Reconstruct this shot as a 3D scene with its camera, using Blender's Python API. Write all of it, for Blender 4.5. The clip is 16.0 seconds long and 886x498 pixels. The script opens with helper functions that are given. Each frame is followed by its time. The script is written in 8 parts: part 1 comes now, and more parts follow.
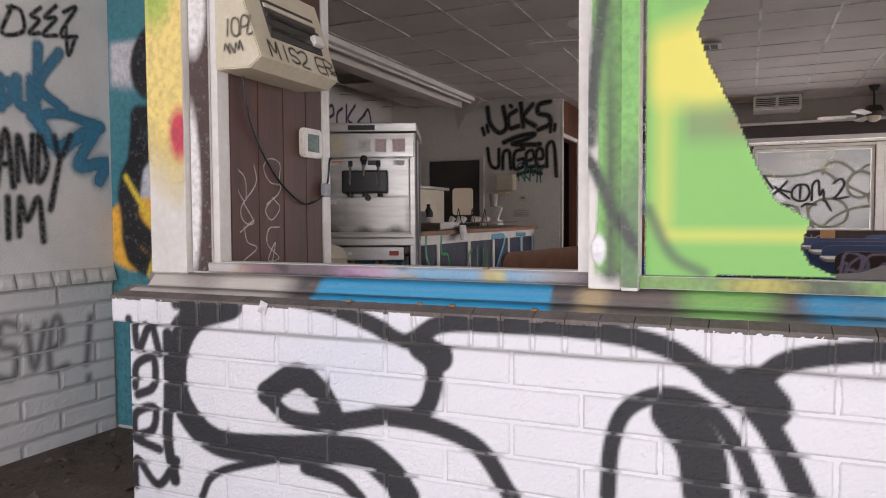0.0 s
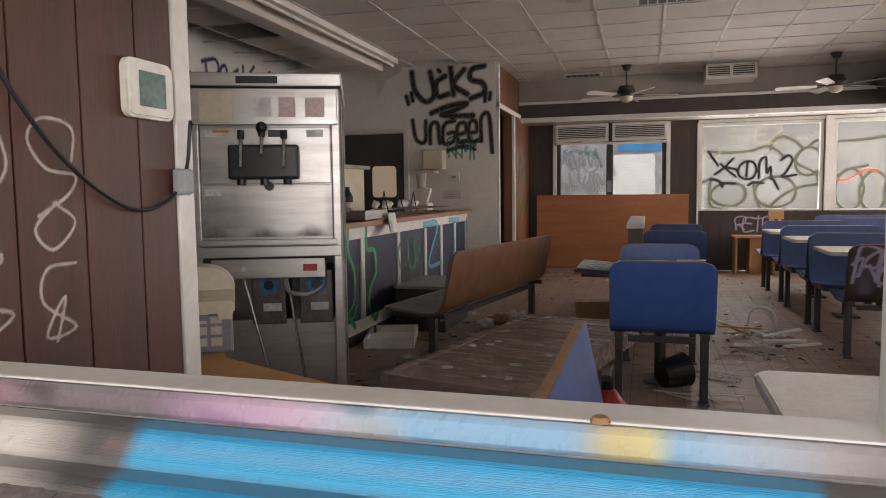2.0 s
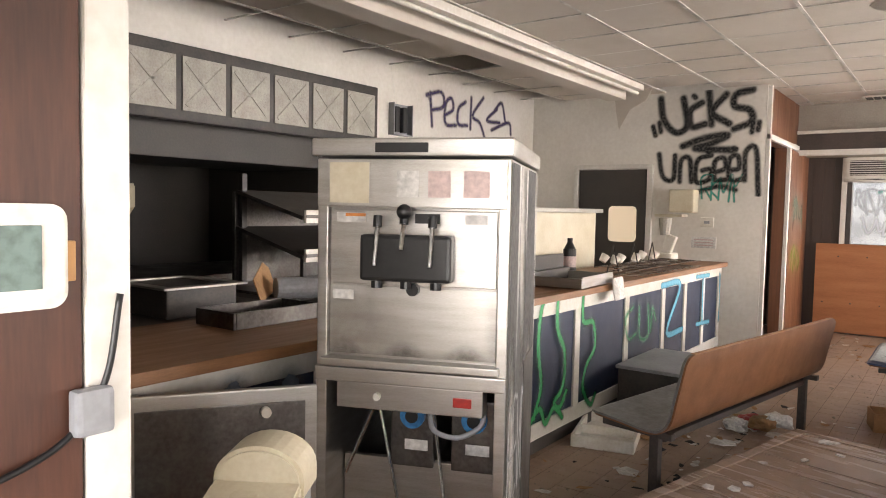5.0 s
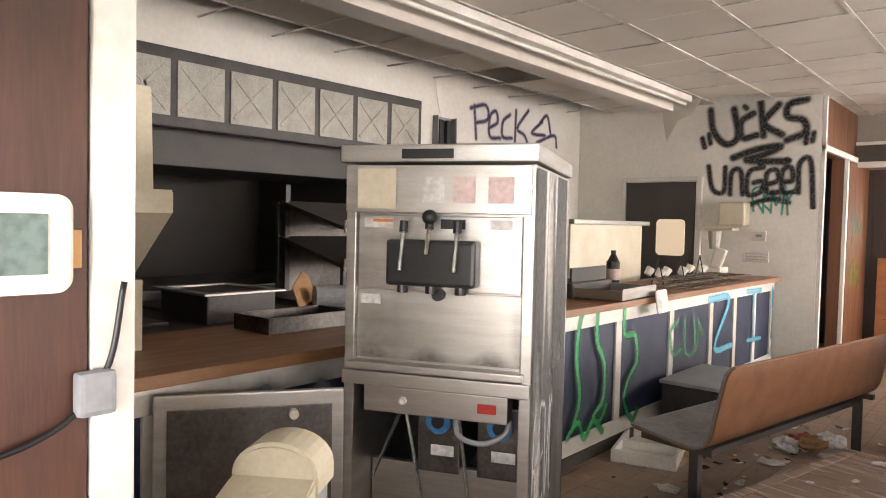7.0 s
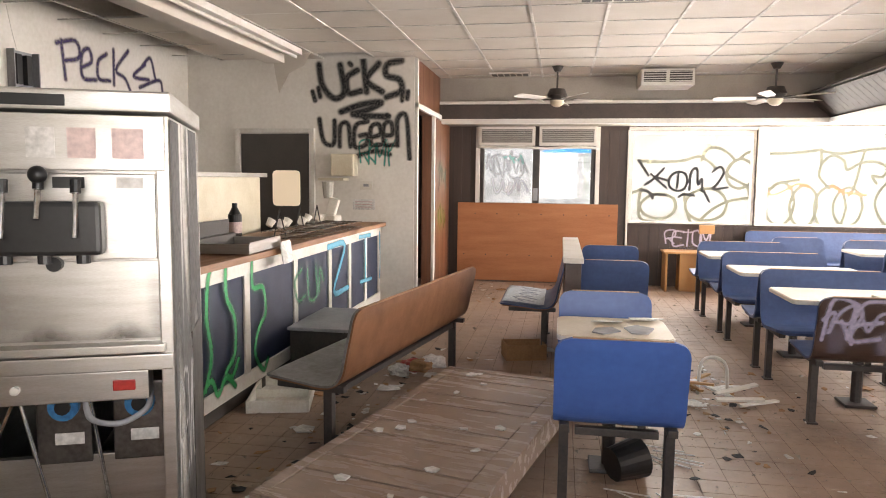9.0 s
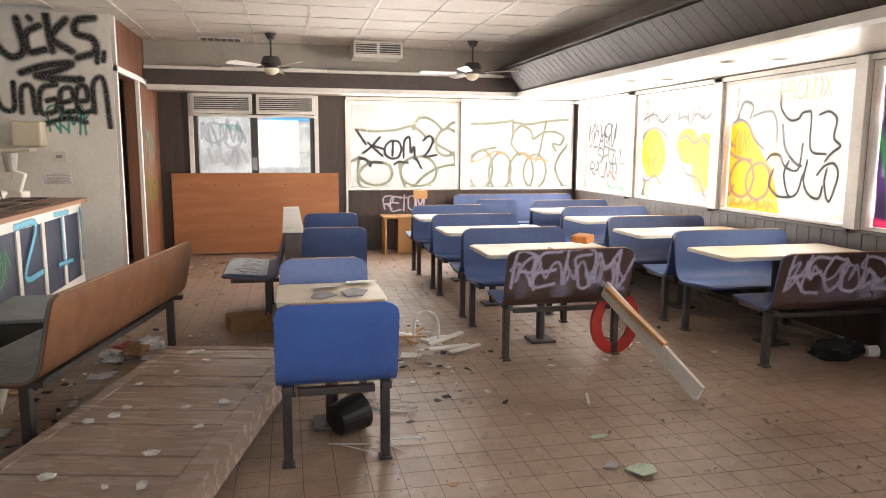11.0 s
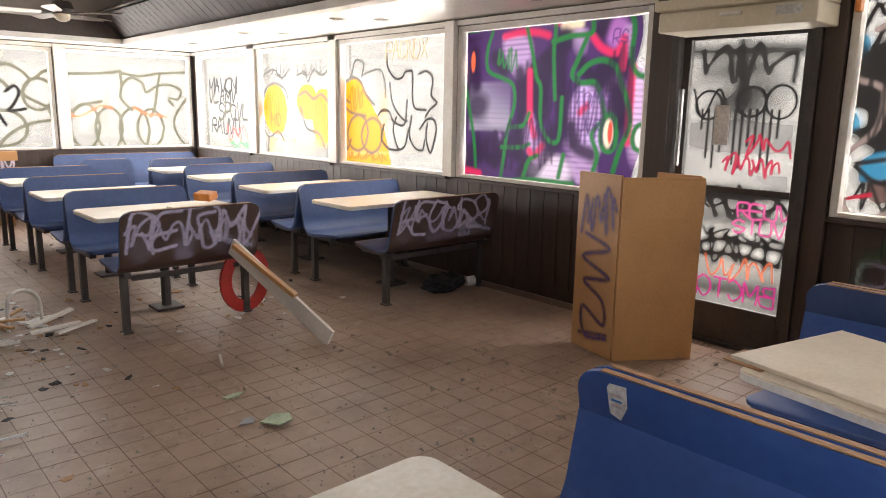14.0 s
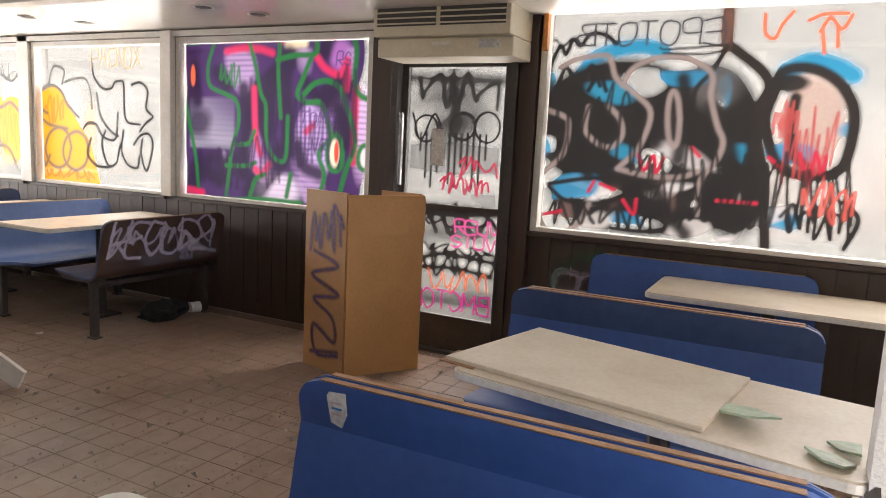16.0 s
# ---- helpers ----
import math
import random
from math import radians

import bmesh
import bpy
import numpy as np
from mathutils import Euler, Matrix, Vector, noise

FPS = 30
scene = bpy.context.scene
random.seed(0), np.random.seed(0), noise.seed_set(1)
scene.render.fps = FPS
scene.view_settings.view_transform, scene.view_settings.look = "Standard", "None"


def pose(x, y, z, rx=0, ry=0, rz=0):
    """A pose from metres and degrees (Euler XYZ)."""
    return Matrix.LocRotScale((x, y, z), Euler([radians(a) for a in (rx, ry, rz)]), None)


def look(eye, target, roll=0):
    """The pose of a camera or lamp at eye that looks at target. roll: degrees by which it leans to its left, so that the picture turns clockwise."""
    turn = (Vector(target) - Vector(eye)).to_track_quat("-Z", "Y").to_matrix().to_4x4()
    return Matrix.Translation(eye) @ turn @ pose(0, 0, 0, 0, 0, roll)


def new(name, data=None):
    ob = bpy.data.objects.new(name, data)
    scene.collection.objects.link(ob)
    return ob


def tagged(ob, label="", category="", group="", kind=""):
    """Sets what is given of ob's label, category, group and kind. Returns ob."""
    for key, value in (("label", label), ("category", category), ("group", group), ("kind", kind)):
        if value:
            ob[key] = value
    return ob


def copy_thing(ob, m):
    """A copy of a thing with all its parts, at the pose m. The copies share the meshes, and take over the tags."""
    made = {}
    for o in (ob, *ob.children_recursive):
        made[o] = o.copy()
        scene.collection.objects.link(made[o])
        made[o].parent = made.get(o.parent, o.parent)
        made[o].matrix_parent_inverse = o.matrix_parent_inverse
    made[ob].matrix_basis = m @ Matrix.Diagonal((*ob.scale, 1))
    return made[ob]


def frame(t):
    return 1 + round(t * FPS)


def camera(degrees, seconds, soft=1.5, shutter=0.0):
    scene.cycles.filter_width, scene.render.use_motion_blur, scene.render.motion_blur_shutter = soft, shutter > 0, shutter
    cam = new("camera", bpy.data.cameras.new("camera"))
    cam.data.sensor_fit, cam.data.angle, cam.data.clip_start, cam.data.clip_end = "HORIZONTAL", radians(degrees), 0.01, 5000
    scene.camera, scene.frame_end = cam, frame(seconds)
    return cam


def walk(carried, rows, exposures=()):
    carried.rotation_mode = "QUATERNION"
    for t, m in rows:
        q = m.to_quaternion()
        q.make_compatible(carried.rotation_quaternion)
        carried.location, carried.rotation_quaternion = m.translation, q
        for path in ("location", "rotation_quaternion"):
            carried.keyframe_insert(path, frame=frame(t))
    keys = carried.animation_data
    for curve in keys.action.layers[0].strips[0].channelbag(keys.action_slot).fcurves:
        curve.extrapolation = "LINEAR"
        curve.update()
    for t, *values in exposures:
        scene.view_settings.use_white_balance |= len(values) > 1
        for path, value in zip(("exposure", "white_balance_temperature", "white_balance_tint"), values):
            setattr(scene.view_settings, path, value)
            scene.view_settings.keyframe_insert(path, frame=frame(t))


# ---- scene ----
cam = camera(64.5, 16.0, soft=1.0)
PATH = [
    (0, (-0.151, 0.197, 1.13), (-0.948, 2.029, 1.041), -0.3),
    (0.5, (-0.351, 0.52, 1.147), (-1.115, 2.366, 1.051), -0.5),
    (1, (-0.526, 0.89, 1.183), (-1.225, 2.761, 1.082), -0.5),
    (1.5, (-0.715, 1.178, 1.196), (-1.339, 3.074, 1.078), -0.7),
    (2, (-0.835, 1.444, 1.222), (-1.39, 3.359, 1.062), -0.7),
    (2.5, (-0.924, 1.829, 1.275), (-1.416, 3.755, 1.055), -1.3),
    (3, (-1.005, 2.023, 1.405), (-1.499, 3.94, 1.118), -1.9),
    (3.5, (-1.138, 2.132, 1.477), (-1.66, 4.043, 1.202), -1.9),
    (4, (-1.134, 2.251, 1.507), (-1.774, 4.136, 1.316), -0.7),
    (4.5, (-1.046, 2.375, 1.516), (-2.022, 4.115, 1.376), 0.4),
    (4.7, (-1.027, 2.403, 1.521), (-2.148, 4.054, 1.383), 1.1),
    (7, (-0.934, 2.463, 1.491), (-2.235, 3.981, 1.414), 1.3),
    (7.5, (-0.951, 2.474, 1.52), (-2.01, 4.166, 1.399), 1.9),
    (8, (-0.979, 2.469, 1.518), (-1.766, 4.302, 1.38), 1.2),
    (8.5, (-1.003, 2.451, 1.514), (-1.548, 4.368, 1.345), 0.6),
    (9, (-1.02, 2.428, 1.506), (-1.348, 4.391, 1.306), 0.6),
    (11.3, (-0.95, 2.31, 1.524), (-0.414, 4.214, 1.229), 0.4),
    (11.5, (-0.952, 2.314, 1.51), (-0.345, 4.195, 1.21), 0.5),
    (12, (-0.939, 2.323, 1.503), (-0.168, 4.141, 1.184), 0.7),
    (12.5, (-0.922, 2.325, 1.496), (-0.004, 4.07, 1.163), 0.9),
    (13, (-0.907, 2.317, 1.497), (0.144, 3.982, 1.145), 0.9),
    (13.5, (-0.889, 2.319, 1.497), (0.288, 3.893, 1.125), 0.9),
    (14, (-0.866, 2.328, 1.479), (0.446, 3.788, 1.095), 1.0),
    (14.5, (-0.836, 2.323, 1.462), (0.615, 3.645, 1.078), 1.2),
    (15, (-0.812, 2.312, 1.455), (0.771, 3.478, 1.084), 1.6),
    (15.5, (-0.819, 2.33, 1.434), (0.877, 3.337, 1.101), 2.3),
    (16, (-0.808, 2.302, 1.43), (0.961, 3.19, 1.142), 2.9),
]
walk(cam, [(t, look(eye, target, roll)) for t, eye, target, roll in PATH],
     [(0.0, -0.52, 6400, 20), (1.0, -0.5, 6450, 20), (1.8, -0.3, 6700, 16), (2.5, 0.6, 6950, 16), (3.2, 1.05, 6950, 15), (4.0, 1.38, 6950, 14), (9.0, 1.48, 6950, 14), (11.5, 1.25, 6900, 13), (16.0, 0.9, 6700, 13)])

# ---- light ----
world = bpy.data.worlds.new("sky")
scene.world = world
world.use_nodes = True
wn = world.node_tree.nodes
sky = wn.new("ShaderNodeTexSky")
sky.sky_type, sky.sun_disc = "NISHITA", False
sky.sun_elevation, sky.sun_rotation = radians(55), radians(232)
world.node_tree.links.new(sky.outputs[0], wn["Background"].inputs[0])
wn["Background"].inputs[1].default_value = 0.15


def area(name, x, y, z, sx, sy, rx, rz, watts, colour=(1, 0.98, 0.96)):
    """An area lamp standing in for daylight, sx by sy, shining along its own -z."""
    d = bpy.data.lights.new(name, "AREA")
    d.shape, d.size, d.size_y, d.energy, d.color = "RECTANGLE", sx, sy, watts, colour
    ob = new(name, d)
    ob.matrix_world = pose(x, y, z, rx, 0, rz)
    return ob


sun = new("sun", bpy.data.lights.new("sun", "SUN"))
sun.data.energy, sun.data.angle, sun.data.color = 5.0, radians(0.6), (1, 0.95, 0.86)
sun.matrix_world = look((-4.5, -3.5, 8.2), (0, 0, 0))
# lamps for the daylight in the window openings of the east and north walls
area("window_daylight_east", 4.0, 8.9, 1.56, 7.6, 1.36, 90, 90, 600)
area("window_daylight_east_front", 4.0, 2.8, 1.56, 2.6, 1.36, 90, 90, 175)
area("window_daylight_door", 4.0, 4.43, 1.1, 0.8, 1.75, 90, 90, 60)
area("window_daylight_north", 1.7, 13.3, 1.56, 3.6, 1.36, -90, 0, 330)
# added fill lamp out before the porch, in no opening
area("window_daylight_front", 0.3, -1.8, 1.5, 7.0, 3.0, 95, 0, 280)

# ---- materials ----
def nodes(name):
    m = bpy.data.materials.new(name)
    m.use_nodes = True
    return m, m.node_tree.nodes, m.node_tree.links, m.node_tree.nodes["Principled BSDF"]


def surface(name, colour, rough=0.6, metal=0.0, dark=None, big=2.0, fine=60.0, amount=0.5, bump=0.1, stretch=(1, 1, 1), rough_var=0.15, each=0.0, room=False):
    """A worn surface: colour drifts to dark by noise at a large and a fine scale, with fine relief. each: drift from piece to piece."""
    m, n, l, p = nodes(name)
    dark = dark or tuple(c * 0.55 for c in colour)
    tc, mp = n.new("ShaderNodeTexCoord"), n.new("ShaderNodeMapping")
    mp.inputs["Scale"].default_value = stretch
    l.new(n.new("ShaderNodeNewGeometry").outputs["Position"] if room else tc.outputs["Object"], mp.inputs[0])
    a, b = n.new("ShaderNodeTexNoise"), n.new("ShaderNodeTexNoise")
    a.inputs["Scale"].default_value, a.inputs["Detail"].default_value, a.inputs["Roughness"].default_value = big, 6, 0.65
    b.inputs["Scale"].default_value, b.inputs["Detail"].default_value = fine, 4
    l.new(mp.outputs[0], a.inputs["Vector"]), l.new(mp.outputs[0], b.inputs["Vector"])
    mx = n.new("ShaderNodeMath")
    mx.operation = "MULTIPLY_ADD"
    mx.inputs[1].default_value = 0.45
    l.new(b.outputs[0], mx.inputs[0]), l.new(a.outputs[0], mx.inputs[2])
    src = mx.outputs[0]
    if each:
        oi, ad = n.new("ShaderNodeObjectInfo"), n.new("ShaderNodeMath")
        ad.operation = "MULTIPLY_ADD"
        ad.inputs[1].default_value = each
        l.new(oi.outputs["Random"], ad.inputs[0]), l.new(src, ad.inputs[2])
        src = ad.outputs[0]
    ramp = n.new("ShaderNodeValToRGB")
    e = ramp.color_ramp.elements
    e[0].position, e[1].position = 0.72 - 0.35 * amount, 0.72 + 0.3 * amount + each * 0.6
    e[0].color, e[1].color = (*colour, 1), (*dark, 1)
    l.new(src, ramp.inputs[0]), l.new(ramp.outputs[0], p.inputs["Base Color"])
    rr = n.new("ShaderNodeMapRange")
    rr.inputs["To Min"].default_value, rr.inputs["To Max"].default_value = max(0.03, rough - rough_var), min(1, rough + rough_var)
    l.new(a.outputs[0], rr.inputs[0]), l.new(rr.outputs[0], p.inputs["Roughness"])
    p.inputs["Metallic"].default_value = metal
    if bump:
        bp = n.new("ShaderNodeBump")
        bp.inputs["Strength"].default_value, bp.inputs["Distance"].default_value = bump, 0.01
        l.new(b.outputs[0], bp.inputs["Height"]), l.new(bp.outputs[0], p.inputs["Normal"])
    return m


def painted(name, rough=0.55, bump=0.15):
    """Paint whose colour and cover come from the mesh's own colour layer, let through where the cover is thin."""
    m, n, l, p = nodes(name)
    at = n.new("ShaderNodeAttribute")
    at.attribute_name = "paint"
    nz = n.new("ShaderNodeTexNoise")
    nz.inputs["Scale"].default_value, nz.inputs["Detail"].default_value = 45, 5
    tc = n.new("ShaderNodeTexCoord")
    l.new(tc.outputs["Object"], nz.inputs["Vector"])
    l.new(at.outputs["Color"], p.inputs["Base Color"])
    p.inputs["Roughness"].default_value = rough
    return m, n, l, p, at, nz


def spray_material(name, glow):
    m, n, l, p, at, nz = painted(name)
    out = n["Material Output"]
    tr, mix = n.new("ShaderNodeBsdfTransparent"), n.new("ShaderNodeMixShader")
    body = p.outputs[0]
    if glow:
        tl, half = n.new("ShaderNodeBsdfTranslucent"), n.new("ShaderNodeMixShader")
        half.inputs[0].default_value = glow
        l.new(at.outputs["Color"], tl.inputs[0])
        l.new(p.outputs[0], half.inputs[1]), l.new(tl.outputs[0], half.inputs[2])
        body = half.outputs[0]
    mr, mu = n.new("ShaderNodeMapRange"), n.new("ShaderNodeMath")
    mr.inputs["From Min"].default_value, mr.inputs["From Max"].default_value = 0.25, 0.6
    mr.inputs["To Min"].default_value, mr.inputs["To Max"].default_value = (1.04 if glow else 0.65), (1.12 if glow else 1.0)
    mu.operation, mu.use_clamp = "MULTIPLY", True
    l.new(nz.outputs[0], mr.inputs[0]), l.new(mr.outputs[0], mu.inputs[0]), l.new(at.outputs["Alpha"], mu.inputs[1])
    l.new(mu.outputs[0], mix.inputs[0]), l.new(tr.outputs[0], mix.inputs[1]), l.new(body, mix.inputs[2])
    l.new(mix.outputs[0], out.inputs[0])
    return m


def glass_material(name, tint=(0.97, 0.98, 0.97), gloss=0.06, milky=0.0):
    m, n, l, p = nodes(name)
    n.remove(p)
    tr, gl, mix = n.new("ShaderNodeBsdfTransparent"), n.new("ShaderNodeBsdfGlossy"), n.new("ShaderNodeMixShader")
    tr.inputs[0].default_value, gl.inputs["Roughness"].default_value, mix.inputs[0].default_value = (*tint, 1), 0.03, gloss
    l.new(tr.outputs[0], mix.inputs[1]), l.new(gl.outputs[0], mix.inputs[2])
    last = mix
    if milky:
        tl, m2, nz, mr = n.new("ShaderNodeBsdfTranslucent"), n.new("ShaderNodeMixShader"), n.new("ShaderNodeTexNoise"), n.new("ShaderNodeMapRange")
        tl.inputs[0].default_value = (0.9, 0.9, 0.87, 1)
        nz.inputs["Scale"].default_value, nz.inputs["Detail"].default_value = 3.0, 6
        mr.inputs["From Min"].default_value, mr.inputs["From Max"].default_value = 0.3, 0.7
        mr.inputs["To Min"].default_value, mr.inputs["To Max"].default_value = milky * 0.5, milky
        tc = n.new("ShaderNodeTexCoord")
        l.new(tc.outputs["Object"], nz.inputs["Vector"]), l.new(nz.outputs[0], mr.inputs[0]), l.new(mr.outputs[0], m2.inputs[0])
        l.new(mix.outputs[0], m2.inputs[1]), l.new(tl.outputs[0], m2.inputs[2])
        last = m2
    l.new(last.outputs[0], n["Material Output"].inputs[0])
    return m


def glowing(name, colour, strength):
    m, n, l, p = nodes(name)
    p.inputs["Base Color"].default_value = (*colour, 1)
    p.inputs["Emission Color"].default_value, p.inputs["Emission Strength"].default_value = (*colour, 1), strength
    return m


WHITE = surface("white_wall_paint", (0.8, 0.77, 0.72), 0.6, dark=(0.6, 0.56, 0.5), big=0.9, fine=25, amount=0.9, bump=0.05)
STUCCO = surface("white_stucco", (0.75, 0.73, 0.7), 0.8, dark=(0.5, 0.48, 0.45), big=1.6, fine=120, amount=0.9, bump=0.35)
TRIM = surface("white_trim_paint", (0.68, 0.66, 0.62), 0.45, dark=(0.58, 0.54, 0.48), big=3, fine=40, amount=0.5, bump=0.06)
BROWN = surface("brown_panel_paint", (0.105, 0.042, 0.026), 0.4, dark=(0.05, 0.022, 0.015), big=1.5, fine=30, amount=0.8, bump=0.06, stretch=(6, 6, 0.6))
DARKWOOD = surface("dark_stained_panelling", (0.062, 0.038, 0.028), 0.45, dark=(0.03, 0.019, 0.015), big=1.5, fine=40, amount=0.8, bump=0.1, stretch=(8, 8, 0.5))
REDWOOD = surface("reddish_wood_panelling", (0.19, 0.075, 0.035), 0.4, dark=(0.09, 0.035, 0.018), big=2, fine=50, amount=0.9, bump=0.05, stretch=(10, 10, 0.5))
PLY = surface("plywood", (0.42, 0.17, 0.07), 0.7, dark=(0.25, 0.09, 0.035), big=1.3, fine=60, amount=0.9, bump=0.1, stretch=(0.6, 5, 5))
CEIL = surface("ceiling_tile_board", (0.68, 0.63, 0.57), 0.9, dark=(0.48, 0.43, 0.37), big=0.6, fine=180, amount=0.9, bump=0.3)
TBAR = surface("ceiling_grid_metal", (0.75, 0.72, 0.66), 0.5, amount=0.3, bump=0)
SOFFIT = surface("glossy_soffit_paint", (0.62, 0.58, 0.51), 0.22, dark=(0.58, 0.53, 0.45), big=1.5, fine=20, amount=0.8, bump=0.04)
FASCIA = surface("dark_fascia_paint", (0.075, 0.05, 0.04), 0.5, dark=(0.035, 0.026, 0.022), big=2, amount=0.7, bump=0.06)
GREYWALL = surface("grey_upper_wall_paint", (0.42, 0.38, 0.33), 0.7, dark=(0.26, 0.23, 0.2), big=1.2, amount=0.9, bump=0.06)
BLUE = surface("blue_laminate", (0.045, 0.11, 0.34), 0.38, dark=(0.03, 0.075, 0.25), big=2, fine=30, amount=0.7, bump=0.03)
BLUEDULL = surface("dusty_blue_laminate", (0.055, 0.1, 0.23), 0.45, dark=(0.035, 0.06, 0.15), big=2, fine=30, amount=0.8, bump=0.03)
BROWNLAM = surface("brown_laminate", (0.2, 0.085, 0.036), 0.4, dark=(0.12, 0.05, 0.022), big=1.5, fine=40, amount=0.8, bump=0.04, stretch=(4, 0.5, 4))
GREYSEAT = surface("scuffed_grey_seat", (0.2, 0.21, 0.22), 0.4, dark=(0.09, 0.085, 0.08), big=5, fine=40, amount=1.0, bump=0.05)
DARKLAM = surface("dark_brown_laminate", (0.07, 0.038, 0.028), 0.4, dark=(0.035, 0.02, 0.016), big=1.5, fine=40, amount=0.8, bump=0.04)
EDGE = surface("bare_ply_edge", (0.4, 0.22, 0.11), 0.6, dark=(0.22, 0.11, 0.05), big=8, fine=80, amount=0.8)
BLACKSTEEL = surface("black_painted_steel", (0.018, 0.017, 0.017), 0.45, dark=(0.05, 0.04, 0.035), big=5, fine=60, amount=0.5, bump=0.08)
TABLE = surface("cream_laminate", (0.68, 0.6, 0.48), 0.35, dark=(0.5, 0.42, 0.31), big=2.5, fine=60, amount=0.8, bump=0.03)
STEEL = surface("brushed_stainless_steel", (0.58, 0.575, 0.56), 0.38, 1.0, dark=(0.4, 0.37, 0.33), big=2.5, fine=90, amount=0.8, bump=0.03, stretch=(1, 1, 9), rough_var=0.12)
STEELDARK = surface("stained_dark_steel", (0.25, 0.24, 0.23), 0.38, 1.0, dark=(0.07, 0.06, 0.055), big=4, fine=60, amount=1.0, bump=0.08)
CHROME = surface("chrome", (0.7, 0.7, 0.7), 0.15, 1.0, amount=0.3, bump=0)
BLACKPL = surface("black_plastic", (0.014, 0.014, 0.015), 0.35, amount=0.5, bump=0.03)
CREAMPL = surface("yellowed_plastic", (0.64, 0.59, 0.47), 0.4, dark=(0.5, 0.43, 0.3), big=3, amount=0.8, bump=0.02)
WHITEPL = surface("white_plastic", (0.72, 0.7, 0.65), 0.35, dark=(0.55, 0.5, 0.42), big=3, amount=0.6, bump=0.02)
GREYPL = surface("grey_plastic", (0.3, 0.31, 0.33), 0.45, dark=(0.2, 0.2, 0.21), amount=0.6, bump=0.03)
MDF = surface("tan_mdf_board", (0.5, 0.27, 0.1), 0.55, dark=(0.36, 0.18, 0.065), big=1.6, fine=70, amount=0.8, bump=0.04)
BUTCHER = surface("wood_countertop", (0.34, 0.17, 0.08), 0.45, dark=(0.18, 0.085, 0.04), big=3, fine=60, amount=0.9, bump=0.05, stretch=(8, 0.8, 8))
NAVY = surface("dark_blue_panel", (0.018, 0.03, 0.075), 0.5, dark=(0.01, 0.016, 0.04), big=2, amount=0.8, bump=0.05)
PLANK = surface("dusty_dark_planks", (0.36, 0.275, 0.22), 0.26, dark=(0.24, 0.175, 0.14), big=2.5, fine=50, amount=0.9, bump=0.12, stretch=(1, 6, 6), each=0.12)
TILE = surface("brown_quarry_tile", (0.225, 0.145, 0.103), 0.45, dark=(0.33, 0.23, 0.165), big=0.9, fine=10, amount=0.7, bump=0.25, each=0.06, room=True, rough_var=0.28)


def soil(m, scale, lo, hi, colour, amount):
    """Blotches of dried dirt over a material, by world position, which also dull its gloss."""
    n, l = m.node_tree.nodes, m.node_tree.links
    p = n["Principled BSDF"]
    g, z, r, x = n.new("ShaderNodeNewGeometry"), n.new("ShaderNodeTexNoise"), n.new("ShaderNodeMapRange"), n.new("ShaderNodeMix")
    z.inputs["Scale"].default_value, z.inputs["Detail"].default_value, z.inputs["Roughness"].default_value = scale, 8, 0.72
    r.inputs["From Min"].default_value, r.inputs["From Max"].default_value, r.inputs["To Max"].default_value = lo, hi, amount
    x.data_type = "RGBA"
    l.new(g.outputs["Position"], z.inputs["Vector"]), l.new(z.outputs[0], r.inputs[0]), l.new(r.outputs[0], x.inputs[0])
    l.new(p.inputs["Base Color"].links[0].from_socket, x.inputs[6])
    x.inputs[7].default_value = (*colour, 1)
    l.new(x.outputs[2], p.inputs["Base Color"])


soil(TILE, 1.7, 0.5, 0.66, (0.16, 0.1, 0.07), 0.75)
soil(TILE, 6.0, 0.57, 0.7, (0.42, 0.34, 0.28), 0.55)
soil(PLANK, 3.0, 0.5, 0.68, (0.22, 0.17, 0.14), 0.6)
soil(PLANK, 14.0, 0.6, 0.7, (0.45, 0.4, 0.34), 0.5)
soil(TILE, 26.0, 0.6, 0.68, (0.07, 0.045, 0.033), 0.6)
GROUT = surface("dirty_grout", (0.19, 0.12, 0.086), 0.9, big=2, fine=80, amount=0.8, bump=0.3)
soil(GROUT, 1.7, 0.5, 0.66, (0.1, 0.065, 0.047), 0.75)
DIRT = surface("dirt_and_leaves", (0.14, 0.1, 0.07), 0.95, dark=(0.05, 0.038, 0.03), big=3, fine=40, amount=1.0, bump=0.8)
PAVE = surface("pale_concrete", (0.42, 0.4, 0.37), 0.9, big=1.5, fine=90, amount=0.8, bump=0.2)
CONC = surface("stained_sill_concrete", (0.21, 0.18, 0.16), 0.8, dark=(0.08, 0.068, 0.06), big=5, fine=60, amount=1.0, bump=0.4)
# near-black; on some parts it stands for shade as colour
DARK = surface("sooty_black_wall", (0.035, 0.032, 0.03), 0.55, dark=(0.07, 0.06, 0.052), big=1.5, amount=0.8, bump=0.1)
PAPER = surface("white_paper", (0.75, 0.73, 0.7), 0.8, amount=0.4, bump=0.05)
REDPAINT = surface("red_paint", (0.45, 0.03, 0.025), 0.35, amount=0.5, bump=0.03)
ORANGE = surface("orange_plastic", (0.7, 0.24, 0.05), 0.4, amount=0.4)
GREENPAINT = surface("light_green_shard", (0.42, 0.55, 0.38), 0.35, amount=0.5, bump=0.02)
CARDBOARD = surface("cardboard", (0.4, 0.22, 0.1), 0.85, big=3, fine=60, amount=0.7, bump=0.1)
SIGNPINK = surface("faded_pink_print", (0.66, 0.5, 0.47), 0.5, amount=0.5, bump=0)
LCD = surface("grey_green_screen", (0.16, 0.22, 0.2), 0.15, amount=0.3, bump=0)
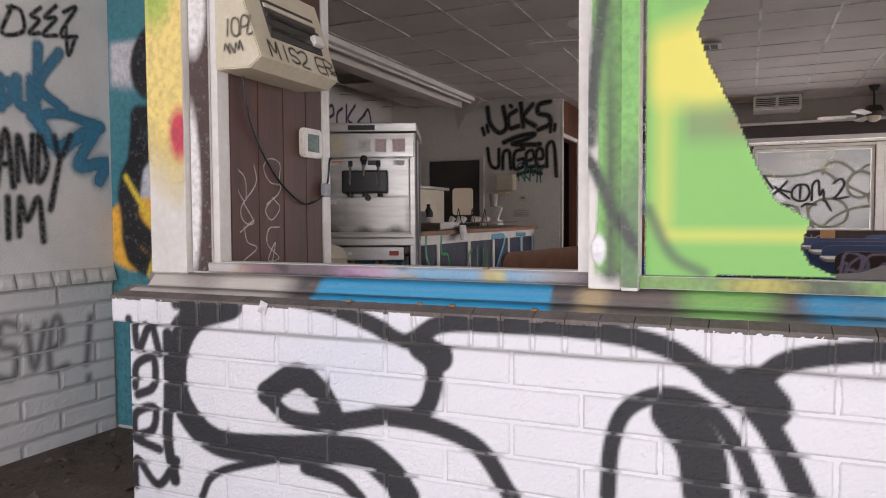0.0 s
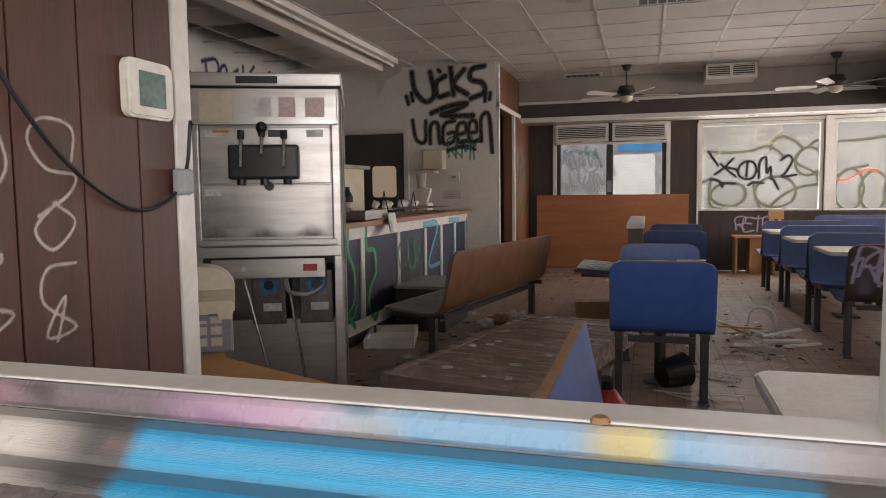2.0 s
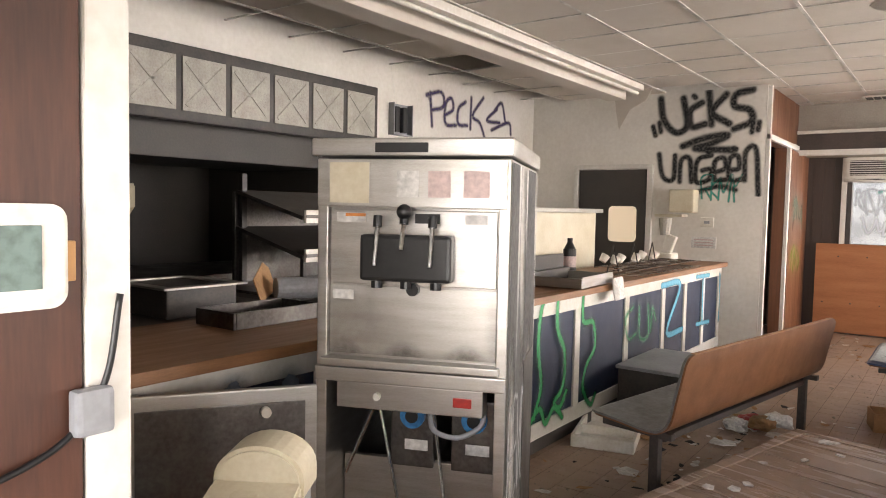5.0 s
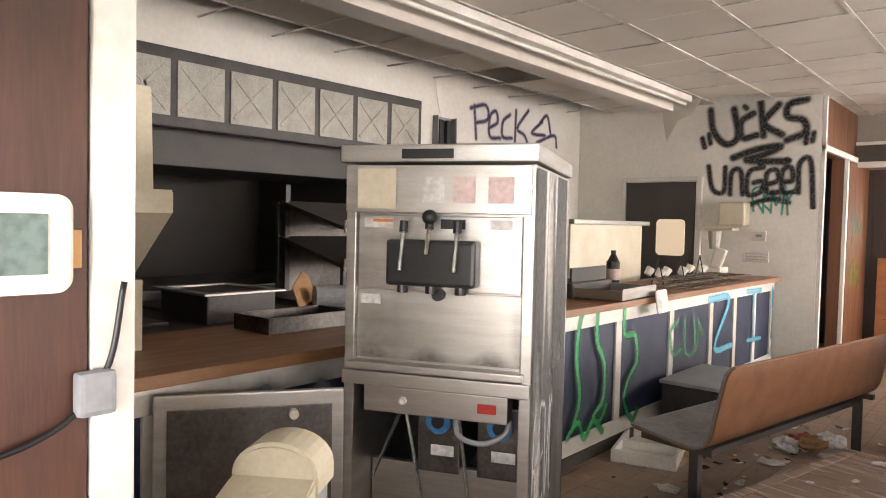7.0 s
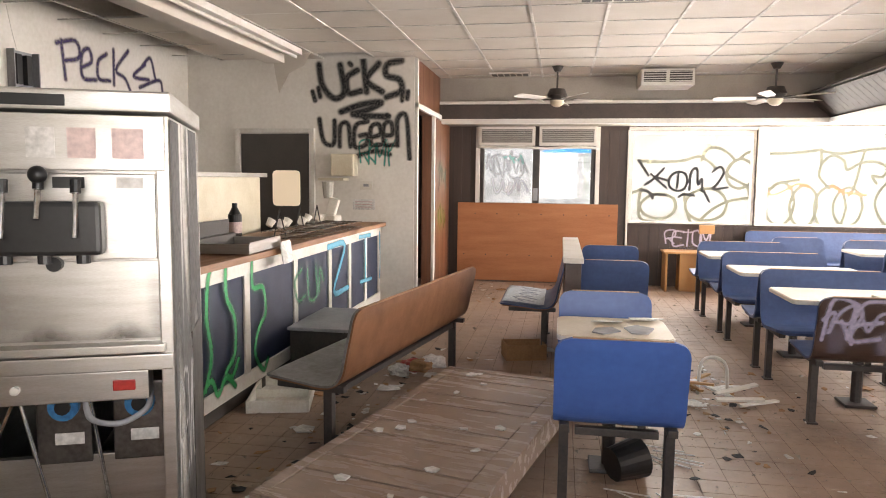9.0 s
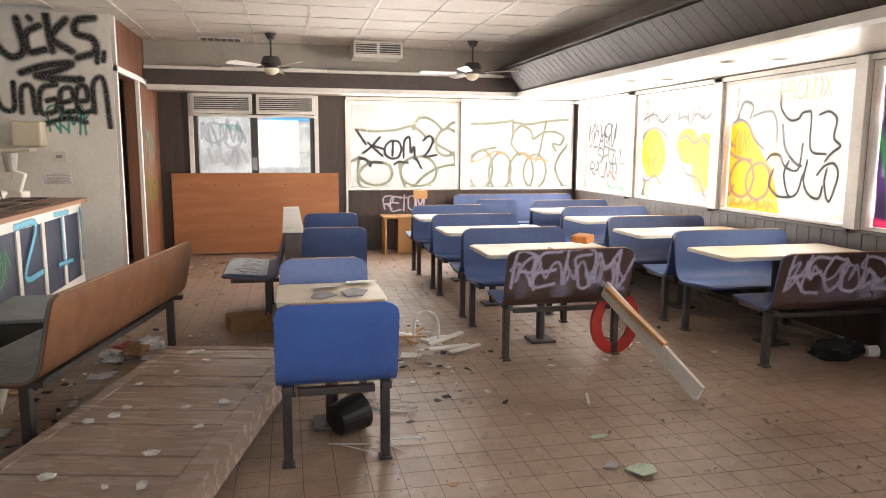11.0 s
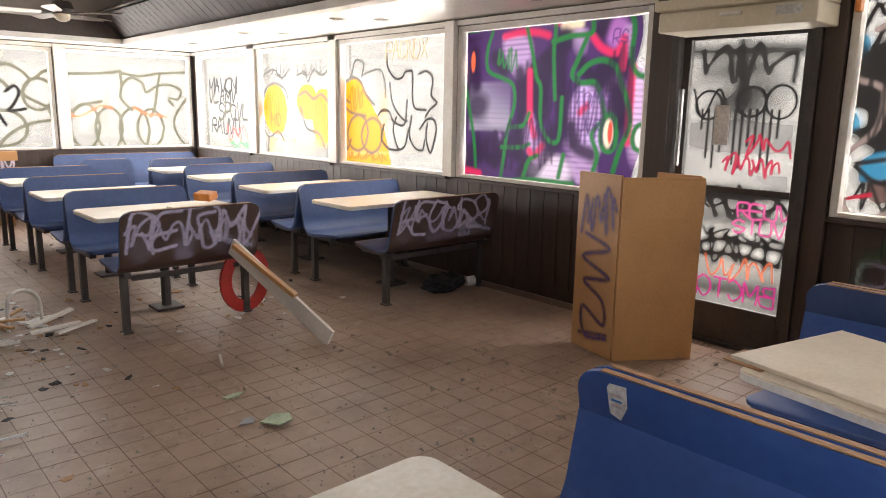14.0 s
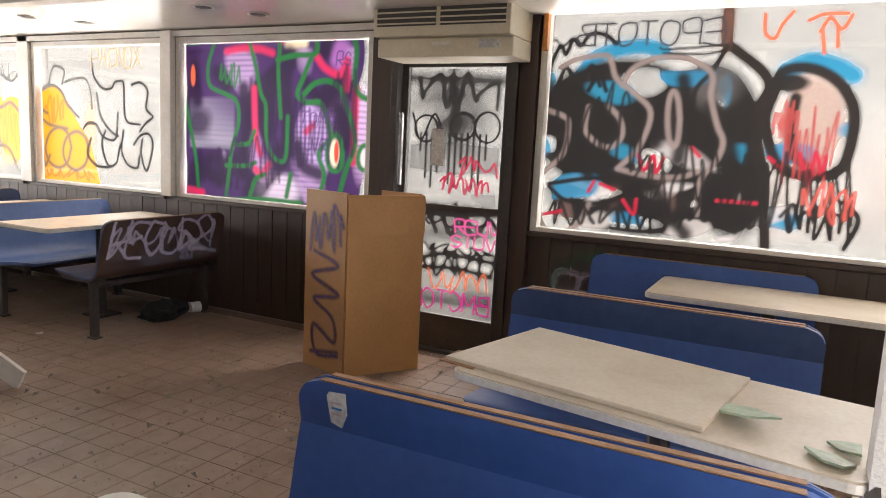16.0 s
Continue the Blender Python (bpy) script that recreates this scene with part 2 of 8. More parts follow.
CLOTHBLACK = surface("black_cloth", (0.012, 0.012, 0.013), 0.9, amount=0.5, bump=0.5)
SIDING = surface("white_painted_siding", (0.34, 0.35, 0.37), 0.6, amount=0.3, bump=0.05)
BLUESTRIPE = surface("blue_sign_paint", (0.03, 0.22, 0.5), 0.5, amount=0.3, bump=0)
SPRAY = spray_material("spray_paint", 0.0)
SPRAYGLASS = spray_material("spray_paint_on_glass", 0.055)
GLASS = glass_material("dirty_window_glass", (0.29, 0.29, 0.285), milky=0.02)
CLEARGLASS = glass_material("clear_glass")
FROST = surface("pressed_glass_panel", (0.5, 0.48, 0.43), 0.2, dark=(0.3, 0.28, 0.24), big=6, fine=60, amount=0.9, bump=0.5)
GRIT = surface("plaster_grit", (0.45, 0.4, 0.34), 0.9, dark=(0.2, 0.16, 0.13), big=3, fine=40, amount=0.9, bump=0)


# ---- building blocks ----
def thing(name, m, label, category, group=""):
    ob = new(name)
    ob.matrix_world = m
    ob.empty_display_size = 0.1
    return tagged(ob, label, category, group)


def part(name, bm, material, parent=None, label="", smooth=False):
    """A bmesh as one mesh object under a thing or a part."""
    me = bpy.data.meshes.new(name)
    bm.to_mesh(me)
    bm.free()
    me.materials.append(material)
    if smooth:
        me.polygons.foreach_set("use_smooth", [True] * len(me.polygons))
    ob = new(name, me)
    ob.parent = parent
    return tagged(ob, label)


def add_box(bm, x0, x1, y0, y1, z0, z1, bevel=0.0, m=None):
    r = bmesh.ops.create_cube(bm, size=1)
    vs = r["verts"]
    bmesh.ops.transform(bm, verts=vs, matrix=Matrix.LocRotScale(((x0 + x1) / 2, (y0 + y1) / 2, (z0 + z1) / 2), None, (x1 - x0, y1 - y0, z1 - z0)))
    if bevel:
        es = list({e for v in vs for e in v.link_edges})
        out = bmesh.ops.bevel(bm, geom=es, offset=bevel, segments=2, affect="EDGES", profile=0.6)
        vs = list({v for f in out["faces"] for v in f.verts} | {v for v in vs if v.is_valid})
    if m is not None:
        bmesh.ops.transform(bm, verts=[v for v in vs if v.is_valid], matrix=m)
    return bm


def box(name, dims, material, parent=None, bevel=0.004, label="", m=None):
    return part(name, add_box(bmesh.new(), *dims, bevel, m), material, parent, label)


def add_tube(bm, a, b, r, r2=None, seg=12):
    a, b = Vector(a), Vector(b)
    d = b - a
    m = Matrix.Translation((a + b) / 2) @ d.to_track_quat("Z", "Y").to_matrix().to_4x4()
    bmesh.ops.create_cone(bm, cap_ends=True, segments=seg, radius1=r, radius2=r if r2 is None else r2, depth=d.length, matrix=m)
    return bm


def tube(name, a, b, r, material, parent=None, r2=None, seg=12, label=""):
    return part(name, add_tube(bmesh.new(), a, b, r, r2, seg), material, parent, label, smooth=False)


def add_path(bm, pts, r, seg=8):
    """A round bar along a smooth line of points."""
    pts = [Vector(p) for p in pts]
    rings = []
    for i, p in enumerate(pts):
        d = (pts[min(i + 1, len(pts) - 1)] - pts[max(i - 1, 0)]).normalized()
        q = d.to_track_quat("Z", "Y").to_matrix()
        rings.append([bm.verts.new(p + q @ Vector((r * math.cos(a), r * math.sin(a), 0))) for a in (2 * math.pi * k / seg for k in range(seg))])
    for A, B in zip(rings, rings[1:]):
        for k in range(seg):
            bm.faces.new((A[k], A[(k + 1) % seg], B[(k + 1) % seg], B[k]))
    bm.faces.new(rings[0][::-1]), bm.faces.new(rings[-1])
    return bm


def smooth_line(pts, steps=6):
    """A line of points rounded by Catmull and Rom's curve."""
    P = np.array(pts, float)
    if len(P) < 3:
        return P
    P = np.vstack([2 * P[0] - P[1], P, 2 * P[-1] - P[-2]])
    out = []
    for i in range(1, len(P) - 2):
        a, b, c, d = P[i - 1], P[i], P[i + 1], P[i + 2]
        for s in np.arange(steps) / steps:
            out.append(0.5 * (2 * b + (c - a) * s + (2 * a - 5 * b + 4 * c - d) * s * s + (3 * b - a - 3 * c + d) * s ** 3))
    return np.array(out + [P[-2]])


def plate(outline, depth, bevel=0.0):
    """A flat board in x and y of the given outline, from z 0 up to depth."""
    bm = bmesh.new()
    f = bm.faces.new([bm.verts.new((x, y, 0)) for x, y in outline])
    if f.normal.z > 0:
        f.normal_flip()
    r = bmesh.ops.extrude_face_region(bm, geom=[f])
    bmesh.ops.translate(bm, verts=[v for v in r["geom"] if isinstance(v, bmesh.types.BMVert)], vec=(0, 0, depth))
    bmesh.ops.recalc_face_normals(bm, faces=bm.faces)
    if bevel:
        bmesh.ops.bevel(bm, geom=[e for e in bm.edges if abs(e.verts[0].co.z - e.verts[1].co.z) < 1e-5], offset=bevel, segments=2, affect="EDGES")
    return bm


def rounded(x0, x1, y0, y1, r, n=5):
    out = []
    for cx, cy, a0 in ((x1 - r, y1 - r, 0), (x0 + r, y1 - r, 90), (x0 + r, y0 + r, 180), (x1 - r, y0 + r, 270)):
        out += [(cx + r * math.cos(radians(a0 + 90 * k / n)), cy + r * math.sin(radians(a0 + 90 * k / n))) for k in range(n + 1)]
    return out


# ---- sprayed lines ----
LETTERS = {
    "A": "00 38 60/14 54", "B": "00 08/08 57 45 04/04 64 62 50 00", "C": "67 48 17 04 11 40 62", "D": "00 08 48 64 40 00",
    "E": "60 00 08 68/04 54", "G": "67 48 17 04 11 40 61 64 34", "H": "00 08/60 68/04 64", "I": "30 38", "K": "00 08/68 04 60",
    "L": "08 00 60", "M": "00 08 33 68 60", "N": "00 08 60 68", "O": "38 07 03 20 50 64 57 38", "P": "00 08 58 66 54 04", "R": "00 08 58 66 54 04/24 60",
    "S": "67 38 07 05 34 63 51 20 01", "T": "08 68/38 30", "U": "08 02 20 50 62 68", "V": "08 30 68", "W": "08 10 34 50 68", "X": "08 60/00 68",
    "Y": "08 34 68/34 30", "Z": "08 68 00 60", "1": "06 38 30/00 60", "2": "07 38 67 64 00 60", "-": "04 64", "<": "67 03 50", "\"": "08 06/28 26", "(": "68 24 60",
}


def letters(text, u, v, h, w=None, slant=0.15, jitter=0.05, seed=1, gap=0.22, rise=0.0, curl=5):
    """Lines of a word with its lower left at u, v, letters h high and w wide."""
    rnd, out = random.Random(seed), []
    w = w or 0.62 * h
    for ch in text:
        if ch != " ":
            for line in LETTERS[ch].split("/"):
                pts = [((int(c[0]) / 6) * w, (int(c[1]) / 8) * h) for c in line.split()]
                pts = [(u + a + slant * b + rnd.uniform(-1, 1) * jitter * h, v + b + rnd.uniform(-1, 1) * jitter * h) for a, b in pts]
                out.append(smooth_line(pts, curl))
        u += w * (1 + gap)
        v += rise
    return out


def strokes(text):
    """Hand-drawn lines written as u,v pairs in centimetres, a line from slash to slash."""
    return [smooth_line([tuple(float(c) / 100 for c in p.split(",")) for p in line.split()], 5) for line in text.split("/")]


def loop(cu, cv, ru, rv, a0=0, a1=360, n=20):
    return np.array([(cu + ru * math.cos(radians(a0 + (a1 - a0) * k / n)), cv + rv * math.sin(radians(a0 + (a1 - a0) * k / n))) for k in range(n + 1)])


def scribble(u0, u1, v0, v1, turns, seed, wild=0.5):
    """One running looped line that fills a field."""
    rnd = random.Random(seed)
    pts = []
    for k in range(turns * 3):
        f = k / (turns * 3 - 1)
        pts.append((u0 + (u1 - u0) * (f + rnd.uniform(-1, 1) * wild / turns), v0 + (v1 - v0) * (0.5 + 0.5 * math.sin(k * 2.1 + rnd.uniform(-0.6, 0.6)) * rnd.uniform(0.5, 1))))
    return smooth_line(pts, 7)


def cover(P, line, width, soft):
    """How thickly a sprayed line covers each of the points P."""
    d = np.full(len(P), 9.0)
    for a, b in zip(line[:-1], line[1:]):
        ab = b - a
        s = np.clip(((P - a) @ ab) / max(ab @ ab, 1e-9), 0, 1)
        d = np.minimum(d, np.hypot(*(P - a - s[:, None] * ab).T))
    return np.clip((width / 2 + soft - d) / (2 * soft), 0, 1)


def lay(P, coats, base=None):
    """Colour and cover of the coats laid one over the other on the points P. A coat is (lines, width, soft, colour, strength), or a filled area (function, colour)."""
    col = np.zeros((len(P), 3)) if base is None else np.tile(np.array(base, float), (len(P), 1))
    alpha = np.zeros(len(P)) if base is None else np.ones(len(P))
    for coat in coats:
        if callable(coat[0]):
            a, c = np.clip(coat[0](P), 0, 1), coat[1]
        else:
            lines, width, soft, c, strength = coat
            a = np.zeros(len(P))
            for line in lines:
                lo, hi = line.min(0) - width, line.max(0) + width
                near = ((P >= lo - soft) & (P <= hi + soft)).all(1)
                if near.any():
                    a[near] = np.maximum(a[near], cover(P[near], np.asarray(line), width, soft))
            a = a * a * (3 - 2 * a) * strength
        a = a[:, None]
        new_alpha = alpha[:, None] * (1 - a) + a
        col = np.where(new_alpha > 1e-4, (col * alpha[:, None] * (1 - a) + np.array(c) * a) / np.maximum(new_alpha, 1e-4), col)
        alpha = new_alpha[:, 0]
    return col, alpha


def colour_layer(me, col, alpha):
    at = me.color_attributes.new("paint", "FLOAT_COLOR", "POINT")
    at.data.foreach_set("color", np.hstack([col, alpha[:, None]]).astype(np.float32).ravel())


def spray(name, origin, u, v, size, coats, parent, material=None, step=0.009, label="", bend=None):
    """A coat of paint on a plane from origin along u and v, as a thin skin where the paint covers it."""
    nu, nv = max(2, int(size[0] / step)), max(2, int(size[1] / step))
    gu, gv = np.meshgrid(np.linspace(0, size[0], nu + 1), np.linspace(0, size[1], nv + 1))
    P = np.column_stack([gu.ravel(), gv.ravel()])
    col, alpha = lay(P, coats)
    W = np.array(origin) + P[:, :1] * np.array(u) + P[:, 1:] * np.array(v)
    if bend is not None:
        W = bend(P, W)
    i = (np.arange(nv)[:, None] * (nu + 1) + np.arange(nu)[None]).ravel()
    quads = np.column_stack([i, i + 1, i + nu + 2, i + nu + 1])
    quads = quads[alpha[quads].max(1) > 0.02]
    used, inv = np.unique(quads, return_inverse=True)
    me = bpy.data.meshes.new(name)
    me.from_pydata(W[used].tolist(), [], inv.reshape(-1, 4).tolist())
    colour_layer(me, col[used], alpha[used])
    me.materials.append(material or SPRAY)
    ob = new(name, me)
    ob.parent = parent
    return tagged(ob, label)


BLK, GRY, LIL, GRN, TEAL, PINK, YEL, RED, PUR, SKYB, WHT = (0.012, 0.012, 0.013), (0.22, 0.22, 0.21), (0.42, 0.36, 0.47), (0.02, 0.22, 0.07), (0.03, 0.36, 0.28), (0.6, 0.05, 0.28), (0.8, 0.34, 0.01), (0.5, 0.03, 0.03), (0.06, 0.025, 0.13), (0.02, 0.2, 0.36), (0.8, 0.8, 0.8)

# ---- structure ----
EAST, NORTH, WEST, CEILZ, FRONT = 3.5, 12.8, -5.4, 2.85, 2.22
SILL, HEAD = 0.90, 2.21


def structure(name, bm, material, label="", category=""):
    return tagged(part(name, bm, material), label, category, kind="structure")


def boxes(*dims, bevel=0.0):
    bm = bmesh.new()
    for d in dims:
        add_box(bm, *d, bevel)
    return bm


ground = structure("ground", boxes((-60, 70, -60, 80, -0.3, -0.02)), PAVE, "pale concrete ground round the building", "ground")
floor_base = structure("floor", boxes((-8.0, 3.5, 2.3, 12.8, -0.02, -0.004), (0.5, 3.5, 1.0, 2.3, -0.02, -0.004)), GROUT, "brown quarry tile floor with dirt and rubbish", "floor")

# ceiling: boards in a metal grid, with two broken places over the counter
bm = bmesh.new()
PX, PY = 0.61, 0.61
gx = [-0.08 + PX * k for k in range(-13, 5)]
gy = [2.6 + PY * k for k in range(-3, 17)]
HOLES = {(-8, 11), (-6, 15)}
rnd = random.Random(4)
for i, x in enumerate(gx[:-1]):
    for j, y in enumerate(gy[:-1]):
        if x < -5.3 or (i - 13, j) in HOLES:
            continue
        s = 0.03 if rnd.random() < 0.07 and x < -2.4 else 0.0
        add_box(bm, x + 0.012, x + PX - 0.012, y + 0.012, y + PY - 0.012, CEILZ + 0.004 - s * rnd.random(), CEILZ + 0.02)
ceiling = structure("ceiling", bm, CEIL, "stained acoustic tile ceiling with a metal grid and missing tiles", "ceiling")
bm = bmesh.new()
for x in gx:
    add_box(bm, x - 0.012, x + 0.012, gy[0], gy[-1], CEILZ - 0.003, CEILZ + 0.012)
for y in gy:
    add_box(bm, gx[0], gx[-1], y - 0.008, y + 0.008, CEILZ - 0.001, CEILZ + 0.01)
structure("ceiling_grid", bm, TBAR, "pale metal ceiling grid", "ceiling")
structure("roof_deck", boxes((-8.2, 3.9, 0.7, 13.2, 3.25, 3.4)), DARK, "dark roof deck above the ceiling", "roof")

# east wall with its windows and door
ew = [(SILL, HEAD, 11.02, 12.68), (SILL, HEAD, 9.09, 10.79), (SILL, HEAD, 7.16, 8.92), (SILL, HEAD, 5.08, 7.02), (0.0, 2.06, 3.97, 4.9), (0.92, 2.34, 1.1, 3.84)]


def pierced(axis, at, thick, lo, hi, top, holes):
    """Boxes of a wall along x or y that leave the holes (z0, z1, from, to) open."""
    out, run = [], sorted(holes, key=lambda h: h[2])
    pos = lo
    for z0, z1, a, b in run:
        out.append((pos, a, 0, top))
        if z0 > 0:
            out.append((a, b, 0, z0))
        out.append((a, b, z1, top))
        pos = b
    out.append((pos, hi, 0, top))
    return [((at, at + thick, a, b, z0, z1) if axis == "y" else (a, b, at, at + thick, z0, z1)) for a, b, z0, z1 in out if b - a > 1e-4]


wall_east = structure("wall_east", boxes(*pierced("y", EAST, 0.16, 0.9, 12.96, 3.25, ew)), DARKWOOD, "dark panelled window wall", "wall")
nw = [(1.13, 2.0, -2.2, -0.56), (SILL, HEAD, -0.07, 1.62), (SILL, HEAD, 1.75, 3.46)]
wall_north = structure("wall_north", boxes(*pierced("x", NORTH, 0.16, -8.0, 3.66, 3.25, nw)), DARKWOOD, "dark panelled end wall with windows", "wall")
wall_west = structure("wall_west", boxes((WEST - 0.15, WEST, 7.3, 10.25, 0, 3.25), (WEST - 0.15, WEST, 2.3, 7.3, 2.6, 3.25)), WHITE, "cream wall over the kitchen opening", "wall")
# the cook room's gloom is put into the wall colour
structure("wall_cookroom", boxes((-8.1, -8.0, 2.9, 10.25, 0, 3.25), (-8.0, WEST - 0.155, 7.35, 7.45, 0, 3.25), (-8.0, -3.3, 2.9, 3.0, 0, 3.25), (-8.0, -5.55, 3.0, 7.35, 2.7, 2.75)), DARK, "cook room walls, near-black for the room's shade", "wall")
wall_kitchen_end = structure("wall_kitchen", boxes((-8.0, -2.67, 10.25, 10.37, 0, 3.25)), WHITE, "cream wall behind the counter with black writing", "wall")
structure("wall_restroom", boxes((-2.79, -2.67, 10.37, 10.45, 0, 3.25), (-2.79, -2.67, 10.45, 11.32, 2.29, 3.25), (-2.79, -2.67, 11.32, 12.8, 0, 3.25), (-4.2, -4.1, 10.37, 12.8, 0, 3.25)), REDWOOD, "reddish wood clad block with a doorway", "wall")

# vertical boards of the wainscot and piers
def boards(parent, axis, at, a, b, z0, z1, w=0.145, seed=1):
    n = max(1, round((b - a) / w))
    w = (b - a) / n
    bm0 = add_box(bmesh.new(), 0, 0.008, 0.002, w - 0.004, z0, z1, 0.002)
    me = bpy.data.meshes.new("board")
    bm0.to_mesh(me), bm0.free()
    me.materials.append(DARKWOOD)
    for k in range(n):
        ob = new("board", me)
        ob.matrix_world = pose(at, a + k * w, 0, 0, 0, 0) @ pose(-0.008, 0, 0) if axis == "y" else pose(a + (k + 1) * w, at, 0) @ pose(0, 0, 0, 0, 0, 90) @ pose(-0.008, 0, 0)
        ob.parent = parent
        ob.matrix_parent_inverse = parent.matrix_world.inverted()


boards(wall_east, "y", EAST, 4.95, 12.7, 0.1, SILL - 0.03)
boards(wall_east, "y", EAST, 1.2, 3.84, 0.1, 0.88)
for a, b, z0, z1 in ((-0.2, 3.4, 0.1, SILL - 0.03), (-0.5, -0.09, SILL + 0.1, 2.2), (-2.6, -2.23, 1.17, 2.3)):
    n = round((b - a) / 0.145)
    bmw = (b - a) / n
    bm0 = add_box(bmesh.new(), 0.002, bmw - 0.004, -0.008, 0, z0, z1, 0.002)
    me = bpy.data.meshes.new("board")
    bm0.to_mesh(me), bm0.free()
    me.materials.append(DARKWOOD)
    for k in range(n):
        ob = new("board", me)
        ob.location = (a + k * bmw, NORTH, 0)
        ob.parent = wall_north


def window(number, axis, at, a, b, z0, z1, pane=None, label="", frame_mat=None):
    """A fixed window in a wall: frame with depth, sill and pane. Inside is on the low side of at."""
    w = tagged(new("window_%d" % number), label or "fixed shop window, glass covered in painted writing", "window", kind="structure")
    f, d = 0.045, 0.10
    bars = [(a, a + f, z0, z1), (b - f, b, z0, z1), (a + f, b - f, z1 - f, z1), (a + f, b - f, z0, z0 + f * 0.6)]
    bm = bmesh.new()
    for u0, u1, v0, v1 in bars:
        add_box(bm, *((at - 0.012, at + d, u0, u1, v0, v1) if axis == "y" else (u0, u1, at - 0.012, at + d, v0, v1)), 0.004)
    part("window_frame", bm, frame_mat or TRIM, w)
    bm = add_box(bmesh.new(), *((at - 0.035, at + 0.02, a - 0.02, b + 0.02, z0 - 0.03, z0 - 0.004) if axis == "y" else (a - 0.02, b + 0.02, at - 0.035, at + 0.02, z0 - 0.03, z0 - 0.004)), 0.004)
    part("window_sill", bm, DARKWOOD, w)
    g = 0.06
    bm = add_box(bmesh.new(), *((at + g, at + g + 0.006, a + f, b - f, z0 + f * 0.6, z1 - f) if axis == "y" else (a + f, b - f, at + g, at + g + 0.006, z0 + f * 0.6, z1 - f)))
    p = part("pane", bm, pane or GLASS, w)
    p.visible_shadow = False
    return w


windows = {}
for k, (z0, z1, a, b) in enumerate(ew):
    if k != 4:
        windows[k] = window(k + 1, "y", EAST, a, b, z0, z1)
for k, (z0, z1, a, b) in enumerate(nw[1:]):
    windows[7 + k] = window(7 + k, "x", NORTH, a, b, z0, z1)

# piers and head trim
structure("window_trim", boxes((3.44, 3.497, 7.03, 7.15, SILL, 2.26), (3.46, 3.497, 8.93, 9.08, SILL, 2.26), (3.46, 3.497, 10.8, 11.01, SILL, 2.26), (1.63, 1.74, 12.74, 12.797, SILL, 2.26), (-0.09, 3.46, 12.75, 12.797, 2.215, 2.26), (3.46, 3.497, 5.0, 12.75, 2.215, 2.26), (-0.105, -0.075, 12.76, 12.797, 0.05, 2.22), bevel=0.004), TRIM, "dirty white window trim", "trim")

# lowered soffit along the north and east walls
structure("soffit", boxes((2.3, 3.497, 1.2, 12.797, 2.27, 2.33), (-2.67, 2.3, 11.95, 12.797, 2.27, 2.33)), SOFFIT, "glossy cream soffit with recessed lights", "ceiling")
structure("soffit_wall", boxes((2.28, 2.36, 1.2, 11.95, 2.33, 2.85), (-2.67, 2.36, 11.95, 12.03, 2.33, 2.85)), GREYWALL, "grey wall above the soffit", "wall")
fas = tagged(new("soffit_fascia"), "dark boarded fascia with white edges round the soffit", "trim", kind="structure")
bm = bmesh.new()
add_box(bm, -2.66, 2.24, 11.86, 11.948, 2.30, 2.49)
part("fascia_board", bm, FASCIA, fas)
part("lower_edge", boxes((-2.66, 2.26, 11.83, 11.95, 2.235, 2.298), bevel=0.004), TRIM, fas)
part("upper_edge", boxes((-2.66, 2.2, 11.84, 11.95, 2.492, 2.53), bevel=0.004), TRIM, fas)
# sloping boards of the east side
for k in range(70):
    y1 = 11.9 - k * 0.15
    bm = bmesh.new()
    vs = [bm.verts.new(p) for p in ((2.24, y1, 2.30), (2.24, y1 - 0.145, 2.30), (1.94, y1 - 0.145, 2.56), (1.94, y1, 2.56), (2.27, y1, 2.31), (2.27, y1 - 0.145, 2.31), (1.97, y1 - 0.145, 2.575), (1.97, y1, 2.575))]
    for q in ((0, 1, 2, 3), (7, 6, 5, 4), (0, 4, 5, 1), (1, 5, 6, 2), (2, 6, 7, 3), (3, 7, 4, 0)):
        bm.faces.new([vs[i] for i in q])
    part("board", bm, FASCIA, fas)
part("lower_edge", boxes((2.2, 2.33, 1.3, 11.9, 2.235, 2.298), bevel=0.004), TRIM, fas)
part("upper_edge", boxes((1.9, 2.3, 1.3, 11.9, 2.577, 2.6), bevel=0.003), FASCIA, fas)

# front wall: block base, sill, frame, and the stub wall inside
# the last box is an unseen wall, added to keep light off the benches
ext = structure("wall_front", boxes((-2.2, 0.32, 2.125, 2.2, 0, 0.76), (-2.2, 1.0, 2.1, 2.2, 2.35, 3.25), (-5.4, -2.2, 2.88, 3.0, 0, 3.25), (-2.2, -1.98, 2.24, 2.9, 0, 3.25), (0.9, 1.0, 1.0, 2.1, 0, 3.25), (1.0, 3.5, 0.9, 1.0, 0, 3.25)), STUCCO, "painted front wall with broken windows", "wall")
structure("wall_alcove", boxes((-3.4, -3.2, -3.0, 2.88, 0.86, 3.25), (-3.4, -3.22, -3.0, 2.88, 0, 0.86)), STUCCO, "white stucco side wall with writing", "wall")
structure("porch_roof", boxes((-3.4, 4.2, 0.6, 2.2, 2.9, 3.1)), WHITE, "white porch ceiling over the front", "roof")
stub = structure("wall_stub", boxes((-1.98, -1.905, 2.26, 2.865, 0, 2.85)), BROWN, "brown grooved panel wall beside the window", "wall")
for y0, y1 in ((2.265, 2.42), (2.425, 2.58), (2.585, 2.74), (2.745, 2.863)):
    box("panel_board", (-1.904, -1.898, y0, y1, 0.0, 2.84), BROWN, stub, 0.002)
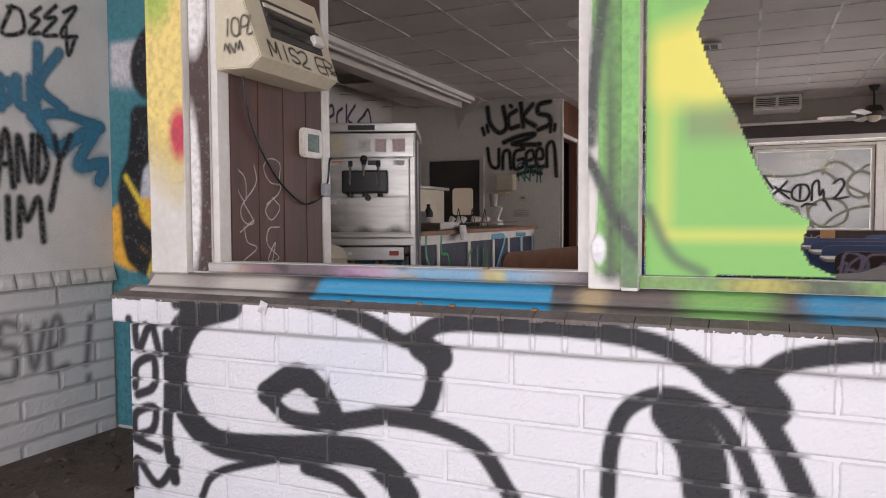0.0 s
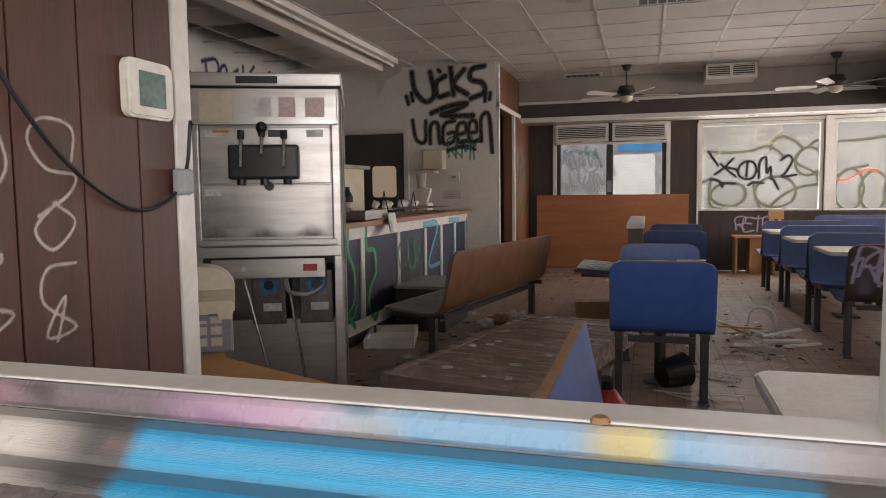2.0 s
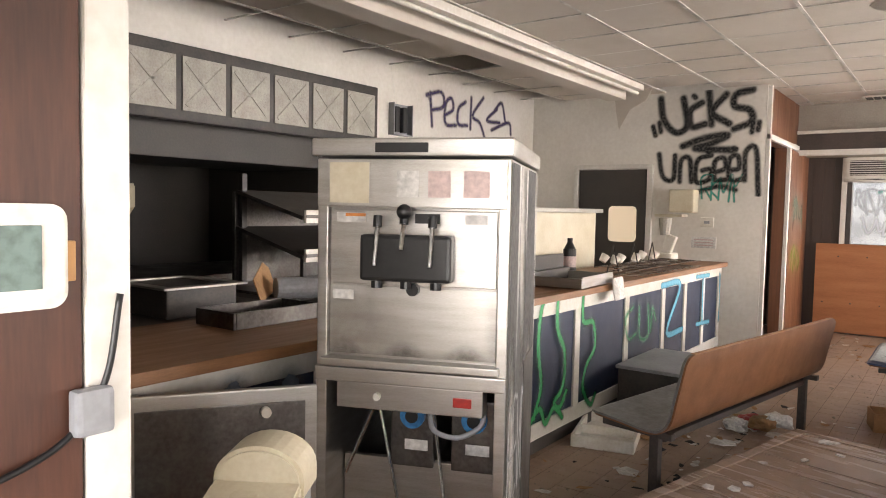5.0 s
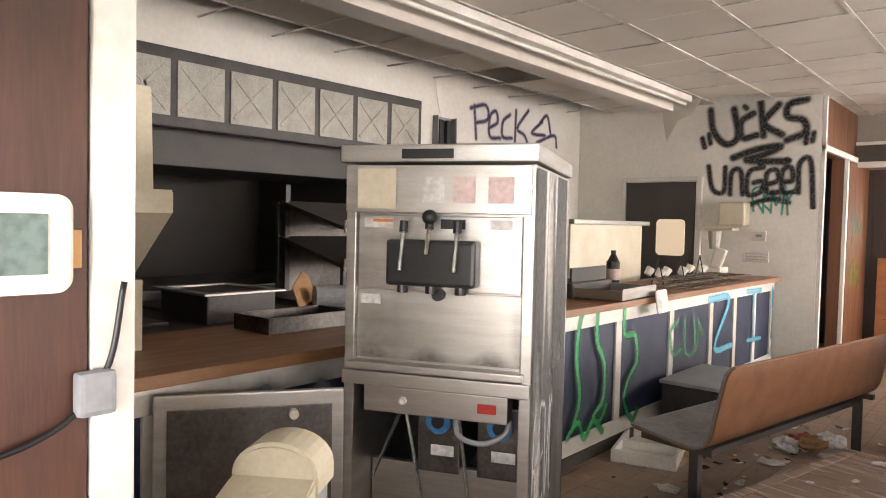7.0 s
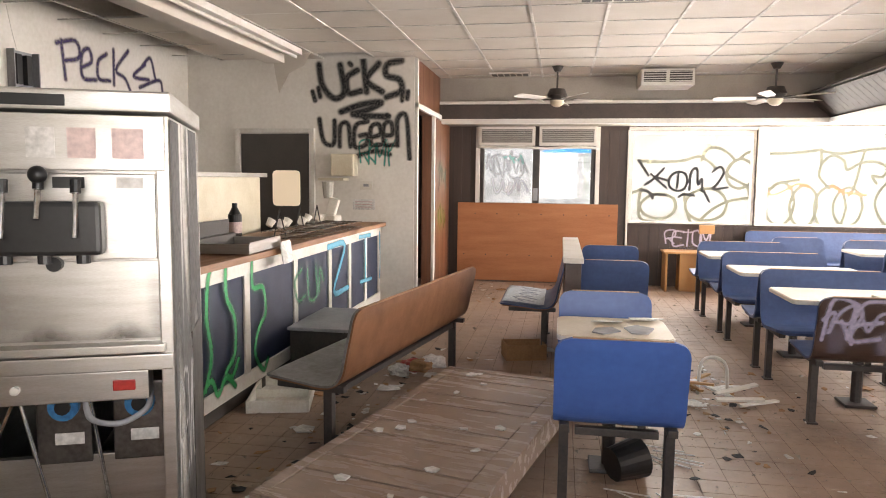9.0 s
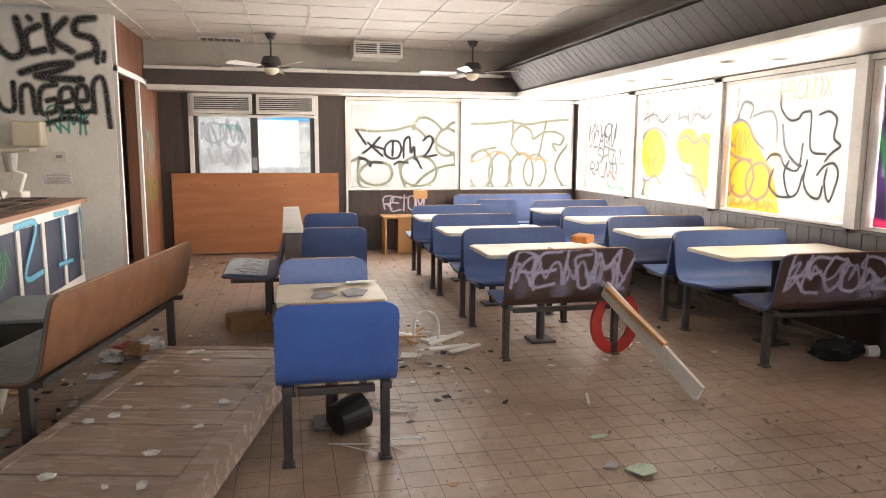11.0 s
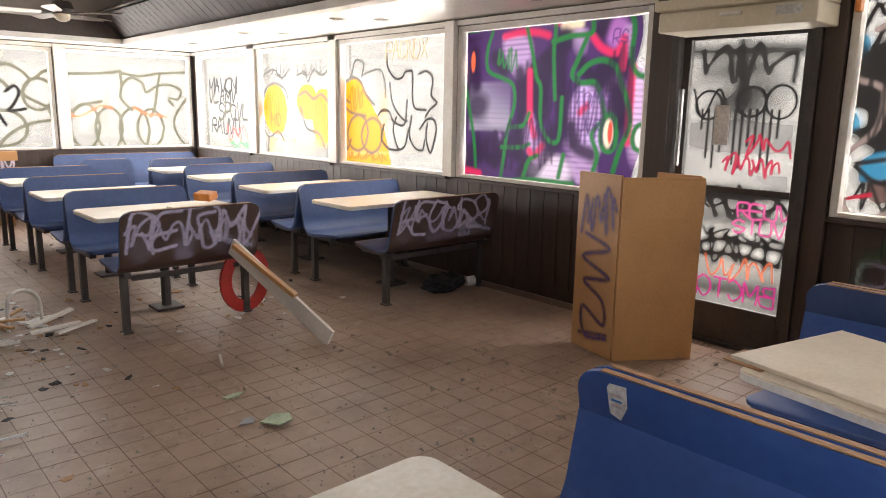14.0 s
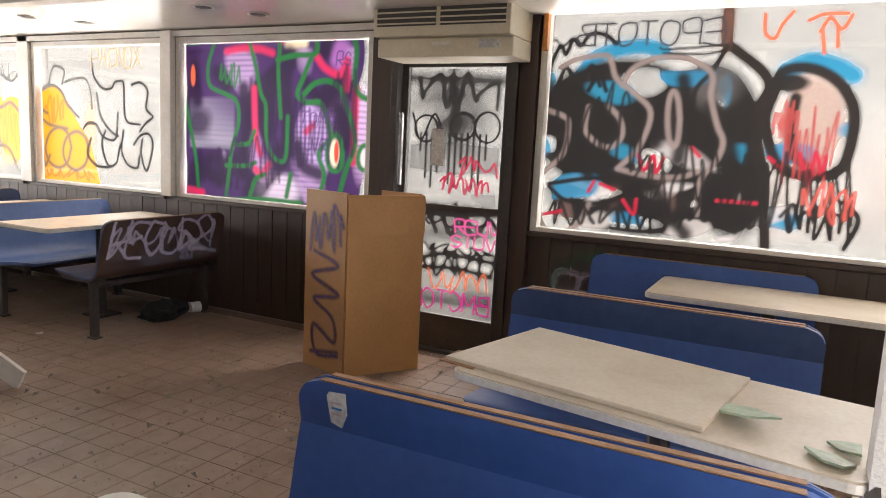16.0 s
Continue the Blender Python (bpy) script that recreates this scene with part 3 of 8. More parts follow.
structure("stub_trim", boxes((-1.978, -1.893, 2.867, 2.926, 0, 2.84), bevel=0.004), TRIM, "white wooden edge trim", "trim")
# frame of the open front window
structure("front_window_frame", boxes((-1.93, -1.9, 2.2, 2.262, 0.97, 2.35), (-0.6, -0.565, 2.2, 2.262, 0.97, 2.35), (-1.93, -0.565, 2.2, 2.27, 0.93, 0.975), (-1.93, -0.565, 2.2, 2.262, 2.3, 2.35), bevel=0.004), TRIM, "white window frame without glass", "window frame")
structure("front_jamb", boxes((-2.2, -2.03, 2.17, 2.24, 0.93, 3.0), (-2.025, -1.935, 2.2, 2.24, 0.93, 3.0), bevel=0.004), TRIM, "white and yellow sprayed window jamb", "trim")
structure("front_post", boxes((-0.56, -0.47, 2.15, 2.21, 0.93, 3.0), (-0.465, -0.42, 2.12, 2.2, 0.93, 3.0), bevel=0.004), TRIM, "green sprayed wooden post between windows", "trim")

# side door, glazed
door = tagged(new("door_1"), "dark metal entrance door with sprayed glass", "door", kind="structure")
part("door_frame", boxes((3.44, 3.62, 3.97, 4.02, 0, 2.06), (3.44, 3.62, 4.85, 4.9, 0, 2.06), (3.44, 3.62, 4.02, 4.85, 2.01, 2.06), bevel=0.004), BLACKSTEEL, door)
part("threshold", boxes((3.45, 3.64, 4.02, 4.85, -0.019, 0.018), bevel=0.003), BLACKSTEEL, door)
part("door_leaf", boxes((3.5, 3.55, 4.025, 4.075, 0.02, 2.0), (3.5, 3.55, 4.795, 4.845, 0.02, 2.0), (3.5, 3.55, 4.075, 4.795, 0.02, 0.26), (3.5, 3.55, 4.075, 4.795, 1.0, 1.035), (3.5, 3.55, 4.075, 4.795, 1.96, 2.0), bevel=0.004), BLACKSTEEL, door)
for z0, z1 in ((0.26, 1.0), (1.035, 1.96)):
    box("pane", (3.522, 3.528, 4.075, 4.795, z0, z1), GLASS, door, 0).visible_shadow = False
box("pull_handle", (3.44, 3.47, 4.8, 4.825, 1.15, 1.65), CHROME, door, 0.006)
structure("door_surround", boxes((3.46, 3.497, 3.85, 3.966, 0, 2.3), (3.46, 3.497, 4.904, 5.07, 0, 2.3), bevel=0.004), DARKWOOD, "dark door surround", "trim")

# sliding window over the plywood, with wall vents above
slide = tagged(new("window_9"), "aluminium sliding window with white outdoors beyond", "window", kind="structure")
part("window_frame", boxes((-2.2, -2.15, 12.76, 12.9, 1.13, 2.0), (-0.61, -0.56, 12.76, 12.9, 1.13, 2.0), (-2.15, -0.61, 12.76, 12.9, 1.13, 1.16), (-2.15, -0.61, 12.76, 12.9, 1.97, 2.0), (-1.44, -1.34, 12.76, 12.86, 1.16, 1.97), bevel=0.004), BLACKSTEEL, slide)
for a, b in ((-2.15, -1.44), (-1.34, -0.61)):
    box("pane", (a, b, 12.83, 12.836, 1.16, 1.97), CLEARGLASS, slide, 0).visible_shadow = False

# outdoors seen through the sliding window
shed = thing("neighbour_building", pose(-3.0, 17.0, 0), "white sided building with a blue stripe outdoors", "building")
for k in range(22):
    box("siding_board", (1.6, 5.0, -0.02 - 0.01 * (k % 2), 0.05, k * 0.11, k * 0.11 + 0.105), SIDING, shed, 0)
box("wall", (-3.0, 5.0, 0.06, 3.0, 0, 3.4), SIDING, shed)
box("stripe", (1.6, 5.0, -0.05, 0.04, 2.05, 2.2), BLUESTRIPE, shed)
# added sheets that glow white in place of the bright outdoors
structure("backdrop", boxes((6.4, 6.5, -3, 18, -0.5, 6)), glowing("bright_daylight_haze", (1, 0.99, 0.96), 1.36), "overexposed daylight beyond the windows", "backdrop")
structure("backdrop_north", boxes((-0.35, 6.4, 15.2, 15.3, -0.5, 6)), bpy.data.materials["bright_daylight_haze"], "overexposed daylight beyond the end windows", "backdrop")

# ---- seating ----
def shell(width, curve, thick):
    """A bent laminate board: its side line (y, z) swept across x, with rounded corners at the ends of the line."""
    L = smooth_line(curve, 5)
    seg = np.diff(L, axis=0)
    nrm = np.array([(-s[1], s[0]) for s in np.vstack([seg, seg[-1:]])])
    nrm /= np.linalg.norm(nrm, axis=1)[:, None]
    run = np.concatenate([[0], np.cumsum(np.hypot(*seg.T))])
    r = 0.07
    bm, rows = bmesh.new(), []
    for k in range(len(L)):
        e = max(0, r - run[k], r - (run[-1] - run[k]))
        inset = r - math.sqrt(max(r * r - e * e, 0)) if e > 0 else 0
        inset = min(inset, r * 0.95)
        row = []
        for off in (0, thick):
            y, z = L[k] + nrm[k] * off
            row.append([bm.verts.new((x, y, z)) for x in (-width / 2 + inset, width / 2 - inset)])
        rows.append(row)
    for A, B in zip(rows, rows[1:]):
        for f in ((A[0][0], A[0][1], B[0][1], B[0][0]), (B[1][0], B[1][1], A[1][1], A[1][0]), (A[0][0], B[0][0], B[1][0], A[1][0]), (A[1][1], B[1][1], B[0][1], A[0][1])):
            bm.faces.new(f)
    for R in (rows[0], rows[-1]):
        bm.faces.new((R[0][0], R[0][1], R[1][1], R[1][0]))
    bmesh.ops.recalc_face_normals(bm, faces=bm.faces)
    return bm


# side line from the front of the seat to the top of the back; the seat looks to +y
SIDE = [(0.5, 0.44), (0.46, 0.452), (0.3, 0.44), (0.16, 0.425), (0.075, 0.435), (0.03, 0.49), (0.005, 0.6), (-0.03, 0.76), (-0.04, 0.83)]


def bench(width, front, back, label, group, m, seat_label=""):
    """A bent laminate seat on two steel legs; front is the face to sit on, back the other."""
    t = thing("booth_bench", m, label, "bench", group)
    part("seat_shell", shell(width, SIDE, 0.012), front, t, seat_label)
    part("back_shell", shell(width, [(y - 0.0135, z - 0.001) for y, z in SIDE], 0.010) if front is None else shell(width - 0.004, [(y - 0.014, z - 0.012) if k < 4 else (y - 0.014, z) for k, (y, z) in enumerate(SIDE)], 0.011), back, t, "laminate outer face of the back")
    for s in (-1, 1):
        x = s * (width / 2 - 0.05)
        bm = boxes((x - 0.022, x + 0.022, 0.09, 0.14, 0.012, 0.42), (x - 0.022, x + 0.022, 0.02, 0.42, 0.385, 0.42), bevel=0.004)
        part("leg", bm, BLACKSTEEL, t)
        box("foot_plate", (x - 0.032, x + 0.032, 0.075, 0.155, 0.0, 0.011), BLACKSTEEL, t, 0.003)
    box("ply_edge", (-width / 2 + 0.075, width / 2 - 0.075, -0.064, -0.041, 0.8305, 0.8335), EDGE, t, 0)
    box("cross_rail", (-width / 2 + 0.1, width / 2 - 0.1, 0.09, 0.13, 0.35, 0.385), BLACKSTEEL, t, 0.003)
    return t


def table(w, d, label, m, top=None):
    t = thing("booth_table", m, label, "table", "booth tables")
    part("tabletop", plate(rounded(-w / 2, w / 2, -d / 2, d / 2, 0.05), 0.03, 0.004), top or TABLE, t).location = (0, 0, 0.72)
    part("edge_band", plate(rounded(-w / 2 - 0.003, w / 2 + 0.003, -d / 2 - 0.003, d / 2 + 0.003, 0.052), 0.022), WHITEPL, t).location = (0, 0, 0.723)
    tube("pedestal", (0, 0, 0.02), (0, 0, 0.71), 0.035, BLACKSTEEL, t)
    box("base", (-0.1, 0.1, -0.1, 0.1, 0, 0.02), BLACKSTEEL, t, 0.006)
    box("top_plate", (-0.2, 0.2, -0.15, 0.15, 0.705, 0.718), BLACKSTEEL, t, 0.003)
    return t


G1, G2 = "booth benches in the aisle row", "booth benches along the windows"
b_blue = bench(0.94, BLUEDULL, BLUEDULL, "double booth bench with blue laminate seat and dark back", G1, pose(1.0, 8.12, 0, 0, 0, 180))
b_brown = bench(0.95, BLUEDULL, DARKLAM, "booth bench, dark outer back with lilac sprayed writing", G1, pose(0.99, 6.93, 0))
grf_bench = b_brown
for yc in (8.22, 9.55, 10.75):
    for rot, dy in ((180, -0.06), (0, 0.06)):
        if (rot, yc) != (180, 8.22):
            copy_thing(b_blue, pose(1.0, yc + dy, 0, 0, 0, rot))
b_blue.matrix_basis = pose(1.0, 8.16, 0, 0, 0, 180)
w_brown = bench(1.1, BLUEDULL, DARKLAM, "booth bench by the windows, dark back with lilac writing", G2, pose(2.83, 6.42, 0))
w_blue = bench(1.1, BLUEDULL, BLUEDULL, "blue booth bench standing along the windows", G2, pose(2.83, 7.68, 0, 0, 0, 180))
for yc in (7.74, 9.02, 10.25, 11.35):
    for rot, dy in ((180, -0.06), (0, 0.06)):
        if (rot, yc) != (180, 7.74):
            copy_thing(w_blue, pose(2.83, yc + dy, 0, 0, 0, rot))
for y in (7.5, 8.85, 10.15):
    table(1.05, 0.58, "cream laminate table between aisle booth benches", pose(1.0, y, 0))
for y in (7.05, 8.38, 9.62, 10.8):
    table(1.25, 0.58, "cream laminate table between window booth benches", pose(2.78, y, 0))
bench(1.9, BLUEDULL, DARKLAM, "long blue corner bench against the end wall", "corner benches", pose(2.45, 12.62, 0, 0, 0, 180))
bench(0.6, BLUEDULL, DARKLAM, "short blue booth bench in the corner", "corner benches", pose(1.85, 11.55, 0, 0, 0, 180))

# middle row
bench(0.57, BLUE, BLUE, "blue booth bench with a plain blue back", "middle row benches", pose(-0.745, 5.5, 0))
bench(0.55, BLUE, DARKLAM, "blue booth bench behind a littered table", "middle row benches", pose(-0.74, 6.72, 0, 0, 0, 180))
bench(0.6, BLUEDULL, BLUEDULL, "dusty blue booth bench beside the low divider", "middle row benches", pose(-0.57, 8.55, 0))
bench(0.58, BLUEDULL, BLUEDULL, "dusty blue booth bench past the low divider", "middle row benches", pose(-0.5, 9.95, 0))
table(0.56, 0.5, "dirty cream table covered in debris", pose(-0.74, 6.1, 0))
dv = thing("low_divider", pose(-0.92, 8.5, 0), "dark low partition with a white top cap", "partition")
box("body", (-0.06, 0.06, -0.9, 0.95, 0, 0.9), DARKLAM, dv)
box("cap", (-0.075, 0.075, -0.92, 0.97, 0.9, 0.94), TRIM, dv, 0.005)
long0 = bench(2.06, GREYSEAT, BROWNLAM, "long brown laminate bench standing askew in the aisle", "loose benches", pose(-1.905, 6.83, 0, 0, 0, 79.5))
side1 = bench(1.0, BLUEDULL, BROWNLAM, "bench with white sprayed seat beside the divider", "loose benches", pose(-1.02, 8.85, 0, 0, 0, 90))

# front row, benches across
for x, rots in ((-1.0, (-90,)), (0.62, (90, -90)), (2.12, (90, -90)), (3.44, (90,))):
    for r in rots:
        bench(1.25, BLUE, BLUE if x == 0.62 else BLUEDULL, "blue booth bench with bare ply edges in the front row", "front row benches", pose(x + (0.03 if r < 0 else -0.03), 2.78 if x > 0 else 3.02, 0, 0, 0, r))
table(0.62, 1.1, "cream table inside the broken front window", pose(-0.25, 2.86, 0), WHITEPL)
table(0.6, 1.14, "cream table with a loose board and green shards", pose(1.29, 2.6, 0, 0, 0, -10))
table(0.6, 1.15, "cream table beside the front side window", pose(3.1, 2.38, 0))

# ---- raised wooden platform ----
pl = thing("wooden_platform", pose(-1.555, 5.92, 0, 0, 0, -13.5), "dark plank platform lying on sleepers, dusty", "platform")
for x in (-0.28, 0.28):
    box("sleeper", (x - 0.045, x + 0.045, -0.96, 0.98, 0, 0.1), DARKLAM, pl)
box("frame_side", (-0.445, -0.385, -1.06, 1.06, 0.1, 0.235), PLANK, pl)
box("frame_side", (0.34, 0.445, -1.06, 1.06, 0.1, 0.235), PLANK, pl)
box("frame_end", (-0.383, 0.338, -1.06, -0.93, 0.1, 0.235), PLANK, pl)
box("frame_end", (-0.383, 0.338, 1.0, 1.06, 0.1, 0.235), PLANK, pl)
for k in range(11):
    y = -0.927 + k * 0.175
    box("plank", (-0.382, 0.337, y, y + 0.167, 0.2, 0.229 + 0.003 * (k % 3)), PLANK, pl, 0.004)

# ---- counter ----
ct = thing("service_counter", pose(-3.05, 0, 0), "white framed counter with dark blue panels", "counter")
box("body", (-0.6, -0.03, 2.95, 10.24, 0.0, 0.92), DARK, ct)
box("toe_board", (-0.03, -0.004, 2.95, 10.24, 0.1, 0.2), TRIM, ct)
box("head_board", (-0.03, 0.0, 2.95, 10.24, 0.86, 0.955), TRIM, ct)
ys = [2.95, 3.55, 4.4, 5.3, 6.0, 6.75, 7.62, 8.45, 9.05, 9.62, 10.18]
for k, y in enumerate(ys):
    box("stile", (-0.03, -0.002, y - 0.04, y + 0.04, 0.2, 0.86), TRIM, ct)
    if k:
        box("panel", (-0.026, -0.016, ys[k - 1] + 0.041, y - 0.041, 0.201, 0.859), NAVY, ct, 0)
box("worktop", (-0.7, 0.06, 2.95, 10.24, 0.956, 1.0), BUTCHER, ct, 0.005)

# ---- soft ice cream machine ----
mc = thing("ice_cream_machine", pose(-2.11, 4.26, 0, 0, 0, 23) @ Matrix.Diagonal((1.01, 0.93, 1.02, 1)), "stainless soft ice cream machine with an open lower door", "machine")
W, D = 0.62, 0.8
for nm, dd in (("side_panel", (-W, -W + 0.035, 0, D, 0.08, 1.64)), ("side_panel", (-0.035, 0, 0, D, 0.08, 1.64)), ("back_panel", (-W + 0.035, -0.035, D - 0.03, D, 0.08, 1.64)), ("base_panel", (-W + 0.035, -0.035, 0.05, D - 0.03, 0.08, 0.13)), ("upper_body", (-W + 0.035, -0.035, 0.03, D - 0.03, 0.95, 1.64))):
    box(nm, dd, STEEL, mc)
box("lid", (-W - 0.012, 0.012, -0.03, D + 0.01, 1.645, 1.70), STEEL, mc, 0.006)
box("lid_badge", (-0.42, -0.25, -0.034, -0.03, 1.655, 1.685), BLACKPL, mc, 0.002)
box("upper_panel", (-W + 0.008, -0.008, -0.025, 0.0, 1.488, 1.636), STEEL, mc, 0.003)
box("front_plate", (-W + 0.04, -0.04, 0.016, 0.029, 1.245, 1.48), STEEL, mc, 0.003)
box("splash_plate", (-W + 0.036, -0.036, 0.022, 0.035, 1.015, 1.24), STEEL, mc, 0.003)
box("drip_shelf", (-W + 0.02, -0.02, -0.03, 0.04, 0.985, 1.01), STEEL, mc, 0.004)
box("drip_tray", (-W + 0.0, 0.0, -0.02, 0.01, 0.935, 0.98), STEEL, mc, 0.004)
for a, b, c in ((-0.57, -0.44, CREAMPL), (-0.35, -0.28, PAPER), (-0.25, -0.18, SIGNPINK), (-0.14, -0.06, SIGNPINK)):
    box("label", (a, b, -0.0275, -0.0255, 1.52 if c is not CREAMPL else 1.5, 1.6 if c is not CREAMPL else 1.625), c, mc, 0)
DH = box("dispensing_head", (-0.46, -0.17, -0.055, 0.015, 1.262, 1.405), BLACKPL, mc, 0.012)
for x in (-0.41, -0.315, -0.22):
    tube("spout", (x, -0.03, 1.24), (x, -0.03, 1.27), 0.018, BLACKPL, mc)
for x, z in ((-0.405, 1.44), (-0.32, 1.45), (-0.23, 1.44)):
    tube("draw_handle", (x, -0.075, 1.31 if x != -0.32 else 1.36), (x, -0.04, z), 0.008, CHROME, mc)
    tube("handle_grip", (x, -0.046, z - 0.012), (x, -0.04, z + 0.022), 0.014, BLACKPL, mc)
bm = bmesh.new()
bmesh.ops.create_uvsphere(bm, u_segments=16, v_segments=10, radius=0.024, matrix=Matrix.Translation((-0.32, -0.045, 1.475)))
part("knob", bm, BLACKPL, mc, smooth=True)
tube("drain_plug", (-0.3, 0.02, 1.235), (-0.3, -0.01, 1.235), 0.02, BLACKPL, mc)
for x0, x1, m_ in ((-0.56, -0.46, PAPER), (-0.3, -0.22, BLACKPL), (-0.14, -0.07, PAPER), (-0.57, -0.5, PAPER)):
    z = 1.455 if x0 != -0.57 else 1.21
    box("warning_label", (x0, x1, 0.0125 if z > 1.2 else 0.019, 0.0155 if z > 1.2 else 0.0215, z - 0.015, z + 0.015), m_, mc, 0)
box("warning_bar", (-0.53, -0.462, 0.0112, 0.0122, 1.458, 1.468), ORANGE, mc, 0)
# open lower bay
box("control_box", (-W + 0.06, -0.075, 0.03, 0.12, 0.84, 0.925), STEEL, mc, 0.004)
box("power_switch", (-0.17, -0.11, 0.022, 0.03, 0.87, 0.9), REDPAINT, mc, 0.003)
tube("knob", (-0.42, 0.03, 0.885), (-0.42, 0.015, 0.885), 0.012, WHITEPL, mc)
for x in (-0.33, -0.12):
    tube("dial", (x, 0.16, 0.8), (x, 0.135, 0.8), 0.042, BLUESTRIPE, mc, seg=24)
    tube("dial_centre", (x, 0.14, 0.8), (x, 0.125, 0.8), 0.022, BLACKPL, mc)
    box("motor_cover", (x - 0.08, x + 0.07, 0.162, 0.5, 0.62, 0.86), STEELDARK, mc, 0.006)
    box("small_label", (x - 0.03, x + 0.05, 0.157, 0.16, 0.68, 0.715), PAPER, mc, 0)
box("inner_panel", (-W + 0.04, -0.04, 0.17, 0.2, 0.13, 0.64), STEEL, mc, 0.003)
for a, b in (((-0.44, 0.1, 0.86), (-0.3, 0.06, 0.3)), ((-0.44, 0.1, 0.86), (-0.55, 0.1, 0.6)), ((-0.25, 0.09, 0.86), (-0.16, 0.05, 0.3))):
    tube("drain_rod", a, b, 0.006, CHROME, mc)
part("hose", add_path(bmesh.new(), smooth_line([(-0.26, 0.1, 0.84), (-0.24, 0.07, 0.78), (-0.16, 0.06, 0.765), (-0.09, 0.08, 0.8), (-0.08, 0.1, 0.85)]), 0.009), GREYPL, mc, smooth=True)
box("vent_grille", (0.001, 0.006, 0.45, 0.76, 0.12, 0.95), STEELDARK, mc, 0)
for x in (-W + 0.06, -0.06):
    for y in (0.08, D - 0.08):
        tube("caster", (x, y, 0), (x, y, 0.085), 0.03, BLACKPL, mc)
ld = box("open_door", (0, 0.6, -0.015, 0.015, 0.1, 0.915), STEEL, mc, 0.006, "open stainless lower door panel", pose(-W, 0.0, 0, 0, 0, 216))
box("door_inset", (0.04, 0.56, -0.019, 0.02, 0.15, 0.87), STEELDARK, ld, 0.003, "", pose(-W, 0.0, 0, 0, 0, 216))
bm = add_tube(bmesh.new(), (0.17, 0.02, 0.845), (0.17, 0.045, 0.845), 0.016)
bmesh.ops.transform(bm, verts=bm.verts, matrix=pose(-W, 0.0, 0, 0, 0, 216))
part("door_knob", bm, WHITEPL, ld, "round white knob")

# ---- things on the walls and ceiling ----
def fan(x, y, rot):
    t = thing("ceiling_fan", pose(x, y, 0, 0, 0, rot), "dark ceiling fan with pale blades at rest", "ceiling fan", "ceiling fans")
    tube("canopy", (0, 0, 2.78), (0, 0, 2.845), 0.035, BLACKSTEEL, t, 0.07, 20)
    tube("rod", (0, 0, 2.56), (0, 0, 2.8), 0.012, BLACKSTEEL, t)
    tube("motor", (0, 0, 2.5), (0, 0, 2.58), 0.125, BLACKSTEEL, t, 0.09, 24)
    tube("motor_base", (0, 0, 2.44), (0, 0, 2.5), 0.075, BLACKSTEEL, t, 0.12, 24)
    bm = bmesh.new()
    bmesh.ops.create_uvsphere(bm, u_segments=16, v_segments=8, radius=0.085, matrix=Matrix.Translation((0, 0, 2.43)) @ Matrix.Diagonal((1, 1, 0.75, 1)))
    part("light_bowl", bm, CREAMPL, t, smooth=True)
    for k in range(5):
        a = 72 * k
        box("blade_arm", (0.1, 0.24, -0.015, 0.015, 2.46, 2.468), BLACKSTEEL, t, 0.002, "", pose(0, 0, 0, 0, 0, a))
        bm = plate([(0.2, -0.045), (0.62, -0.065), (0.66, -0.03), (0.66, 0.03), (0.62, 0.065), (0.2, 0.045)], 0.008)
        bmesh.ops.transform(bm, verts=bm.verts, matrix=pose(0, 0, 2.455, 0, 0, a) @ pose(0, 0, 0, 12))
        part("blade", bm, TRIM, t)


fan(-1.1, 11.05, 10)
fan(1.35, 11.05, 28)
fan(-1.1, 5.6, 40)


def vent(name, label, m, w, d, drop, slats):
    t = thing(name, m, label, "vent", "ceiling vents")
    box("housing", (-w / 2, w / 2, -d / 2, d / 2, -drop, -0.004), TRIM, t, 0.006)
    # near-black plates on the solid face draw the shade behind the slats
    for s in (-1, 1):
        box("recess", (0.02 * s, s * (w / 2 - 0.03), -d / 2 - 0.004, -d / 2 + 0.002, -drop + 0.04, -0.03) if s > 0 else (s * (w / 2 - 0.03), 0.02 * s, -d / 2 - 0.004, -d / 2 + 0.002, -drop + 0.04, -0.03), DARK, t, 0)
    for k in range(slats):
        z = -drop + 0.05 + k * (drop - 0.09) / max(1, slats - 1)
        box("slat", (-w / 2 + 0.03, w / 2 - 0.03, -d / 2 - 0.01, -d / 2 - 0.005, z - 0.004, z + 0.004), TRIM, t, 0)
    return t


vent("air_vent_box", "cream air outlet box hanging from the ceiling", pose(0.2, 11.55, 2.845), 0.62, 0.5, 0.2, 5)
for x, y in ((-1.7, 11.55), (-0.68, 7.8)):
    t = thing("ceiling_grille", pose(x, y, 2.843), "white slotted grille in the ceiling", "vent", "ceiling vents")
    box("frame", (-0.26, 0.26, -0.13, 0.13, -0.02, -0.002), TRIM, t)
    for k in range(6):
        # slots are near-black plates, their inner shade given as colour
        box("slot", (-0.23 + k * 0.078, -0.165 + k * 0.078, -0.1, 0.1, -0.023, -0.021), DARK, t, 0)
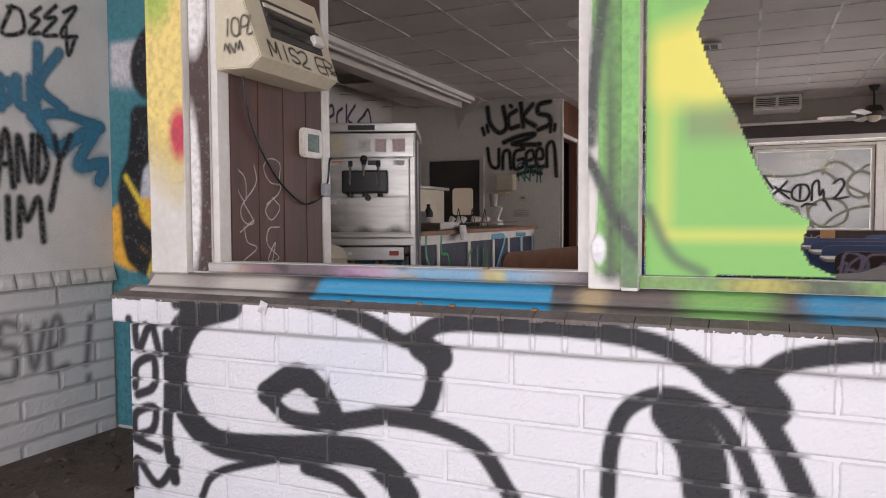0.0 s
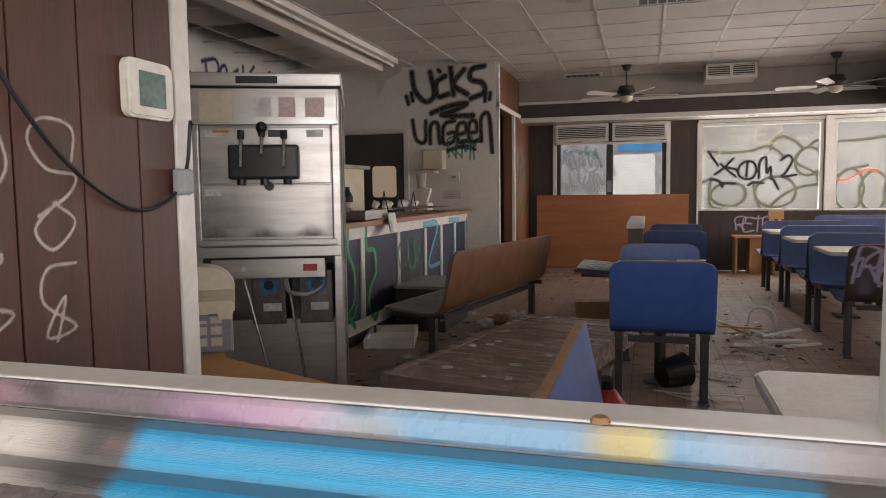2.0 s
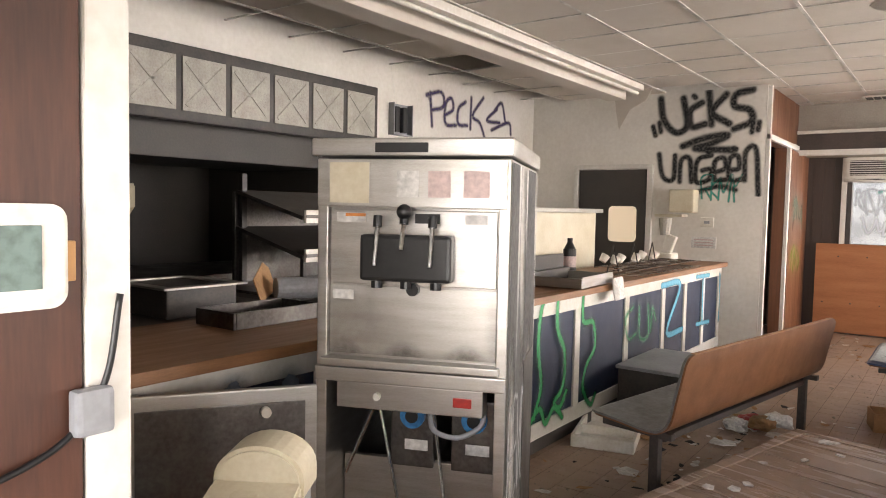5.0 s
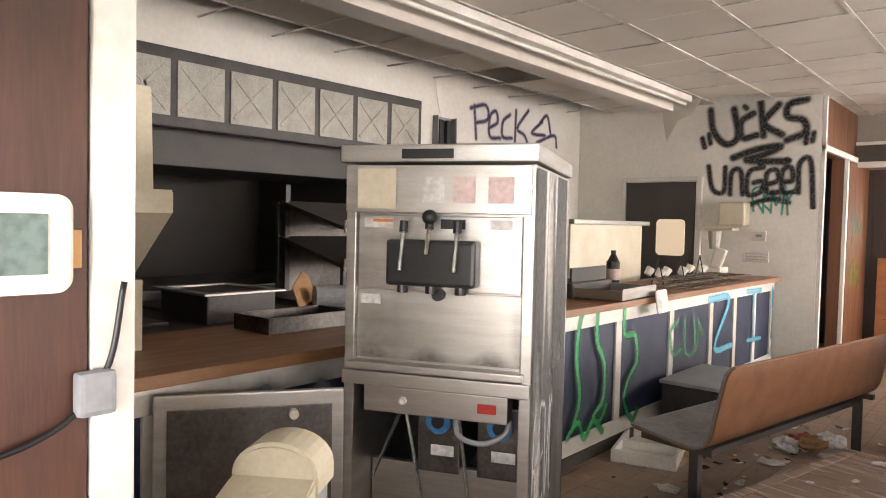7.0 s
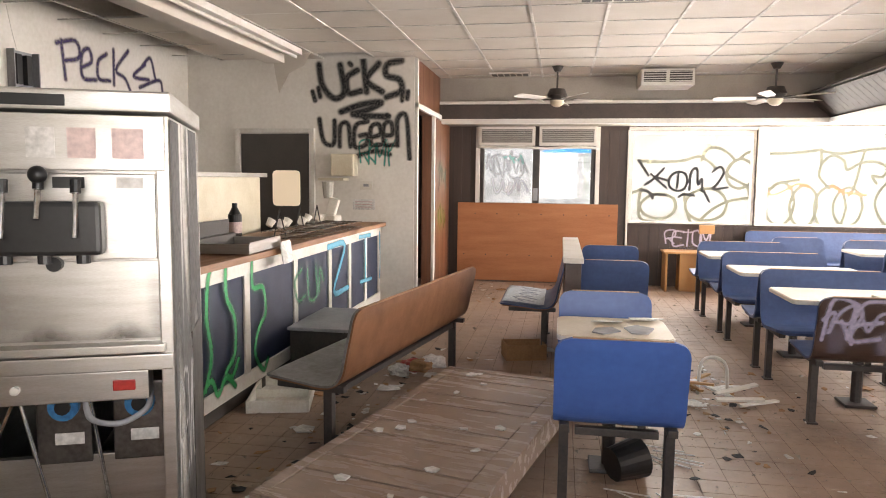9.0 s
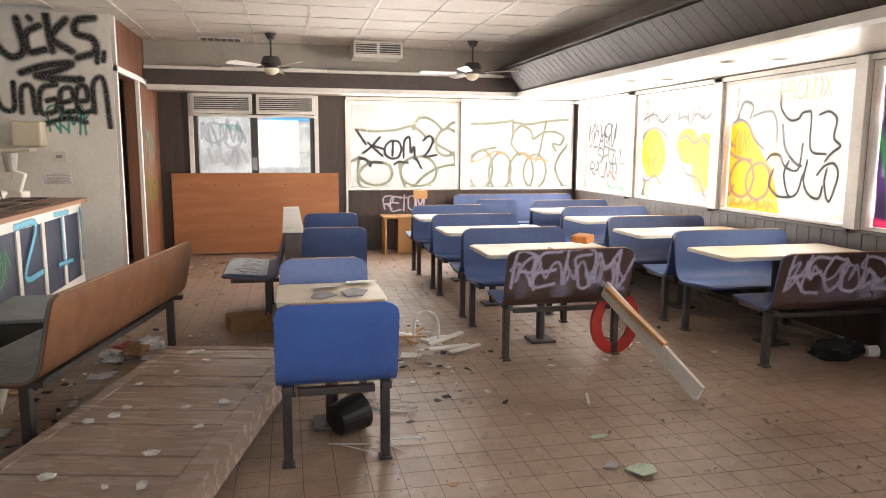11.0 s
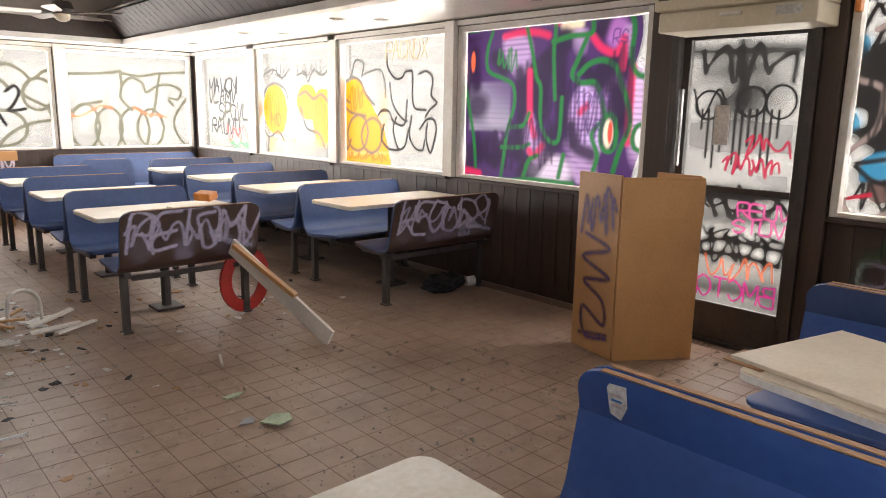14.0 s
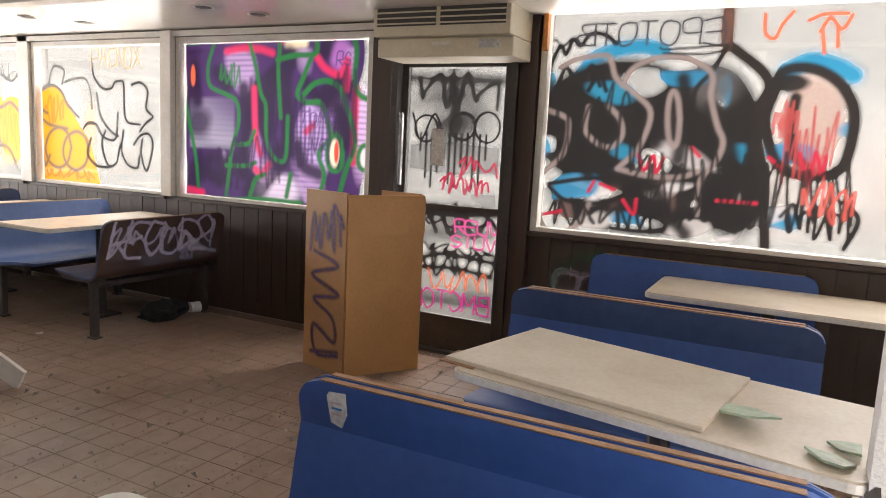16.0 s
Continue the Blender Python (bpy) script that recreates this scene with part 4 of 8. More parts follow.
# round lights in the soffit
for x, y in ((2.9, 11.3), (2.75, 9.6), (3.05, 9.3), (2.75, 7.8), (3.05, 7.55), (2.75, 5.95), (3.05, 5.75), (0.6, 12.4), (2.2, 12.4)):
    t = thing("recessed_light", pose(x, y, 2.27), "small round recessed soffit light, unlit", "light", "soffit lights")
    tube("ring", (0, 0, -0.008), (0, 0, -0.001), 0.075, TRIM, t, seg=24)
    tube("lamp", (0, 0, -0.011), (0, 0, -0.0085), 0.055, BLACKSTEEL, t, seg=24)

# long dark duct and tube light under the ceiling over the counter
t = thing("ceiling_light_batten", pose(-3.75, 7.5, 2.7), "bare fluorescent batten hanging under the ceiling", "light")
box("housing", (-0.05, 0.05, -2.3, 2.0, 0.06, 0.12), TRIM, t)
tube("lamp_tube", (0.0, -2.25, 0.035), (0, 1.95, 0.035), 0.016, WHITEPL, t)
box("trunking", (-0.34, -0.14, -2.6, 2.0, -0.02, 0.14), CEIL, t, 0.006)
bm = plate([(0, 0), (0.42, 0.02), (0.36, -0.12), (0.2, -0.2), (0.1, -0.42), (0.04, -0.2)], 0.006)
part("torn_ceiling_flap", bm, CEIL, t, "torn hanging ceiling skin").matrix_basis = pose(-0.35, 2.2, 0.1, 78)

# air unit over the door
ac = thing("wall_air_unit", pose(3.3, 4.36, 2.1), "cream wall air conditioner over the door, no light", "air conditioner")
box("body", (-0.2, 0.19, -0.46, 0.48, 0.0, 0.42), CREAMPL, ac, 0.01)
box("lower_body", (-0.14, 0.19, -0.46, 0.48, -0.12, -0.002), CREAMPL, ac, 0.01)
for a, b in ((-0.43, 0.0), (0.03, 0.45)):
    # shade behind the louvres, as a near-black plate on the body
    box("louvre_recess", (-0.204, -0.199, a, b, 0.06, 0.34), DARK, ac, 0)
    for k in range(8):
        box("louvre", (-0.216, -0.206, a, b, 0.07 + k * 0.034, 0.078 + k * 0.034), CREAMPL, ac, 0)
box("latch", (-0.15, -0.141, -0.05, 0.08, -0.05, -0.03), WHITEPL, ac, 0.002)
box("rating_label", (-0.144, -0.1405, -0.38, -0.24, -0.07, -0.02), PAPER, ac, 0)
box("orange_tag", (3.44, 3.49, 3.79, 3.82, 2.05, 2.35), ORANGE, None, 0.003)
tagged(bpy.data.objects["orange_tag"], "orange plastic strip beside the air unit", "strip")

# vents over the sliding window
t = thing("window_vent_units", pose(-1.38, 12.72, 2.12), "pair of white louvred vent units above the window", "vent")
for a, b in ((-0.84, -0.03), (0.03, 0.84)):
    box("frame", (a, b, -0.04, 0.07, -0.13, 0.14), TRIM, t)
    # near-black plate in place of the shaded hollow behind the louvres
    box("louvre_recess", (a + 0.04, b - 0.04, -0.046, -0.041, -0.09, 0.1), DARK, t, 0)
    for k in range(7):
        box("louvre", (a + 0.04, b - 0.04, -0.056, -0.048, -0.085 + k * 0.028, -0.077 + k * 0.028), TRIM, t, 0)
part("valance", add_path(bmesh.new(), smooth_line([(-0.86, -0.05, -0.15), (-0.5, -0.06, -0.165), (-0.3, -0.06, -0.15), (0.1, -0.06, -0.17), (0.5, -0.06, -0.155), (0.86, -0.05, -0.165)]), 0.02), TRIM, t, smooth=True)
structure("window_side_trim", boxes((-2.27, -2.21, 12.74, 12.795, 1.13, 2.26), (-0.55, -0.49, 12.74, 12.795, 1.13, 2.26), bevel=0.004), TRIM, "white window trim boards", "trim")

ply = thing("plywood_sheet", pose(-1.37, 12.7, 0), "reddish plywood sheet screwed over the wall below the window", "plywood")
box("sheet", (-1.15, 1.15, -0.012, 0.012, 0.02, 1.16), PLY, ply, 0.002)
for k in range(14):
    tube("screw", (-1.05 + k * 0.16, -0.0125, 0.4 + 0.6 * (k % 2)), (-1.05 + k * 0.16, -0.015, 0.4 + 0.6 * (k % 2)), 0.009, BLACKSTEEL, ply, seg=8)

# restroom block
box("door_leaf", (-2.66, -2.63, 11.44, 12.3, 0.05, 2.27), REDWOOD, bpy.data.objects["wall_restroom"])
structure("restroom_trim", boxes((-2.668, -2.63, 11.33, 11.41, 0, 2.29), (-2.668, -2.63, 10.255, 12.6, 2.29, 2.35), (-2.668, -2.63, 10.255, 10.31, 0, 2.84), bevel=0.003), TRIM, "white trim on the wood clad block", "trim")
# added sheet, its near-black colour gives the doorway its shade
structure("restroom_back", boxes((-4.0, -3.95, 10.4, 12.7, 0, 2.85)), DARK, "near-black sheet standing for shade inside the doorway", "wall")

# kitchen door with its small window
kd = tagged(new("door_2"), "dark swing door with a small window", "door", kind="structure")
box("door_leaf", (-4.72, -3.9, 10.2, 10.24, 0.02, 2.0), DARK, kd)
part("door_frame", boxes((-4.79, -4.73, 10.19, 10.245, 0, 2.06), (-3.89, -3.83, 10.19, 10.245, 0, 2.06), (-4.73, -3.89, 10.19, 10.245, 2.01, 2.06), bevel=0.003), TRIM, kd)
bm = plate(rounded(-4.33, -4.0, 1.17, 1.58, 0.05), 0.02)
bmesh.ops.transform(bm, verts=bm.verts, matrix=pose(0, 10.198, 0, 90))
part("window", bm, glowing("lit_room_beyond", (0.75, 0.62, 0.45), 0.2), kd)

# ---- behind and on the counter ----
hood = thing("kitchen_lights", pose(-5.36, 0, 0), "row of square pressed glass light panels over the pass", "light panel")
box("frame", (-0.05, 0.02, 4.0, 7.26, 2.08, 2.6), BLACKSTEEL, hood, 0.01)
for k in range(8):
    y = 4.06 + k * 0.4
    pn = box("glass_panel", (0.021, 0.03, y, y + 0.35, 2.15, 2.52), FROST, hood, 0.003)
    for s in (-1, 1):
        bm = bmesh.new()
        add_box(bm, 0.0305, 0.036, -0.21, 0.21, -0.012, 0.012, 0, pose(0, y + 0.175, 2.335, 45 * s))
        part("cross_rib", bm, FROST, pn)
t = thing("extract_hood", pose(-6.2, 5.0, 0), "extract hood, canopy near-black for the kitchen's shade", "hood")
# canopy coloured near-black in place of the kitchen's shade
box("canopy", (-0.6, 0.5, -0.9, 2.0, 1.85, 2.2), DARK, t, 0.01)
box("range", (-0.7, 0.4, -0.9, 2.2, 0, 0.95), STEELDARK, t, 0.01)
t = thing("warming_rack", pose(-4.55, 5.9, 0), "black two-tier sloping warming rack with pale front edges", "rack")
for z in (1.18, 1.42):
    part("shelf", add_box(bmesh.new(), -0.33, 0.33, -0.55, 0.6, -0.012, 0.012, 0.003, pose(0.0, 0, z + 0.1, 0, 14)), BLACKSTEEL, t)
    box("front_lip", (0.325, 0.345, -0.54, 0.6, z - 0.01, z + 0.07), WHITEPL, t, 0.003)
    box("price_strip", (0.3455, 0.35, -0.54, 0.6, z + 0.02, z + 0.04), STEELDARK, t, 0)
for y in (-0.53, 0.57):
    box("post", (-0.32, -0.28, y, y + 0.04, 0.981, 1.72), BLACKSTEEL, t, 0.004)
    box("front_post", (0.28, 0.31, y, y + 0.03, 0.981, 1.22), BLACKSTEEL, t, 0.004)
box("backsplash", (-0.36, -0.33, -0.55, 0.6, 0.981, 1.6), STEELDARK, t, 0.004)
t = thing("griddle_counter", pose(-4.4, 4.9, 0), "greasy black griddle counter behind the worktop", "counter")
box("body", (-0.55, 0.55, -1.6, 1.9, 0, 0.92), DARK, t)
box("griddle_top", (-0.58, 0.57, -1.62, 1.92, 0.92, 0.98), BLACKSTEEL, t, 0.006)
for y in (-1.1, -0.3, 0.5, 1.25):
    box("burner_plate", (-0.45, 0.4, y - 0.3, y + 0.3, 0.9805, 1.0), STEELDARK, t, 0.006)
t = thing("wall_menu_card", pose(-6.87, 7.345, 1.97), "faded yellow card on the cook room wall", "card")
box("card", (-0.25, 0.28, -0.012, 0.003, -0.06, 0.08), CREAMPL, t, 0)
t = thing("cardboard_flap", pose(-4.05, 4.95, 1.0, 0, 0, 38), "torn brown cardboard flap leaning on the griddle", "cardboard")
part("flap", plate([(-0.2, 0.0), (0.2, 0.03), (0.21, 0.16), (0.12, 0.2), (-0.19, 0.13)], 0.006), CARDBOARD, t).matrix_basis = pose(0, 0, 0.002, 70, 0, 90)
t = thing("steel_motor", pose(-3.95, 5.1, 1.06, 0, 0, 65), "grey cylindrical motor lying on the griddle", "motor")
tube("casing", (-0.15, 0, 0), (0.12, 0, 0), 0.06, GREYPL, t, seg=20)
tube("end_cap", (0.12, 0, 0), (0.155, 0, 0), 0.045, STEELDARK, t, seg=20)
tube("shaft", (0.155, 0, 0), (0.2, 0, 0), 0.012, CHROME, t)
t = thing("steel_tray", pose(-3.5, 4.45, 1.0), "stained shallow steel tray on the wooden worktop", "tray")
for nm, dd in (("end", (-0.14, 0.12, -0.24, -0.225, 0, 0.07)), ("end", (-0.14, 0.12, 0.225, 0.24, 0, 0.07)), ("side", (-0.14, -0.125, -0.224, 0.224, 0, 0.07)), ("side", (0.105, 0.12, -0.224, 0.224, 0, 0.07)), ("bottom", (-0.124, 0.104, -0.224, 0.224, 0, 0.015))):
    box(nm, dd, STEELDARK, t, 0.003)
t = thing("prep_sink", pose(-4.1, 4.2, 0.981) @ Matrix.Diagonal((1, 1.2, 0.7, 1)), "stainless sink pan on the griddle counter", "sink")
box("basin", (-0.24, 0.2, 0.03, 0.35, 0.0, 0.2), BLACKSTEEL, t, 0.008)
part("rim", boxes((-0.27, 0.24, 0.0, 0.05, 0.2, 0.215), (-0.27, 0.24, 0.33, 0.38, 0.2, 0.215), (-0.27, -0.22, 0.05, 0.33, 0.2, 0.215), (0.18, 0.24, 0.05, 0.33, 0.2, 0.215), bevel=0.003), STEEL, t)
t = thing("cream_dispenser", pose(-3.52, 3.5, 1.0), "cream angular plastic dispenser on the counter", "dispenser")
bm = plate([(0, 0.25), (0.3, 0.5), (0.3, 0.58), (0.16, 0.58), (0.14, 0.95), (0, 0.95)], 0.16, 0.008)
bmesh.ops.transform(bm, verts=bm.verts, matrix=pose(0, 0.2, 0, 90))
part("body", bm, CREAMPL, t)
box("stand", (0.0, 0.12, 0.06, 0.18, 0.0, 0.26), CREAMPL, t, 0.006)
t = thing("coffee_brewer", pose(-4.3, 8.4, 0), "cream steel hot drinks brewer behind the counter", "brewer")
box("body", (-0.35, 0.3, -0.7, 0.7, 0.9, 1.5), CREAMPL, t, 0.012)
box("top_plate", (-0.38, 0.36, -0.74, 0.74, 1.5, 1.54), STEEL, t, 0.006)
box("stand", (-0.35, 0.3, -0.7, 0.7, 0.0, 0.899), DARK, t)
for k in range(3):
    tube("jar", (0.33, -0.55 + k * 0.14, 0.9), (0.33, -0.55 + k * 0.14, 1.12), 0.06, STEELDARK, t)
t = thing("back_counter", pose(-4.0, 8.6, 0), "dark back counter beside the brewer", "counter")
box("body", (-0.05, 0.35, -1.5, 1.5, 0, 0.88), DARK, t)
t = thing("drain_cleaner_bottle", pose(-3.62, 7.75, 1.0), "dark plastic bottle with a red label", "bottle")
tube("body", (0, 0, 0), (0, 0, 0.2), 0.055, BLACKPL, t, seg=20)
tube("neck", (0, 0, 0.2), (0, 0, 0.26), 0.05, BLACKPL, t, 0.02, 20)
tube("cap", (0, 0, 0.26), (0, 0, 0.29), 0.022, BLACKPL, t, seg=16)
tube("label", (0, 0, 0.05), (0, 0, 0.14), 0.0565, SIGNPINK, t, seg=20)
t = thing("cash_drawer", pose(-3.32, 6.85, 1.0, 0, 0, 4), "open grey steel drawer on the counter", "drawer")
box("case", (-0.25, 0.0, -0.3, 0.35, 0.0, 0.1), BLACKSTEEL, t, 0.005)
part("drawer", boxes((0.0, 0.34, -0.28, 0.33, 0.012, 0.02), (0.0, 0.34, -0.28, -0.268, 0.02, 0.075), (0.0, 0.34, 0.318, 0.33, 0.02, 0.075), (0.328, 0.34, -0.268, 0.318, 0.02, 0.085), bevel=0.002), STEEL, t)
box("back_plate", (-0.05, -0.03, -0.25, 0.3, 0.1, 0.2), BLACKSTEEL, t, 0.004)
part("cloth", plate(rounded(-0.07, 0.09, -0.1, 0.12, 0.03), 0.008), PAPER, t, "limp white cloth hanging over the edge").matrix_basis = pose(0.385, 0.3, -0.02, 0, 82, 0)
t = thing("wire_rack", pose(-3.15, 8.45, 1.0), "jumbled chrome wire racks on the counter", "rack")
rnd = random.Random(3)
for k in range(26):
    y = -0.75 + k * 0.06
    tube("wire", (-0.2, y, 0.02 + 0.05 * (k % 2)), (0.16, y + rnd.uniform(-0.03, 0.03), 0.02 + 0.05 * (k % 2)), 0.004, CHROME, t, seg=6)
for x in (-0.2, -0.03, 0.16):
    for z in (0.02, 0.07):
        tube("rail", (x, -0.8, z), (x, 0.8, z), 0.005, CHROME, t, seg=6)
for y in (-0.55, -0.1, 0.35):
    part("hoop", add_path(bmesh.new(), [(-0.15, y - 0.12, 0.02), (-0.15, y, 0.24), (-0.15, y + 0.12, 0.02)], 0.006, 6), BLACKSTEEL, t)
for k in range(9):
    x, y = -0.3 + rnd.uniform(-0.12, 0.1), -0.1 + rnd.uniform(-0.4, 0.9)
    tube("cup", (x, y, 0.075), (x + 0.02, y + 0.03, 0.13), 0.03, WHITEPL, t, 0.04)
t = thing("paper_towel_holder", pose(-3.45, 10.17, 1.5), "yellowed paper towel holder on the wall", "dispenser")
box("body", (-0.14, 0.13, -0.12, 0.075, 0.02, 0.27), CREAMPL, t, 0.02)
box("shelf", (-0.28, 0.02, -0.14, 0.075, -0.03, 0.0), CREAMPL, t, 0.006)
t = thing("wall_socket", pose(-3.22, 10.23, 1.42), "white wall socket plate", "socket")
box("plate", (-0.07, 0.07, -0.012, 0.015, -0.05, 0.05), WHITEPL, t, 0.004)
box("slot", (-0.03, 0.03, -0.015, -0.0125, -0.015, 0.015), GREYPL, t, 0)
t = thing("wall_notice", pose(-3.25, 10.235, 1.2), "small white notice with red bars", "notice")
box("sheet", (-0.13, 0.13, -0.004, 0.01, -0.06, 0.06), PAPER, t, 0)
for z in (-0.03, 0.0, 0.03):
    box("text_bar", (-0.1, 0.1, -0.006, -0.0045, z - 0.006, z + 0.006), SIGNPINK, t, 0)
t = thing("food_slicer", pose(-3.5, 9.7, 1.0), "white counter appliance with a clear hopper", "appliance")
box("base", (-0.1, 0.12, -0.12, 0.12, 0.0, 0.1), WHITEPL, t, 0.02)
box("arm", (-0.05, 0.06, -0.08, 0.0, 0.1, 0.3), WHITEPL, t, 0.015, "", pose(0, 0, 0, 0, 18))
tube("hopper", (0.0, 0.02, 0.28), (0.0, 0.02, 0.46), 0.05, FROST, t, 0.07)
t = thing("black_cabinet_box", pose(-2.75, 7.65, 0), "low black metal box standing before the counter", "box")
box("body", (-0.22, 0.24, -0.38, 0.42, 0, 0.38), BLACKSTEEL, t, 0.008)
box("lid", (-0.235, 0.255, -0.395, 0.435, 0.38, 0.405), GREYPL, t, 0.006)
t = thing("fuse_box", pose(-5.38, 7.62, 2.2), "open grey steel switch box on the wall", "switch box")
part("case", boxes((-0.03, 0.05, -0.14, -0.13, 0, 0.3), (-0.03, 0.05, 0.13, 0.14, 0, 0.3), (-0.03, 0.05, -0.13, 0.13, 0, 0.01), (-0.03, -0.015, -0.13, 0.13, 0.01, 0.3)), GREYPL, t)
for y in (-0.06, 0.05):
    box("breaker", (-0.015, 0.03, y - 0.03, y + 0.03, 0.03, 0.27), BLACKPL, t, 0.004)
part("cable", add_path(bmesh.new(), smooth_line([(0, -0.05, 0.3), (0.02, -0.12, 0.45), (0.0, -0.14, 0.64)]), 0.003, 6), TRIM, t)

# ---- on the stub wall ----
t = thing("thermostat", pose(-1.898, 2.762, 1.39), "white wall thermostat with a grey screen", "thermostat")
bm = plate(rounded(-0.075, 0.075, 0, 0.125, 0.02), 0.026, 0.006)
bmesh.ops.transform(bm, verts=bm.verts, matrix=pose(0, 0, 0, 0, 0, 90) @ pose(0, 0, 0, 90, 0, 0))
part("case", bm, WHITEPL, t)
box("screen", (0.0265, 0.0285, -0.042, 0.042, 0.025, 0.1), LCD, t, 0.001)
box("back_tab", (0.0, 0.01, 0.07, 0.09, 0.03, 0.08), MDF, t, 0.002)
t = thing("wall_light_box", pose(-1.898, 2.45, 1.66), "cream sloping wall unit with dark slots, written on", "wall unit")
bm = plate([(0, 0), (0.15, -0.005), (0.2, 0.03), (0.09, 0.34), (0.0, 0.36)], 0.5, 0.004)
bmesh.ops.transform(bm, verts=bm.verts, matrix=pose(0, 0.24, 0, 90))
part("body", bm, CREAMPL, t)
# the opening is a near-black plate, its shade put into the colour
bm = add_box(bmesh.new(), -0.012, 0.004, -0.16, 0.17, -0.085, 0.07, 0.003, pose(0.142, 0, 0.2, 0, -19.5))
part("opening", bm, DARK, t)
for z in (-0.05, 0.0, 0.04):
    part("slot_bar", add_box(bmesh.new(), 0.005, 0.012, -0.16, 0.17, z - 0.008, z + 0.008, 0.002, pose(0.142, 0, 0.2, 0, -19.5)), CREAMPL if z > 0.03 else STEELDARK, t)
part("bulb_holder", add_box(bmesh.new(), 0.005, 0.03, 0.1, 0.16, -0.06, -0.02, 0.006, pose(0.142, 0, 0.2, 0, -19.5)), WHITEPL, t)
t = thing("hanging_cable", pose(0, 0, 0), "dark cable looped over the stub wall with a connector", "cable")
part("cord", add_path(bmesh.new(), smooth_line([(-1.88, 2.3, 1.75), (-1.885, 2.36, 1.5), (-1.885, 2.5, 1.31), (-1.885, 2.68, 1.2), (-1.885, 2.81, 1.21), (-1.882, 2.88, 1.28), (-1.882, 2.905, 1.4)], 10), 0.0045), BLACKPL, t, smooth=True)
box("connector", (-1.892, -1.866, 2.84, 2.89, 1.225, 1.285), GREYPL, t, 0.008)

# ---- loose things inside the front window ----
t = thing("brown_table", pose(-1.86, 3.2, 0), "tan wooden table standing by the stub wall", "table")
part("top", plate([(0.26, -0.09), (0.2, -0.27), (-0.75, -0.27), (-0.75, 0.42), (-0.42, 0.38), (-0.22, 0.12)], 0.03, 0.005), MDF, t).location = (0, 0, 0.69)
box("apron", (-0.25, 0.16, -0.27, 0.02, 0.3, 0.689), MDF, t)
box("pedestal", (-0.2, 0.1, -0.2, 0.0, 0, 0.299), MDF, t)
t = thing("plastic_dispenser", pose(-2.23, 3.42, 0.72, 0, 0, 33) @ Matrix.Diagonal((0.76, 0.8, 0.8, 1)), "cream and grey plastic dispenser box lying on the table", "dispenser")
bm = plate([(-0.133, 0.2)] + [(0.133 * math.cos(radians(180 - 12 * k)), 0.245 + 0.095 * math.sin(radians(180 - 12 * k))) for k in range(16)] + [(0.133, 0.2)], 0.17, 0.012)
bmesh.ops.transform(bm, verts=bm.verts, matrix=pose(0, 0.13, 0, 90))
part("cream_lid", bm, CREAMPL, t)
bm = plate([(-0.04, 0.245), (-0.165, 0.215), (-0.165, 0.165), (-0.04, 0.165)], 0.262, 0.008)
bmesh.ops.transform(bm, verts=bm.verts, matrix=pose(-0.131, 0, 0, 90, 0, 90))
part("cream_front", bm, CREAMPL, t)
for x in (-0.09, 0.0, 0.09):
    box("lip_tooth", (x - 0.03, x + 0.03, -0.16, -0.12, 0.14, 0.166), CREAMPL if x else GREYPL, t, 0.004)
box("grey_body", (-0.12, 0.12, -0.11, 0.11, 0.0, 0.199), GREYPL, t, 0.012)
for i in range(3):
    for j in range(3):
        box("window", (-0.09 + i * 0.06, -0.045 + i * 0.06, -0.114, -0.111, 0.03 + j * 0.045, 0.062 + j * 0.045), WHITEPL, t, 0)
part("emblem", plate(rounded(-0.045, 0.035, -0.018, 0.022, 0.016), 0.006, 0.002), CREAMPL, t).matrix_basis = pose(-0.01, -0.105, 0.228, 13)
t = thing("fire_extinguisher", pose(-0.95, 3.74, 0.1), "red fire extinguisher with a paper tag", "extinguisher")
tube("cylinder", (0, 0, 0), (0, 0, 0.42), 0.07, REDPAINT, t, seg=24)
tube("shoulder", (0, 0, 0.42), (0, 0, 0.48), 0.07, REDPAINT, t, 0.025, 24)
tube("valve", (0, 0, 0.48), (0, 0, 0.54), 0.02, BLACKPL, t)
box("handle", (-0.015, 0.015, -0.1, 0.03, 0.53, 0.55), BLACKSTEEL, t, 0.003)
box("tag", (-0.074, -0.071, -0.04, 0.04, 0.18, 0.36), PAPER, t, 0)

# ---- podium ----
pod = thing("mdf_podium", pose(2.87, 4.68, 0), "tan board podium with purple writing on its side", "podium")
part("side_panel", plate([(2.657, 4.68), (2.747, 5.05), (2.733, 5.054), (2.642, 4.684)], 1.13), MDF, pod).location = (-2.87, -4.68, 0)
part("front_panel", plate([(2.64, 4.67), (3.06, 4.385), (3.07, 4.4), (2.65, 4.683)], 1.12), MDF, pod).location = (-2.87, -4.68, 0)
part("far_panel", plate([(3.06, 4.402), (3.1, 4.72), (3.085, 4.722), (3.045, 4.402)], 1.13), MDF, pod).location = (-2.87, -4.68, 0)
part("shelf", plate([(2.77, 4.72), (3.04, 4.46), (3.06, 4.72), (2.8, 5.0)], 0.02), MDF, pod).location = (-2.87, -4.68, 0.9)
part("band", plate([(2.636, 4.668), (3.06, 4.379), (3.062, 4.381), (2.638, 4.67)], 0.22), MDF, pod).location = (-2.87, -4.68, 0.88)
t = thing("small_wood_table", pose(0.66, 12.45, 0), "small tan wooden side cabinet by the end wall", "table")
box("top", (-0.28, 0.3, -0.2, 0.2, 0.52, 0.55), MDF, t)
